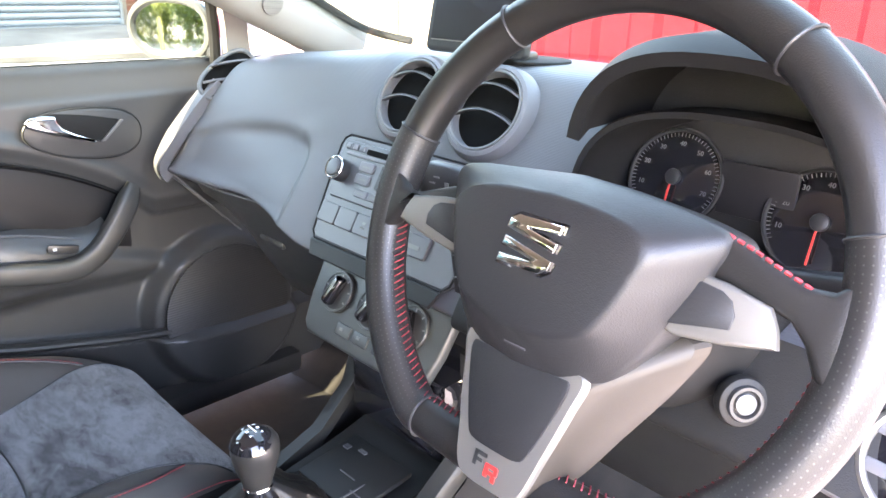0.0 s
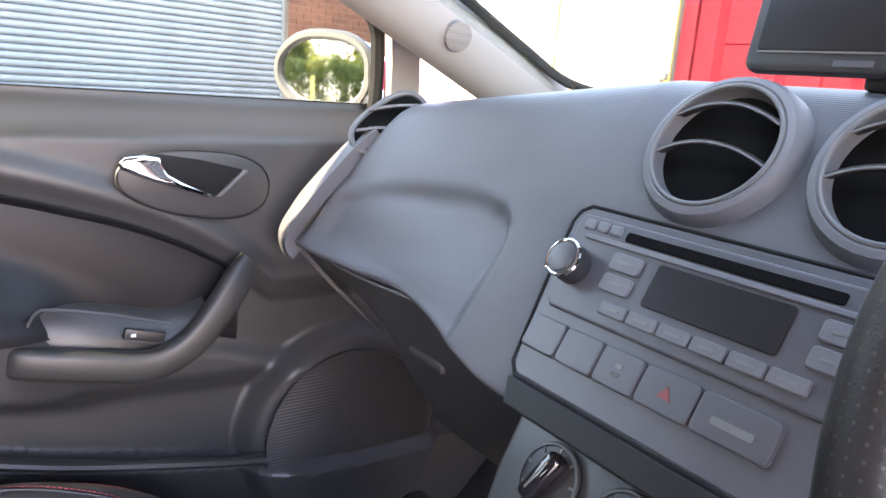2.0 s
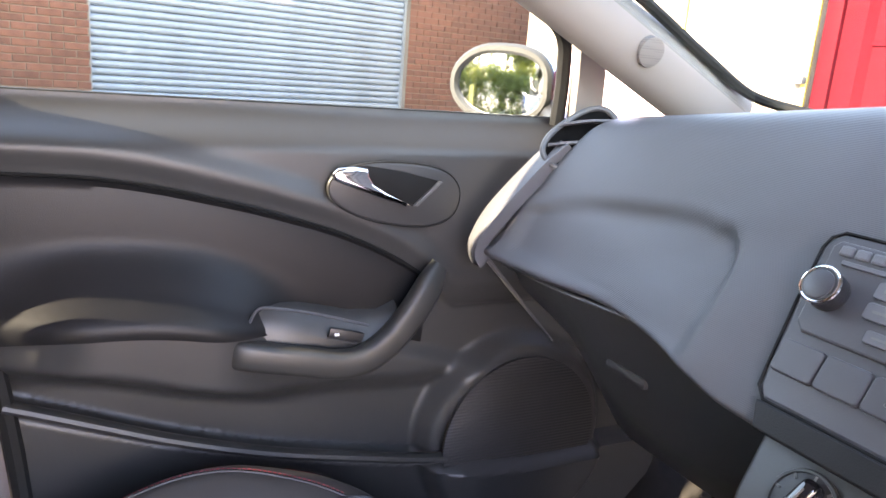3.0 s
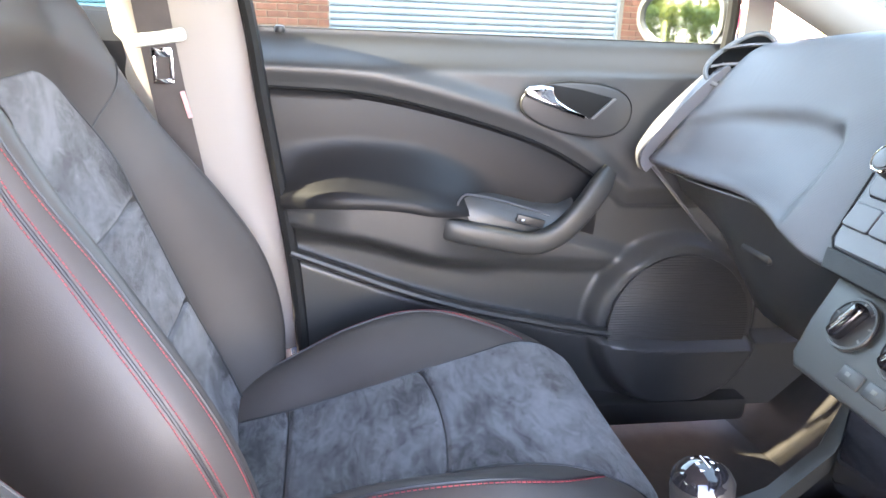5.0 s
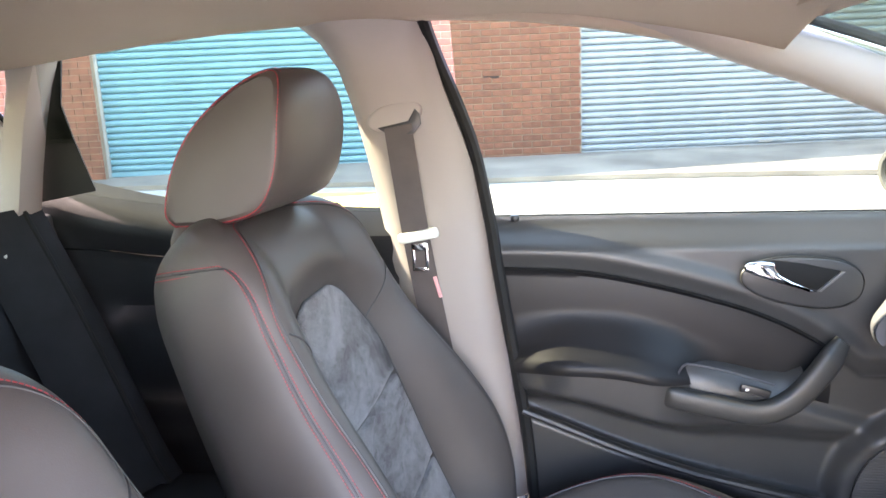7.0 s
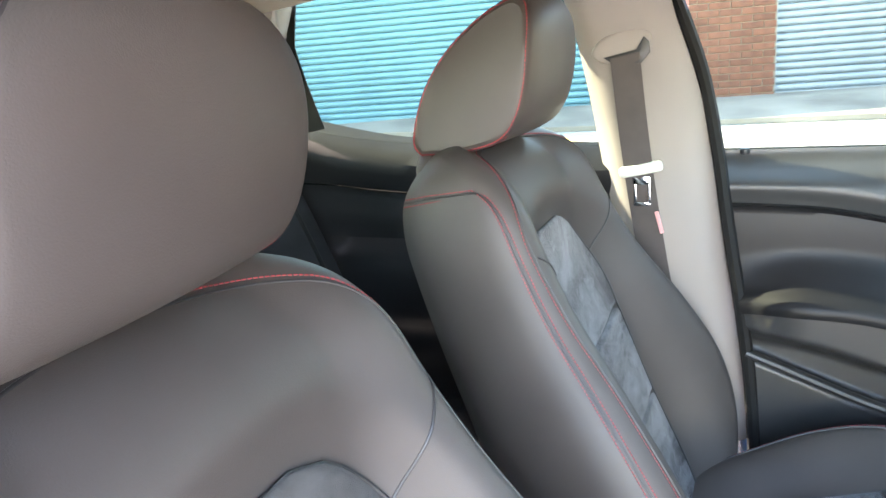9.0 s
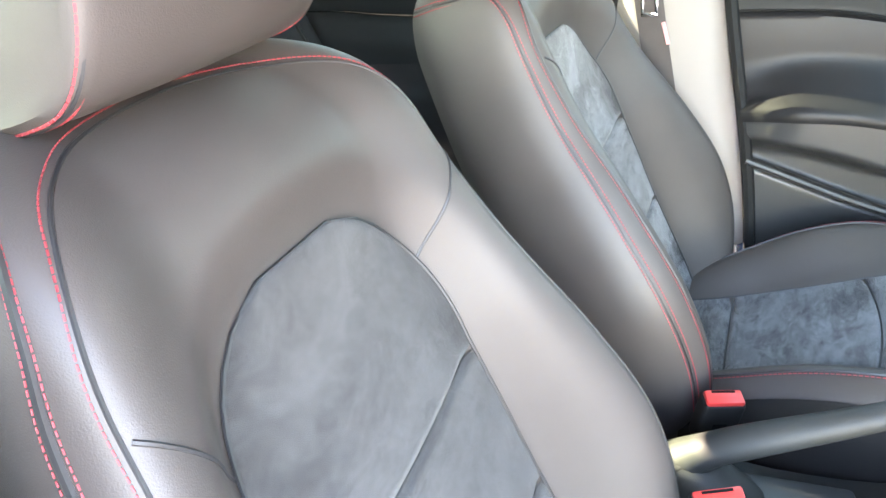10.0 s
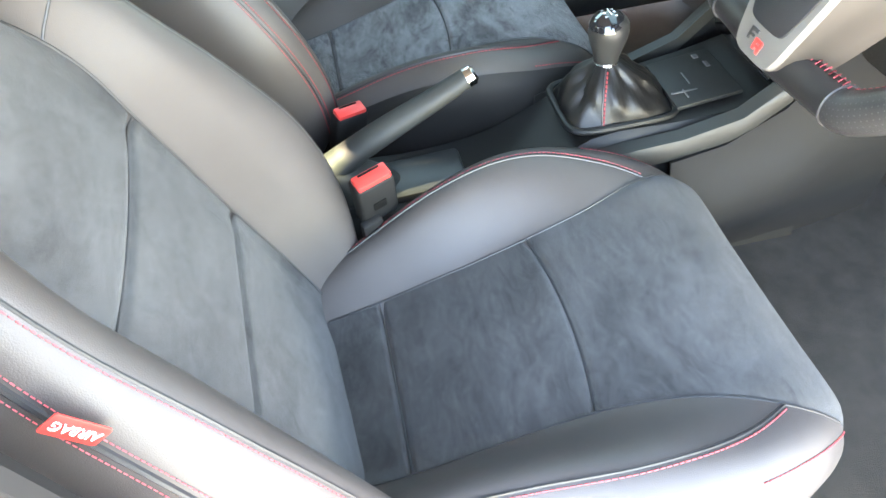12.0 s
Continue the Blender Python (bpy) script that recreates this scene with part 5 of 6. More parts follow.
# ---- dashboard ----
dash = thing("dashboard", (0, 0.8, 0.60), "dark grey ribbed plastic dashboard with round vents", "dashboard")
SIDE_SEC = ((1.10, 0.965), (0.98, 0.985), (0.86, 0.992), (0.775, 0.990), (0.735, 0.985), (0.710, 0.976), (0.690, 0.958), (0.662, 0.918), (0.644, 0.886), (0.628, 0.868), (0.616, 0.846), (0.603, 0.820), (0.590, 0.802), (0.586, 0.793), (0.594, 0.785), (0.615, 0.780), (0.66, 0.772), (0.72, 0.70))
MID_SEC = ((1.10, 0.985), (0.98, 1.018), (0.86, 1.033), (0.775, 1.036), (0.735, 1.034), (0.710, 1.026), (0.692, 1.010), (0.672, 0.985), (0.655, 0.960), (0.640, 0.935), (0.624, 0.905), (0.600, 0.868), (0.575, 0.826), (0.556, 0.795), (0.554, 0.783), (0.572, 0.776), (0.62, 0.772), (0.68, 0.72))


def lower_lift(x):
    """How far the lower edge rises over the glove box."""
    return table(x, ((-0.60, 0.0), (-0.46, 0.007), (-0.34, 0.016), (-0.25, 0.016), (-0.20, 0.009), (-0.16, 0.002), (-0.12, 0.0)))


def dash_section(x):
    c = ss(-0.42, -0.16, x) if x < 0 else 1.0
    even = min(1.0, (x + 0.62) / 0.46)
    pts = []
    for i, (a, b) in enumerate(zip(SIDE_SEC, MID_SEC)):
        w = min(1.0, max(0.0, (i - 5) / 4))
        k = even * (1 - w) + c * w
        pts.append((a[0] + (b[0] - a[0]) * k, a[1] + (b[1] - a[1]) * k))
    up = lower_lift(x)
    pts = [(y, z + up * (1 - ss(0.80, 0.90, z))) for y, z in pts]
    return [(p.x, p.y) for p in spline([(y, z, 0) for y, z in pts], 6)]


rings = []
for i in range(101):
    u = 1 - i / 100
    row = []
    for y, z in dash_section(-0.12 - 0.50 * u):
        end = -0.575 - 0.050 * min(1, max(0, (0.98 - z) / 0.187))
        x = -0.12 + (end + 0.12) * u
        lip = 0.006 * ss(0.955, 1.0, u) ** 2
        crease = table(x, ((-0.62, 0.862), (-0.52, 0.886), (-0.37, 0.908), (-0.27, 0.914), (-0.235, 0.905), (-0.215, 0.872), (-0.205, 0.82)))
        scoop = 0.013 * ss(-0.006, 0.022, crease - z) * ss(0.790, 0.815, z) * (1 - ss(-0.235, -0.205, x)) * ss(-0.612, -0.56, x)
        row.append((x, y + scoop + lip * (1 if z > 0.80 else 0), z - (lip * 0.6 if y > 0.68 else 0)))
    rings.append(row)
for i in range(1, 77):
    x = -0.12 + 0.76 * i / 76
    cut = ss(0.238, 0.256, x) * (1 - ss(0.525, 0.545, x))
    rings.append([(x, y + 0.15 * cut * ss(0.86, 0.905, z) * (1 - ss(0.74, 0.80, y)), z - 0.012 * ss(0.45, 0.64, x)) for y, z in dash_section(max(x, -0.12))])
part("dash_body", sheet(rings, -0.008), M["dash"], dash, "ribbed dark grey dashboard skin", angle=50)
end_in = spline([(-0.576, 0.690, 0.936), (-0.586, 0.660, 0.905), (-0.605, 0.610, 0.838), (-0.618, 0.590, 0.800), (-0.622, 0.598, 0.782)], 6)
end_out = spline([(-0.628, 0.705, 0.938), (-0.640, 0.676, 0.905), (-0.645, 0.622, 0.845), (-0.643, 0.598, 0.805), (-0.640, 0.603, 0.778)], 6)
part("end_cap", sheet([[a, a.lerp(b, 0.5) + Vector((0, -0.006, 0.002)), b] for a, b in zip(end_in, end_out)], 0.02), M["dash_plain"], dash, "smooth rounded end of the dashboard", angle=60)
part("edge_strip", tube([(-0.634, 0.592, 0.788), (-0.636, 0.655, 0.722), (-0.640, 0.735, 0.640)], [0.004, 0.003, 0.0015], 6), M["trim"], dash, "thin pale edge strip under the dashboard")
VA, VB = Vector((-0.600, 0.661, 0.918)), Vector((-0.588, 0.752, 0.984))
v_long = (VB - VA).normalized()
v_out = (Vector((0.66, -0.48, 0.50)) - v_long * v_long.dot(Vector((0.66, -0.48, 0.50)))).normalized()
vt = Matrix((v_long, v_out.cross(v_long), v_out)).transposed()
v_mid, v_len, v_wid = (VA + VB) / 2 + v_out * 0.004, (VB - VA).length / 2, 0.031
v_loop = [(v_len * math.copysign(abs(math.cos(a)) ** 0.8, math.cos(a)), v_wid * math.copysign(abs(math.sin(a)) ** 0.8, math.sin(a))) for a in [2 * math.pi * k / 40 for k in range(40)]]
v_at = Matrix.Translation(v_mid) @ vt.to_4x4()
# Flat black plate: the shade inside the side vent is only its colour.
sv = part("side_vent", plate(v_loop, 0.004, v_at @ Matrix.Translation((0, 0, 0.005)), 0.001), M["hollow_shade"], dash, "oval side vent with two slats")
part("vent_ring", tube([v_at @ Vector((x, y, 0.009)) for x, y in v_loop], 0.0042, 8, True), M["trim"], sv)
for (xa, ya), (xb, yb) in (((-0.044, 0.014), (0.012, -0.027)), ((-0.012, 0.028), (0.048, -0.012))):
    run = [v_at @ Vector((xa + (xb - xa) * f, ya + (yb - ya) * f, 0.010 + 0.005 * math.sin(math.pi * f))) for f in (0, 0.2, 0.4, 0.6, 0.8, 1.0)]
    part("slat", sheet([[p - v_out * 0.004 + Vector((0, 0, 0.003)), p + v_out * 0.006] for p in run], 0.0035), M["dash_plain"], sv)
gb = []
for x in [-0.60 + 0.46 * k / 12 for k in range(13)]:
    gb.append([(x, y + 0.012 * ((x + 0.37) / 0.23) ** 2 + 0.075 * ss(0.772, 0.64, z) * ss(-0.40, -0.60, x), z + lower_lift(x) * ss(0.62, 0.776, z)) for y, z in ((0.612, 0.776), (0.622, 0.745), (0.640, 0.700), (0.665, 0.650), (0.70, 0.60), (0.78, 0.565), (0.98, 0.56))])
part("glove_box", sheet(gb, -0.01), M["door"], dash, "black glove box lid")
part("glove_seam", tube([(x, 0.603 + 0.010 * ((x + 0.37) / 0.23) ** 2, 0.777 + lower_lift(x)) for x in (-0.61, -0.55, -0.5, -0.45, -0.4, -0.35, -0.3, -0.25, -0.2, -0.15)], 0.0022, 6), M["trim"], dash)
part("glove_latch", box((0.07, 0.016, 0.014), (-0.36, 0.640, 0.715), 0.006), M["door"], dash)
lower = []
for x in [0.14 + 0.50 * k / 10 for k in range(11)]:
    lower.append([(x, y, z) for y, z in ((0.585, 0.776), (0.600, 0.72), (0.63, 0.66), (0.68, 0.60), (0.95, 0.57))])
part("knee_panel", sheet(lower, -0.01), M["console_black"], dash, "black lower panel under the steering column")

# Two thin black sheets laid over the ribbed skin make it darker here.
corner = []
for x in [0.515 + 0.125 * k / 8 for k in range(9)]:
    corner.append([(x, y - 0.007, z - 0.012 * ss(0.45, 0.64, x)) for y, z in dash_section(x) if 0.79 < z < 0.985 and y < 0.72])
part("switch_panel", sheet(corner, 0.006), M["console_black"], dash, "thin black sheet over the dashboard beside the steering column")
under = []
for x in [0.150 + 0.362 * k / 10 for k in range(11)]:
    under.append([(x, y - 0.008, z - 0.012 * ss(0.45, 0.64, x)) for y, z in dash_section(x) if 0.775 < z < 0.872 and y < 0.72])
part("column_surround", sheet(under, 0.006), M["console_black"], dash, "thin black sheet over the lower dashboard behind the wheel")
va = Vector((0.584, 0.570, 0.822))
vm = Vector((-0.10, -0.87, 0.49)).to_track_quat("Z", "Y").to_matrix()
# The gloss black face takes the place of a shaded throat.
dv = part("driver_vent", disc(0.044, 0.020, va, vm, 36, 0.004), M["gloss"], dash, "round air vent by the driver's door")
part("vent_ring", ring(0.044, 0.004, va + vm @ Vector((0, 0, 0.010)), vm, 40, 8), M["satin"], dv)
for k in (-0.014, 0.014):
    part("slat", box((0.078, 0.010, 0.003), va + vm @ Vector((0, k, 0.011)), 0.001, vm), M["dash_plain"], dv)

PX, PU = Vector((1, 0, 0)), Vector((0, 0.498, 0.867))
PN = PX.cross(PU)
PN = PN if PN.y < 0 else -PN


def face(x, v, lift=0.0):
    return Vector((x, 0.629, 0.926)) + PU * v + PN * lift


def face_at(x, v, lift=0.0):
    return axes(PX, PU, face(x, v, lift))


def pad(outline, depth, m, bevel):
    """A flat block with a softened upper edge, its face at z = depth."""
    p = [Vector((x, y)) for x, y in outline]
    n = len(p)
    area = sum(p[i].x * p[(i + 1) % n].y - p[(i + 1) % n].x * p[i].y for i in range(n))
    turn = 1 if area > 0 else -1
    inward = []
    for i in range(n):
        e = (p[(i + 1) % n] - p[i - 1]).normalized()
        inward.append(Vector((-e.y, e.x)) * turn)
    sg = 1 if depth > 0 else -1
    rings = []
    for inset, z in ((0.0, 0.0), (0.0, depth - sg * bevel), (0.3 * bevel, depth - sg * 0.3 * bevel), (bevel, depth)):
        rings.append([m @ Vector((q.x + v.x * inset, q.y + v.y * inset, z)) for q, v in zip(p, inward)])
    return loft(rings if bevel else [rings[0], rings[-1]])


def bezel(name, outline, depth, lift, key, parent, label="", bevel=0.002, origin=(0.0, 0.0)):
    m = face_at(*origin, lift)
    s = 1 if (m.to_3x3() @ Vector((0, 0, 1))).dot(PN) > 0 else -1
    return part(name, pad(outline, depth * s, m, bevel), M[key], parent, label, angle=12)


def turned(d):
    return Vector(d).to_track_quat("Z", "Y").to_matrix()


FT = turned(PN)
shape = [(-0.128, 0.004), (-0.137, -0.002), (-0.140, -0.012), (-0.136, -0.06), (-0.130, -0.11), (-0.127, -0.132), (-0.118, -0.141), (0.118, -0.141), (0.127, -0.132), (0.130, -0.11), (0.136, -0.06), (0.140, -0.012), (0.137, -0.002), (0.128, 0.004)]
bz = bezel("radio_bezel", shape, 0.010, -0.004, "panel", dash, "grey bezel round the radio", 0.003)
part("bezel_line", tube([face(x * 1.005, v * 1.002, 0.0055) for x, v in shape], 0.0014, 6, True), M["rubber"], bz)
radio = thing("car_radio", face(0, -0.05, 0.006), "dark grey car radio with round knobs and a small screen", "radio")
bezel("faceplate", [(-0.126, -0.004), (0.126, -0.004), (0.131, -0.010), (0.126, -0.074), (0.118, -0.082), (-0.118, -0.082), (-0.126, -0.074), (-0.131, -0.010)], 0.0035, 0.0062, "panel", radio)
bezel("display", rounded(0.100, 0.032, 0.003, 4, 0.008, -0.042), 0.0015, 0.0100, "screen", radio, "dark unlit display", 0.0005)
bezel("disc_slot", rounded(0.160, 0.0075, 0.002, 4, 0.0, -0.014), 0.0012, 0.0099, "hollow_shade", radio, "disc slot", 0.0004)
bezel("slot_edge", rounded(0.232, 0.004, 0.001, 3, 0.0, -0.0215), 0.0022, 0.0098, "dash_plain", radio, "", 0.0008)
for x in (-0.117, -0.104, -0.091):
    bezel("small_button", rounded(0.0115, 0.009, 0.002, 3, x, -0.012), 0.0022, 0.0098, "dash_plain", radio)
for v in (-0.034, -0.0505):
    for x in (-0.068, 0.088):
        b = bezel("button", rounded(0.027, 0.0135, 0.003, 3, x, v), 0.0028, 0.0098, "dash_plain", radio, "", 0.001)
        bezel("button_mark", rounded(0.014, 0.0022, 0.0005, 2, x, v), 0.0004, 0.0127, "dial_print", b, "", 0)
for k in range(6):
    x = -0.060 + 0.0262 * k
    b = bezel("station_button", rounded(0.0245, 0.0100, 0.002, 3, x, -0.0685), 0.0026, 0.0098, "dash_plain", radio, "", 0.001)
    bezel("button_mark", rounded(0.013, 0.0016, 0.0004, 2, x, -0.0685), 0.0004, 0.0125, "dial_print", b, "", 0)
for x in (-0.112, 0.126):
    kn = part("volume_knob", disc(0.0150, 0.018, face(x, -0.047, 0.018), FT, 28, 0.002), M["black"], radio, "black knob with a chrome ring")
    part("chrome_ring", ring(0.0143, 0.0018, face(x, -0.047, 0.0255), FT, 32, 8), M["chrome"], kn)
    part("knob_cap", disc(0.0115, 0.004, face(x, -0.047, 0.0265), FT, 28, 0.001), M["panel"], kn)
for k, (x, w) in enumerate(((-0.108, 0.036), (-0.071, 0.036), (-0.034, 0.036), (0.006, 0.042), (0.054, 0.052))):
    b = bezel("switch_key", rounded(w, 0.027, 0.004, 4, x, -0.104), 0.0045, 0.0058, "panel", bz, "grey dashboard switch", 0.0015)
    if k == 2:
        lettering("lettering", "OFF", 0.0046, face_at(x, -0.1075, 0.0108), M["dial_print"], b)
        bezel("car_symbol", rounded(0.0062, 0.0034, 0.0015, 3, x, -0.1015), 0.0004, 0.0103, "dial_print", b, "", 0)
    if k == 3:
        bezel("warning_triangle", [(x - 0.0052, -0.1080), (x + 0.0052, -0.1080), (x, -0.0992)], 0.0006, 0.0103, "dim_red", b, "red hazard triangle", 0)
    if k == 4:
        bezel("button_mark", rounded(0.028, 0.005, 0.001, 2, x, -0.106), 0.0005, 0.0103, "dial_print", b, "", 0)
bezel("lower_lip", [(-0.120, -0.1425), (0.120, -0.1425), (0.112, -0.164), (-0.112, -0.164)], 0.004, 0.006, "console_black", bz)

for x in (-0.052, 0.078):
    rv = part("round_vent", loft([[face(x, 0.070, lift) + (PX * math.cos(a) + PU * math.sin(a)) * r for a in [2 * math.pi * k / 40 for k in range(40)]] for r, lift in ((0.0620, -0.014), (0.0595, 0.000), (0.0560, 0.0068), (0.0515, 0.0085), (0.0475, 0.0065), (0.0455, -0.004), (0.02, -0.02), (0.002, -0.02))], True, True), M["dash_plain"], dash, "round air vent with curved slats")
    part("vent_ring", ring(0.0480, 0.0019, face(x, 0.070, 0.0078), FT, 44, 8), M["trim"], rv, "thin satin grey ring")
    # No hole behind the vent; a black disc gives the throat its shade.
    part("vent_throat", disc(0.0455, 0.004, face(x, 0.070, -0.006), FT, 36, 0.0005), M["hollow_shade"], rv, "flat black disc for the vent's shaded throat")
    for v, h in ((0.020, 0.041), (-0.012, 0.0445)):
        pts = [face(x + h * t, 0.070 + v + 0.010 * (1 - t * t), 0.004 + 0.005 * (1 - t * t)) for t in [-1 + k / 6 for k in range(13)]]
        part("slat", sheet([[p - PN * 0.004 + PU * 0.002, p + PN * 0.0034] for p in pts], 0.0022), M["black"], rv)
        part("slat_edge", tube([p + PN * 0.0036 for p in pts], 0.0010, 6), M["dash_plain"], rv)

HV = Vector((0, 0.566, 0.742))


def hv(x, v, lift=0.0):
    return HV + PX * x + PU * v + PN * lift


heat = thing("heater_panel", hv(0, 0), "dark grey heater panel with three rotary knobs", "heater controls")
hs = [(-0.128, 0.045), (0.128, 0.045), (0.124, -0.02), (0.116, -0.058), (0.104, -0.070), (-0.104, -0.070), (-0.116, -0.058), (-0.124, -0.02)]
hm = axes(PX, PU, hv(0, 0))
hsgn = 1 if (hm.to_3x3() @ Vector((0, 0, 1))).dot(PN) > 0 else -1
part("panel", plate(hs, 0.016 * hsgn, hm @ Matrix.Translation((0, 0, -0.008 * hsgn)), 0.005, 3), M["heater_grey"], heat)
for i, x in enumerate((-0.070, 0.0, 0.070)):
    kn = part("knob_dial", disc(0.0270, 0.006, hv(x, -0.004, 0.010), FT, 36, 0.0015), M["black"], heat, "black rotary dial")
    part("dial_ring", ring(0.0256, 0.0020, hv(x, -0.004, 0.0125), FT, 40, 6), M["heater_grey"], kn)
    for a in range(-120, 121, 40):
        d = PX * math.sin(radians(a)) + PU * math.cos(radians(a))
        part("dial_mark", box((0.002, 0.004, 0.0006), hv(x, -0.004, 0.0134) + d * 0.0222, 0, (Matrix((PX, PU, PN)).transposed()) @ Matrix.Rotation(radians(-a), 3, "Z")), M["dial_print"], kn)
    tilt = Matrix.Rotation(radians((-18, -25, 20)[i]), 3, "Z")
    g = part("knob_grip", box((0.015, 0.042, 0.017), hv(x, -0.004, 0.019), 0.006, Matrix((PX, PU, PN)).transposed() @ tilt, 4), M["gloss"], kn)
    part("grip_chrome", box((0.0022, 0.026, 0.003), hv(x, -0.004, 0.0268), 0.001, Matrix((PX, PU, PN)).transposed() @ tilt), M["satin"], g)
FM = Matrix((PX, PU, PN)).transposed()
for x in (-0.036, -0.002, 0.036):
    key = part("push_key", box((0.028, 0.016, 0.005), hv(x, -0.046, 0.0080), 0.0015, FM), M["heater_grey"], heat, "flat push key with a small pale mark")
    part("key_mark", box((0.006, 0.004, 0.0006), hv(x - 0.003, -0.0450, 0.0108), 0.0, FM), M["dial_print"], key)

# ---- sat nav ----
nav = thing("sat_nav", (0.005, 0.76, 1.036), "black sat nav on a low stand, screen off", "sat nav")
nt = axes((1, 0.05, 0.0), (0, 0.20, 0.98), (0.008, 0.728, 1.090))
ns = 1 if (nt.to_3x3() @ Vector((0, 0, 1))).y < 0 else -1
part("case", plate(rounded(0.158, 0.100, 0.008), 0.014 * ns, nt, 0.004), M["black"], nav)
part("screen", plate(rounded(0.140, 0.078, 0.002), 0.001 * ns, nt @ Matrix.Translation((0, 0.004, 0.0142 * ns)), 0.0003), M["screen"], nav, "dark screen")
part("screen_edge", plate(rounded(0.140, 0.0012, 0.0004, 2), 0.0008 * ns, nt @ Matrix.Translation((0, -0.036, 0.0146 * ns)), 0), M["satin"], nav)
part("maker_mark", plate(rounded(0.026, 0.0042, 0.0006, 2), 0.0006 * ns, nt @ Matrix.Translation((0, -0.0432, 0.0142 * ns)), 0), M["panel"], nav, "grey maker's mark")
part("stand", box((0.05, 0.05, 0.014), (0.03, 0.755, 1.041), 0.004), M["black"], nav)
part("stand_arm", tube([(0.025, 0.755, 1.045), (0.02, 0.765, 1.07), (0.01, 0.748, 1.085)], 0.009, 8), M["black"], nav)
part("pad", disc(0.048, 0.006, (0.05, 0.775, 1.036), None, 32, 0.002), M["rubber"], nav)

# ---- instrument binnacle ----
bin_ = thing("instrument_cluster", (0.36, 0.68, 0.90), "hooded instrument cluster with two round dials", "instruments")
arch = []
for j, (y, k, dz) in enumerate(((0.575, 1.0, 0.0), (0.60, 1.04, 0.006), (0.66, 1.05, 0.008), (0.74, 1.03, -0.004), (0.84, 0.92, -0.05))):
    row = []
    for i in range(3, 30):
        a = math.pi * (1 - i / 32)
        row.append((0.390 + 0.137 * k * math.copysign(abs(math.cos(a)) ** 0.8, math.cos(a)), y + 0.03 * math.sin(a) * (j < 2) * -1, 0.945 + (0.139 * k) * abs(math.sin(a)) ** 0.75 + dz))
    arch.append(row)
part("hood", sheet(arch, -0.012), M["footwell"], bin_, "arched black hood", angle=60)
cowl = []
for y, k in ((0.606, 1.0), (0.612, 1.015), (0.65, 1.0), (0.692, 0.93)):
    cowl.append([(0.388 + 0.152 * k * math.copysign(abs(math.cos(a)) ** 0.8, math.cos(a)), y, 0.900 + 0.132 * k * abs(math.sin(a)) ** 0.6) for a in [math.pi * (1 - i / 32) for i in range(33)]])
part("cowl", sheet(cowl, -0.006), M["footwell"], bin_, "inner cowl round the dials", angle=60)
part("back_plate", box((0.27, 0.012, 0.20), (0.390, 0.700, 0.975), 0.004), M["black"], bin_)
DN = turned((0, -0.95, 0.30))
for x, r, low in ((0.308, 0.047, 0.0), (0.446, 0.047, 0.012)):
    dl = part("dial", disc(r, 0.01, (x, 0.685, 0.952 - low), DN, 40, 0.001), M["gloss"], bin_, "round dial with pale marks")
    part("dial_rim", ring(r, 0.0022, (x, 0.680, 0.954 - low), DN, 44, 6), M["black"], dl)
    for a in range(-120, 121, 5):
        d = DN @ Vector((-math.sin(radians(a)), math.cos(radians(a)), 0))
        q = Vector((x, 0.679, 0.954 - low)) + d * (r * 0.90)
        part("dial_tick", box((0.0007, 0.0035, 0.0005), q, 0, DN @ Matrix.Rotation(radians(a), 3, "Z")), M["dial_print"], dl)
    for k, word in enumerate(("10", "20", "30", "40", "50", "60", "70")):
        a = radians(105 - 35 * k)
        q = Vector((x, 0.6785, 0.954 - low)) + DN @ Vector((-math.sin(a), math.cos(a), 0)) * (r * 0.72)
        lettering("dial_figure", word, 0.0066, axes((1, 0, 0), (0, 0.3, 0.95), q), M["dial_print"], dl)
    part("needle_hub", disc(0.008, 0.006, (x, 0.677, 0.956 - low), DN, 20, 0.002), M["black"], dl)
    part("needle", box((0.0016, 0.030, 0.0015), Vector((x, 0.674, 0.956 - low)) + DN @ Vector((0, -0.022, 0)), 0, DN), M["red"], dl, "red needle")
part("info_screen", box((0.07, 0.004, 0.05), (0.387, 0.684, 0.955), 0.001), M["screen"], bin_)

# ---- steering wheel ----
WN = Vector((0, -0.94, 0.34)).normalized()
WU = Vector((0, 0.34, 0.94)).normalized()
WC = Vector((0.370, 0.428, 0.955))
WM = Matrix((Vector((1, 0, 0)), WU, WN)).transposed().to_4x4()
WM.translation = WC
wheel = thing("steering_wheel", WC, "black leather flat-bottomed steering wheel with red stitching", "steering wheel")
R = 0.183


def rim_at(a, r=R):
    y = r * math.sin(a)
    return Vector((r * math.cos(a), max(y, -0.150 - 0.012 * (1 - abs(math.cos(a))) * (y < -0.15)), 0))


def wpart(name, bm, key, parent, label="", angle=38):
    bmesh.ops.transform(bm, matrix=WM, verts=bm.verts)
    return part(name, bm, M[key], parent, label, angle=angle)


loop = [rim_at(2 * math.pi * k / 120) for k in range(120)]
rim = wpart("rim", tube(loop, 0.0165, 14, True, 1.0), "wheel_leather", wheel, "black leather rim")
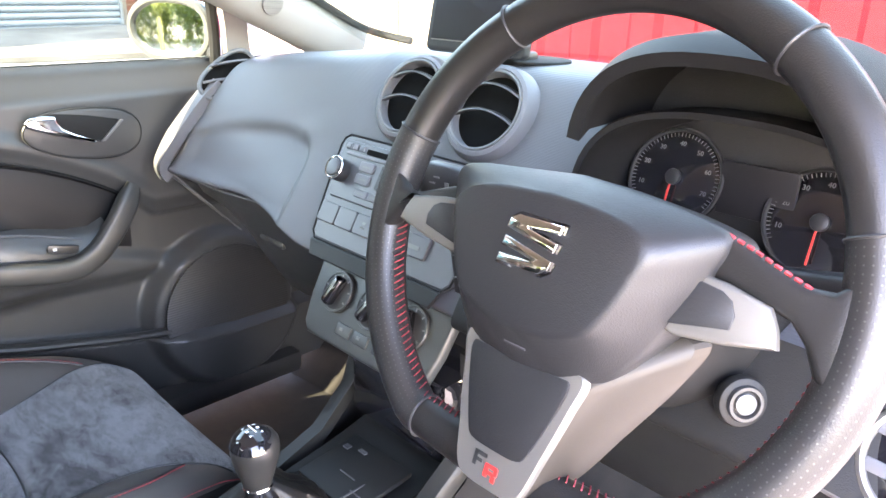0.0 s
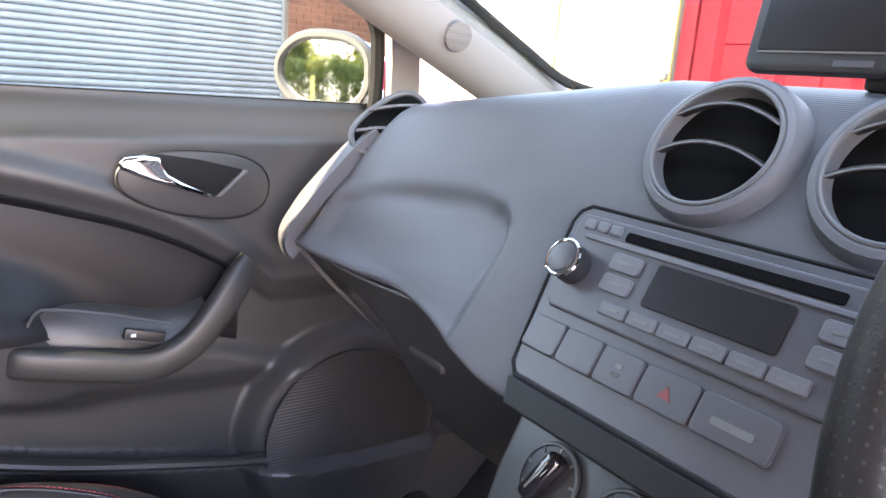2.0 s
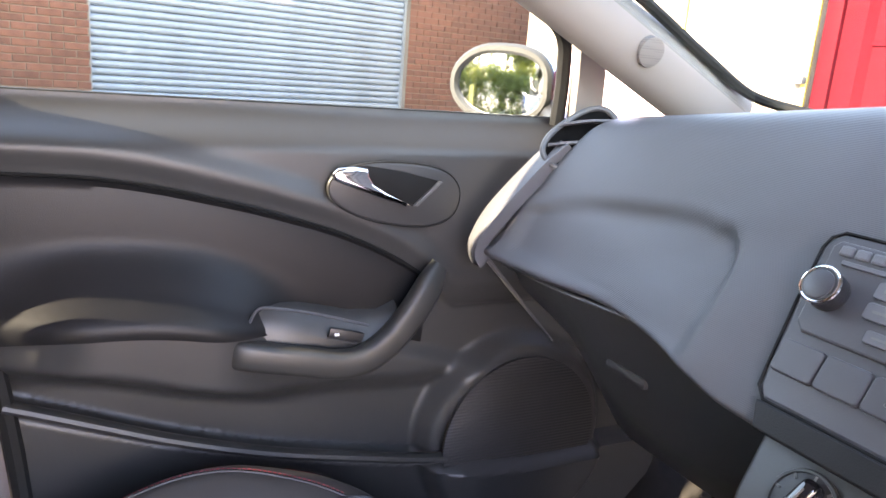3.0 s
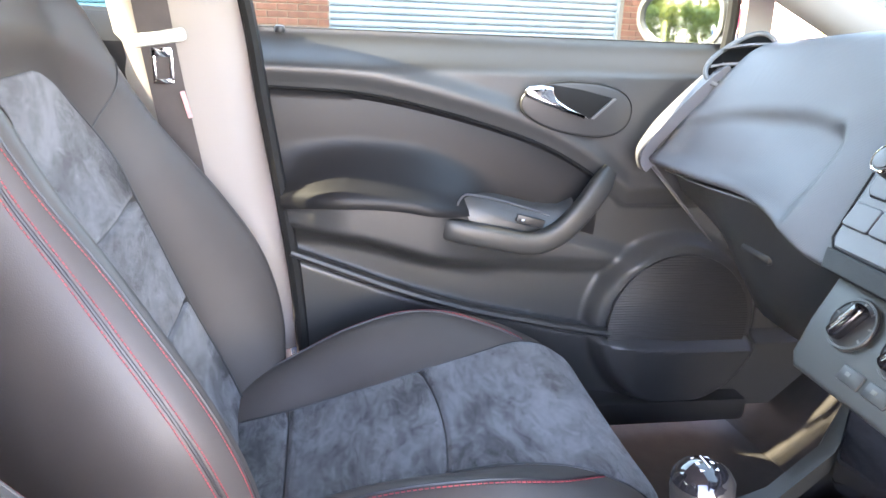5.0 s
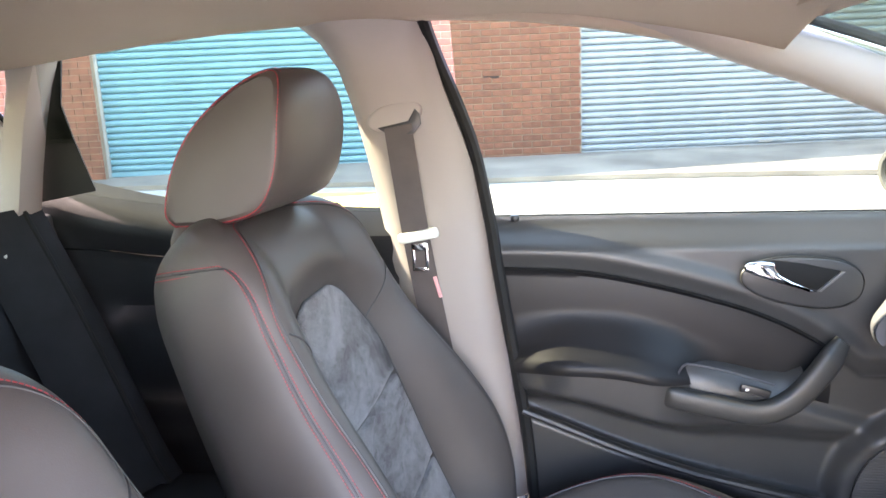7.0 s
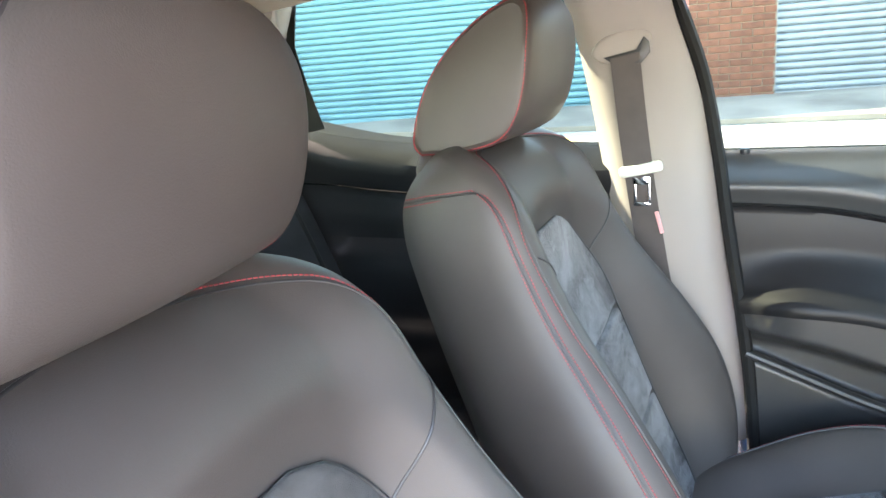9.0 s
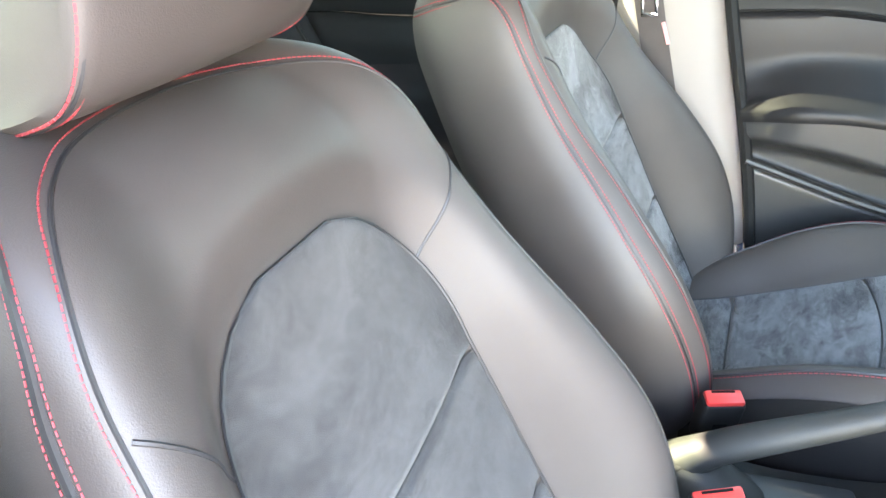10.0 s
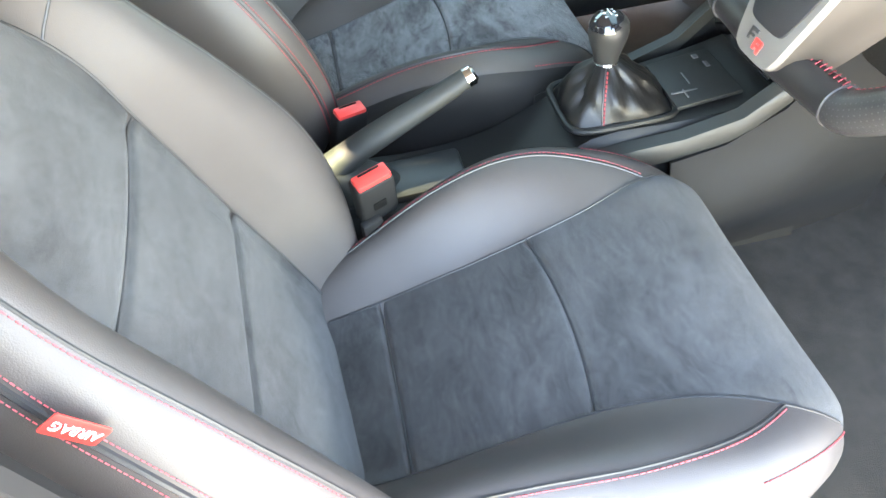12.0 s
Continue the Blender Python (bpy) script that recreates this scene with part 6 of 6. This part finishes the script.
for a0, a1 in ((-62, 18), (162, 242)):
    pts = [rim_at(radians(a0 + (a1 - a0) * k / 30)) for k in range(31)]
    b = tube(pts, 0.0172, 18)
    uv = b.loops.layers.uv.new("uv")
    b.verts.index_update()
    for f in b.faces:
        for lp in f.loops:
            i = lp.vert.index
            lp[uv].uv = ((i // 18) * 0.0083, (i % 18) * 0.0060 if not (i % 18 == 0 and any(o.vert.index % 18 == 17 for o in f.loops)) else 18 * 0.0060)
    wpart("perforated_grip", b, "perforated", rim, "finely perforated leather grip")
for a in (-62, 18, 55, 125, 162, 242):
    p0, p1 = rim_at(radians(a - 1)), rim_at(radians(a + 1))
    t = (p1 - p0).normalized()
    m = turned(t)
    wpart("seam_ring", ring(0.0172, 0.0012, rim_at(radians(a)), m, 24, 6), "piping", rim)
for a0, a1 in ((184, 250), (-70, -4), (250, 290)):
    st = bmesh.new()
    n = int(abs(a1 - a0) / 1.9)
    for k in range(n + 1):
        a = radians(a0 + (a1 - a0) * k / n)
        c = rim_at(a)
        inw = Vector((-math.cos(a), -math.sin(a), 0)) if c.y > -0.149 else Vector((0, 1, 0))
        tan = Vector((-inw.y, inw.x, 0))
        p, q = c + inw * 0.0160 + Vector((0, 0, 0.0060)) - tan * 0.0026, c + inw * 0.0172 + Vector((0, 0, -0.004)) + tan * 0.0026
        tube([p, (p + q) / 2 + inw * 0.0008, q], 0.00062, 5, bm=st)
    wpart("stitching", st, "thread", rim, "slanted red stitching inside the rim")

def mirrored(half, n=6):
    """A closed smooth outline from its right half, from the top to the bottom."""
    right = [(p.x, p.y) for p in spline([(x, y, 0) for x, y in half], n)]
    return right + [(-x, y) for x, y in right[-2:0:-1]]


HUB_O = mirrored(((0.0, 0.053), (0.040, 0.051), (0.080, 0.046), (0.106, 0.037), (0.102, 0.012), (0.089, -0.020), (0.075, -0.047), (0.058, -0.070), (0.034, -0.085), (0.0, -0.090)))
HUB_P = mirrored(((0.0, 0.034), (0.035, 0.032), (0.062, 0.026), (0.073, 0.014), (0.068, -0.006), (0.060, -0.026), (0.049, -0.041), (0.026, -0.050), (0.0, -0.053)))
hub_rows = []
for f, z in ((0.0, -0.03), (0.0, 0.010), (0.02, 0.0165), (0.08, 0.0205), (0.5, 0.0345), (0.90, 0.0462), (0.97, 0.0480)):
    hub_rows.append([(a[0] + (b[0] - a[0]) * f, a[1] + (b[1] - a[1]) * f, z) for a, b in zip(HUB_O, HUB_P)])
for k, z in ((0.95, 0.0487), (0.7, 0.0502), (0.4, 0.0512), (0.08, 0.0516)):
    hub_rows.append([(x * k, y * k - 0.008 * (1 - k), z) for x, y in HUB_P])
hub = wpart("airbag_cover", loft(hub_rows), "hub", wheel, "smooth black airbag cover with a raised centre pad", 50)
for x, y, w in ((-0.002, -0.060, 0.012), (0.0, -0.066, 0.018)):
    wpart("cover_mark", box((w, 0.002, 0.0006), (x, y, 0.0405 if y > -0.063 else 0.0377), 0, Matrix.Rotation(radians(38), 3, "X")), "panel", hub)
emblem_half = [(-0.0185, 0.0125), (-0.0125, 0.0165), (0.0215, 0.0165), (0.0206, 0.0104), (-0.0040, 0.0100), (-0.0036, 0.0091), (0.0207, 0.0050), (0.0192, -0.0014), (-0.0200, 0.0064)]
for k, s_ in enumerate((1, -1)):
    out = [(s_ * x, s_ * y) for x, y in emblem_half]
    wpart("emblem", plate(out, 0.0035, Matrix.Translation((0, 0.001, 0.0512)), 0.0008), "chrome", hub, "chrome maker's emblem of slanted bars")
    wpart("emblem_well", plate([(x * 1.10, y * 1.10) for x, y in out], 0.0008, Matrix.Translation((0, 0.001, 0.0506)), 0), "gloss", hub)
for sd in (-1, 1):
    sp = [(0.094, 0.041), (0.112, 0.036), (0.132, 0.029), (0.150, 0.023), (0.164, 0.024), (0.176, 0.036), (0.178, -0.034), (0.166, -0.022), (0.158, -0.008), (0.148, 0.002), (0.112, 0.011), (0.092, 0.013)]
    if sd < 0:
        sp = [(x, y - 0.014 * ss(0.0, 0.02, y) * (1 - ss(0.168, 0.180, x))) for x, y in sp]
    sp = [(sd * x, y) for x, y in sp]
    spoke = wpart("spoke", plate(sp, 0.017, Matrix.Translation((0, 0, -0.002)), 0.006, 4), "wheel_leather", wheel, "leather covered side spoke", 60)
    if sd > 0:
        wpart("spoke_stitching", stitches([(sd * x, y, 0.0120) for x, y in ((0.104, 0.0385), (0.118, 0.0345), (0.134, 0.0285), (0.152, 0.0225))], width=0.0012), "thread", spoke)
    br = [(0.085, 0.015), (0.112, 0.0125), (0.138, 0.0067), (0.1445, -0.004), (0.1476, -0.0144), (0.120, -0.0215), (0.0907, -0.0259), (0.080, -0.0236)]
    br = [(sd * (x + (0.006 * ss(0.112, 0.14, x) if sd < 0 else 0)), y) for x, y in br]
    tr = wpart("spoke_trim", plate(br, 0.010, Matrix.Translation((0, 0, 0.010)), 0.003, 3), "satin", spoke, "satin silver spoke trim")
    bk = [(0.085, 0.0115), (0.112, 0.0075), (0.1185, 0.0038), (0.1225, -0.004), (0.1215, -0.0122), (0.0822, -0.0206)]
    bk = [(sd * x, y) for x, y in bk]
    wpart("spoke_insert", plate(bk, 0.003, Matrix.Translation((0, 0, 0.0185)), 0.0012), "black", tr, "black button blank")
LOW_F = mirrored(((0.0, -0.070), (0.030, -0.070), (0.050, -0.072), (0.046, -0.095), (0.036, -0.135), (0.029, -0.160), (0.020, -0.168), (0.0, -0.169)))
LOW_B = mirrored(((0.0, -0.030), (0.050, -0.030), (0.098, -0.026), (0.090, -0.058), (0.062, -0.110), (0.042, -0.146), (0.028, -0.158), (0.0, -0.160)))
rows = [[(x, y, -0.022) for x, y in LOW_B], [(a[0] * 0.9 + b[0] * 0.1, a[1] * 0.9 + b[1] * 0.1, -0.010) for a, b in zip(LOW_B, LOW_F)], [(x * 1.02, y, 0.020) for x, y in LOW_F], [(x, y, 0.024) for x, y in LOW_F], [(x * 0.96, y * 0.994, 0.0255) for x, y in LOW_F]]
# Darker, warmer copy of the satin: the flank's shade and reflection as colour.
ls = wpart("lower_spoke", loft(rows[:3]), "satin_shaded", wheel, "silver lower spoke with a small badge, flank darkened for shade", 30)
wpart("spoke_face", loft(rows[2:]), "satin", ls, "satin silver face plate", 30)
ins = mirrored(((0.0, -0.076), (0.030, -0.076), (0.041, -0.078), (0.037, -0.100), (0.027, -0.130), (0.020, -0.140), (0.0, -0.1415)), 4)
wpart("lower_insert", plate(ins, 0.0025, Matrix.Translation((0, 0, 0.0248)), 0.001), "hub", ls, "dark lower insert")
bd = bmesh.new()
for sx, sy, w, h in ((-0.0125, -0.1515, 0.0030, 0.0105), (-0.0085, -0.1475, 0.0100, 0.0026), (-0.0095, -0.1520, 0.0070, 0.0024)):
    box((w, h, 0.001), (sx, sy, 0.0260), 0, bm=bd)
wpart("badge_dark", bd, "black_mark", ls, "black half of the badge")
bd = bmesh.new()
for sx, sy, w, h in ((-0.0015, -0.1560, 0.0030, 0.0095), (0.0030, -0.1525, 0.0080, 0.0026), (0.0066, -0.1545, 0.0026, 0.0050), (0.0030, -0.1570, 0.0066, 0.0022), (0.0055, -0.1600, 0.0032, 0.0045)):
    box((w, h, 0.001), (sx, sy, 0.0260), 0, bm=bd)
wpart("badge_red", bd, "red", ls, "red half of the badge")
col = thing("steering_column", (0.372, 0.56, 0.86), "black steering column shroud with ignition lock", "steering column")
shroud = []
for y, w, t, b in ((0.455, 0.052, 0.050, -0.070), (0.50, 0.075, 0.055, -0.105), (0.56, 0.085, 0.052, -0.125), (0.64, 0.085, 0.045, -0.135), (0.70, 0.08, 0.04, -0.13)):
    cz = 0.935 + (0.455 - y) * 0.30
    shroud.append([(0.372 + w * math.cos(a) * (0.9 + 0.1 * abs(math.cos(a))), y, cz + (t if math.sin(a) > 0 else -b) * math.sin(a)) for a in [2 * math.pi * k / 28 for k in range(28)]])
part("shroud", loft(shroud), M["console_black"], col)
it = turned((0.75, -0.6, 0.2))
ig = part("ignition_bezel", disc(0.021, 0.014, (0.456, 0.545, 0.830), it, 32, 0.006), M["console_black"], col, "round ignition lock")
part("lock_ring", ring(0.0125, 0.0025, Vector((0.456, 0.545, 0.830)) + it @ Vector((0, 0, 0.008)), it, 32, 6), M["black"], ig)
part("lock_face", disc(0.0085, 0.004, Vector((0.456, 0.545, 0.830)) + it @ Vector((0, 0, 0.008)), it, 24, 0.001), M["trim"], ig)
for sd in (-1, 1):
    rows = []
    for f, k in ((0, 0.5), (0.25, 0.6), (0.45, 0.8), (0.62, 1.05), (0.80, 1.15), (0.95, 1.1), (1.0, 0.8)):
        c = Vector((0.372 + sd * (0.06 + 0.148 * f), 0.520 - 0.035 * f, 0.941 + 0.014 * f))
        rows.append([c + Vector((0, 0.010 * k * math.copysign(abs(math.cos(a)) ** 0.6, math.cos(a)), 0.018 * k * math.copysign(abs(math.sin(a)) ** 0.6, math.sin(a)))) for a in [2 * math.pi * i / 24 for i in range(24)]])
    stalk = part("stalk", loft(rows), M["black"], col, "black control stalk with small pale symbols")
    for q, w, h in ((0.56, 0.010, 0.0016), (0.64, 0.007, 0.006), (0.80, 0.006, 0.007), (0.87, 0.008, 0.0014), (0.90, 0.008, 0.0014)):
        part("stalk_mark", box((w, 0.001, h), (0.372 + sd * (0.06 + 0.148 * q), 0.520 - 0.035 * q - 0.0112, 0.944 + 0.014 * q + (0.006 if q == 0.87 else 0)), 0), M["dial_print"], stalk)
pod = part("audio_pod", box((0.036, 0.034, 0.066), (0.238, 0.474, 0.900), 0.012, Matrix.Rotation(radians(-12), 3, "Y"), 4), M["black"], col, "black audio control pod behind the wheel")
for k in range(3):
    key = part("pod_key", box((0.020, 0.004, 0.015), (0.236 + 0.003 * k, 0.4565, 0.920 - 0.019 * k), 0.002, Matrix.Rotation(radians(-12), 3, "Y")), M["black"], pod)
    part("key_mark", box((0.008, 0.0008, 0.002), (0.236 + 0.003 * k, 0.4543, 0.920 - 0.019 * k), 0.0, Matrix.Rotation(radians(-12), 3, "Y")), M["trim"], key)

# ---- centre console, gear lever, handbrake, buckles ----
console = thing("centre_console", (0, 0.25, 0.25), "dark grey plastic centre console with raised side rails", "centre console")
TOPZ = ((-0.45, 0.40), (-0.12, 0.43), (0.0, 0.430), (0.10, 0.425), (0.22, 0.440), (0.30, 0.475), (0.34, 0.495), (0.47, 0.505), (0.56, 0.515), (0.66, 0.54))
rings = []
for i in range(31):
    y = -0.45 + 1.13 * i / 30
    z = table(y, TOPZ)
    w = 0.078 + 0.018 * ss(0.3, 0.6, y)
    rings.append([(x, y, zz) for x, zz in ((-w - 0.035, 0.245), (-w - 0.015, z - 0.06), (-w, z - 0.012), (-w + 0.010, z), (-0.03, z - 0.004), (0.03, z - 0.004), (w - 0.010, z), (w, z - 0.012), (w + 0.015, z - 0.06), (w + 0.035, 0.245))])
part("tunnel", loft(rings), M["console_black"], console)
part("gear_plate", box((0.118, 0.10, 0.008), (0.0, 0.522, 0.516), 0.003, Matrix.Rotation(radians(6), 3, "X")), M["console_black"], console, "black plate with thin moulded lines")
for x, y, w, h in ((-0.045, 0.545, 0.010, 0.008), (-0.020, 0.552, 0.014, 0.006), (0.03, 0.50, 0.002, 0.05), (0.0, 0.51, 0.03, 0.0015), (0.035, 0.495, 0.02, 0.0015)):
    part("plate_mark", box((w, h, 0.002), (x, y, 0.5205 + 0.1 * (y - 0.522)), 0), M["panel"], console)
part("cubby", box((0.19, 0.10, 0.12), (0.0, 0.640, 0.600), 0.012), M["gloss"], console, "dark open cubby under the heater panel")
for sd in (-1, 1):
    rl = [[(sd * (x + dx), y, z + dz) for dx, dz in ((-0.010, 0.010), (0.012, 0.008), (0.018, -0.006), (0.016, -0.022), (-0.008, -0.018))] for x, y, z in ((0.088, 0.30, 0.470), (0.095, 0.38, 0.482), (0.102, 0.46, 0.492), (0.108, 0.54, 0.515), (0.113, 0.60, 0.565), (0.116, 0.625, 0.63), (0.118, 0.60, 0.70))]
    part("side_rail", loft(rl), M["rail_dark"], console, "satin grey side rail")
    sp = []
    for y, t, b in ((0.44, 0.470, 0.26), (0.52, 0.485, 0.26), (0.60, 0.53, 0.26), (0.68, 0.64, 0.27), (0.80, 0.70, 0.30)):
        sp.append([(sd * (0.120 + 0.035 * math.sin(math.pi * k / 8) ** 2), y, b + (t - b) * k / 8) for k in range(9)])
    part("side_panel", sheet(sp, 0.006 * -sd), M["footwell"], console, "black moulded footwell side panel")
gear = thing("gear_lever", (0.0, 0.39, 0.50), "gear lever with leather boot and two-tone knob", "gear lever")
boot = []
for f in (0, 0.06, 0.14, 0.24, 0.34, 0.44, 0.54, 0.64, 0.74, 0.84, 0.92, 1.0):
    row = []
    g = f ** 1.45
    for i in range(72):
        a = 2 * math.pi * i / 72
        c, s = math.cos(a), math.sin(a)
        q = (abs(c) ** 5 + abs(s) ** 5) ** -0.2
        bx, by = 0.064 * c * q, 0.080 * s * q
        tx, ty = 0.0145 * c, 0.0145 * s
        swell = math.sin(math.pi * min(1.0, f * 1.05)) ** 0.8
        fold = (0.0065 * math.sin(4 * a + 5 * f) + 0.0045 * abs(math.sin(5.5 * a - 3 * f + 0.6)) - 0.004 + 0.002 * math.sin(17 * a + 9 * f)) * swell
        row.append((bx + (tx - bx) * g + fold * c, 0.395 + by + (ty - by) * g - 0.012 * f + fold * s, 0.504 + 0.076 * f + 0.004 * math.sin(3 * a + 1.0) * swell))
    boot.append(row)
bt = part("boot", loft(boot), M["boot_leather"], gear, "creased black leather gear boot")
part("boot_frame", tube([(0.066 * math.copysign(abs(math.cos(a)) ** 0.35, math.cos(a)), 0.395 + 0.083 * math.copysign(abs(math.sin(a)) ** 0.35, math.sin(a)), 0.506) for a in [2 * math.pi * k / 48 for k in range(48)]], 0.0055, 8, True), M["console_black"], gear)
seam = [Vector(row[67]) + Vector((0.0012, -0.0008, 0.0012)) for row in boot[1:-1]]
part("boot_seam", tube(seam, 0.0012, 6), M["piping"], bt)
part("boot_stitching", stitches([p + Vector((0.0022, 0.0022, 0.0008)) for p in seam], width=0.0012), M["thread"], bt, "red stitching along the boot seam")
kx, ky = 0.004, 0.379
knob = part("knob", loft([[(kx + 1.12 * r * math.cos(a), ky + 1.12 * r * 1.05 * math.sin(a), z) for a in [2 * math.pi * k / 28 for k in range(28)]] for z, r in ((0.578, 0.0145), (0.586, 0.0155), (0.598, 0.0185), (0.612, 0.0222), (0.625, 0.0240), (0.636, 0.0232), (0.644, 0.019), (0.649, 0.011), (0.650, 0.003))]), M["knob_grey"], gear, "rounded satin grey gear knob")
part("knob_cap", loft([[(kx + 1.12 * r * math.cos(a), ky - 0.002 + 1.12 * r * math.sin(a), z) for a in [2 * math.pi * k / 24 for k in range(24)]] for z, r in ((0.634, 0.0236), (0.640, 0.0220), (0.647, 0.0175), (0.6515, 0.010), (0.653, 0.002))]), M["gloss"], knob, "gloss black cap with the gear pattern")
pat = bmesh.new()
for dx in (-0.008, 0.0, 0.008):
    for dy in (-0.006, 0.006):
        box((0.0035, 0.0045, 0.001), (kx + dx, ky - 0.002 + dy, 0.6525 - 14 * (dx * dx + dy * dy)), 0, bm=pat)
box((0.017, 0.0012, 0.001), (kx, ky - 0.002, 0.6535), 0, bm=pat)
part("gear_pattern", pat, M["white_mark"], knob)
part("chrome_collar", ring(0.0150, 0.0030, (kx, ky, 0.578), None, 28, 8), M["chrome"], gear)
hb = thing("handbrake", (0.0, 0.05, 0.43), "dark grey handbrake lever with chrome button end", "handbrake")
hp = spline([(-0.002, -0.045, 0.455), (-0.004, 0.0, 0.493), (-0.008, 0.06, 0.523), (-0.014, 0.13, 0.553), (-0.020, 0.185, 0.577)], 5)
grip_r = [0.036 - 0.013 * ss(0, 0.30, k / (len(hp) - 1)) - 0.0065 * ss(0.3, 1.0, k / (len(hp) - 1)) for k in range(len(hp))]
part("grip", tube(hp, grip_r, 16, flat=0.86), M["brake_grip"], hb, "matt tapered grip")
tip = (hp[-1] - hp[-2]).normalized()
part("end_cap", tube([hp[-1] - tip * 0.005, hp[-1] + tip * 0.006, hp[-1] + tip * 0.010], [0.0168, 0.0165, 0.0120], 16, flat=0.86), M["chrome"], hb, "short chrome end cap")
part("shroud", loft([[(-0.002 + w * math.cos(a), y + d * math.sin(a), z) for a in [2 * math.pi * k / 24 for k in range(24)]] for z, y, w, d in ((0.420, -0.005, 0.044, 0.085), (0.445, -0.012, 0.041, 0.070), (0.468, -0.022, 0.036, 0.045), (0.484, -0.028, 0.026, 0.024))]), M["brake_grip"], hb, "moulded foot of the handbrake", angle=60)
part("slot_surround", box((0.09, 0.24, 0.02), (0.0, 0.045, 0.425), 0.008, Matrix.Rotation(radians(2), 3, "X")), M["black"], hb)
for sx, z, yy in ((0.146, 0.568, 0.030), (-0.090, 0.505, 0.012)):
    bk = thing("belt_buckle", (sx, yy, z - 0.16), "black belt buckle with red release button", "belt buckle", "belt buckles")
    tm = Matrix.Rotation(radians(-68), 3, "Z") @ Matrix.Rotation(radians(-14), 3, "X") @ Matrix.Rotation(radians(6 if sx > 0 else -6), 3, "Y")
    part("body", box((0.054, 0.028, 0.080), (sx, yy - 0.010, z - 0.03), 0.006, tm, 3), M["rubber"], bk)
    part("release_button", box((0.048, 0.022, 0.014), Vector((sx, yy - 0.010, z - 0.03)) + tm @ Vector((0, 0.001, 0.038)), 0.003, tm), M["red"], bk, "red release button")
    part("label_recess", box((0.018, 0.002, 0.014), Vector((sx, yy - 0.010, z - 0.03)) + tm @ Vector((0, 0.0145, -0.004)), 0.0005, tm), M["hollow_shade"], bk)
    part("button_slot", box((0.030, 0.003, 0.002), Vector((sx, yy - 0.010, z - 0.03)) + tm @ Vector((0, -0.006, 0.0448)), 0.0005, tm), M["hollow_shade"], bk)
    part("stem", box((0.03, 0.014, 0.13), (sx, yy - 0.02, z - 0.12), 0.004, tm), M["rubber"], bk)
part("sill_trim", box((0.10, 1.2, 0.05), (0.66, 0.25, 0.36), 0.012), M["pillar"], car, "pale door sill trim")
part("sill_trim", box((0.10, 1.2, 0.05), (-0.66, 0.25, 0.31), 0.012), M["black"], car)


# ---- bricks of the walls, piece by piece ----
def brick_mesh():
    b = box((0.105, 0.215, 0.065), (0, 0, 0), 0.004, seg=1)
    return finish(b, M["brick"], "brick", 30)


one_brick = brick_mesh()
turn_face = Matrix.Rotation(FACE_TURN, 4, "Z")
wall_parts = [o for o in building.children if o.name.startswith("wall") and not o.name.startswith("wall_stain")]


def courses(u0, u1):
    rnd = random.Random(int(u0 * 100))
    for k in range(int((WALL_H - 0.01) / 0.075)):
        z = 0.042 + k * 0.075
        u = u0 + (0.1095 if k % 2 == 0 else -0.003)
        while u < u1 + 0.10:
            yield u, z, rnd.uniform(-0.003, 0.003)
            u += 0.225


for (u0, u1), owner in zip(WALLS, wall_parts):
    rest_v, rest_f = [], []
    for u, z, d in courses(u0, u1):
        w0, w1 = max(u - 0.1075, u0 + 0.002), min(u + 0.1075, u1 - 0.002)
        if w1 - w0 < 0.02:
            continue
        near = (u0 == -1.78) or (u0 == 3.95 and u < 5.0 and z < 1.2)
        if near and w1 - w0 > 0.2 and z < 2.0:
            ob = new("brick", one_brick)
            ob.matrix_basis = Matrix.Translation(on_face(u, z, -0.046 + d)) @ turn_face
            ob.parent, ob.matrix_parent_inverse = owner, world_of(owner).inverted()
            continue
        i = len(rest_v)
        rest_v += [on_face(a, b, c) for c in (-0.05, 0.005 + d) for a, b in ((w0, z - 0.0325), (w1, z - 0.0325), (w1, z + 0.0325), (w0, z + 0.0325))]
        rest_f += [(i + 4, i + 5, i + 6, i + 7), (i, i + 4, i + 7, i + 3), (i + 1, i + 2, i + 6, i + 5), (i + 3, i + 7, i + 6, i + 2), (i, i + 1, i + 5, i + 4)]
    me = bpy.data.meshes.new("brickwork")
    me.from_pydata(rest_v, [], rest_f)
    me.materials.append(M["brick"])
    rest = new("brickwork", me)
    rest.parent, rest.matrix_parent_inverse = owner, world_of(owner).inverted()
    tagged(rest, "orange bricks in running bond", kind="stuff")
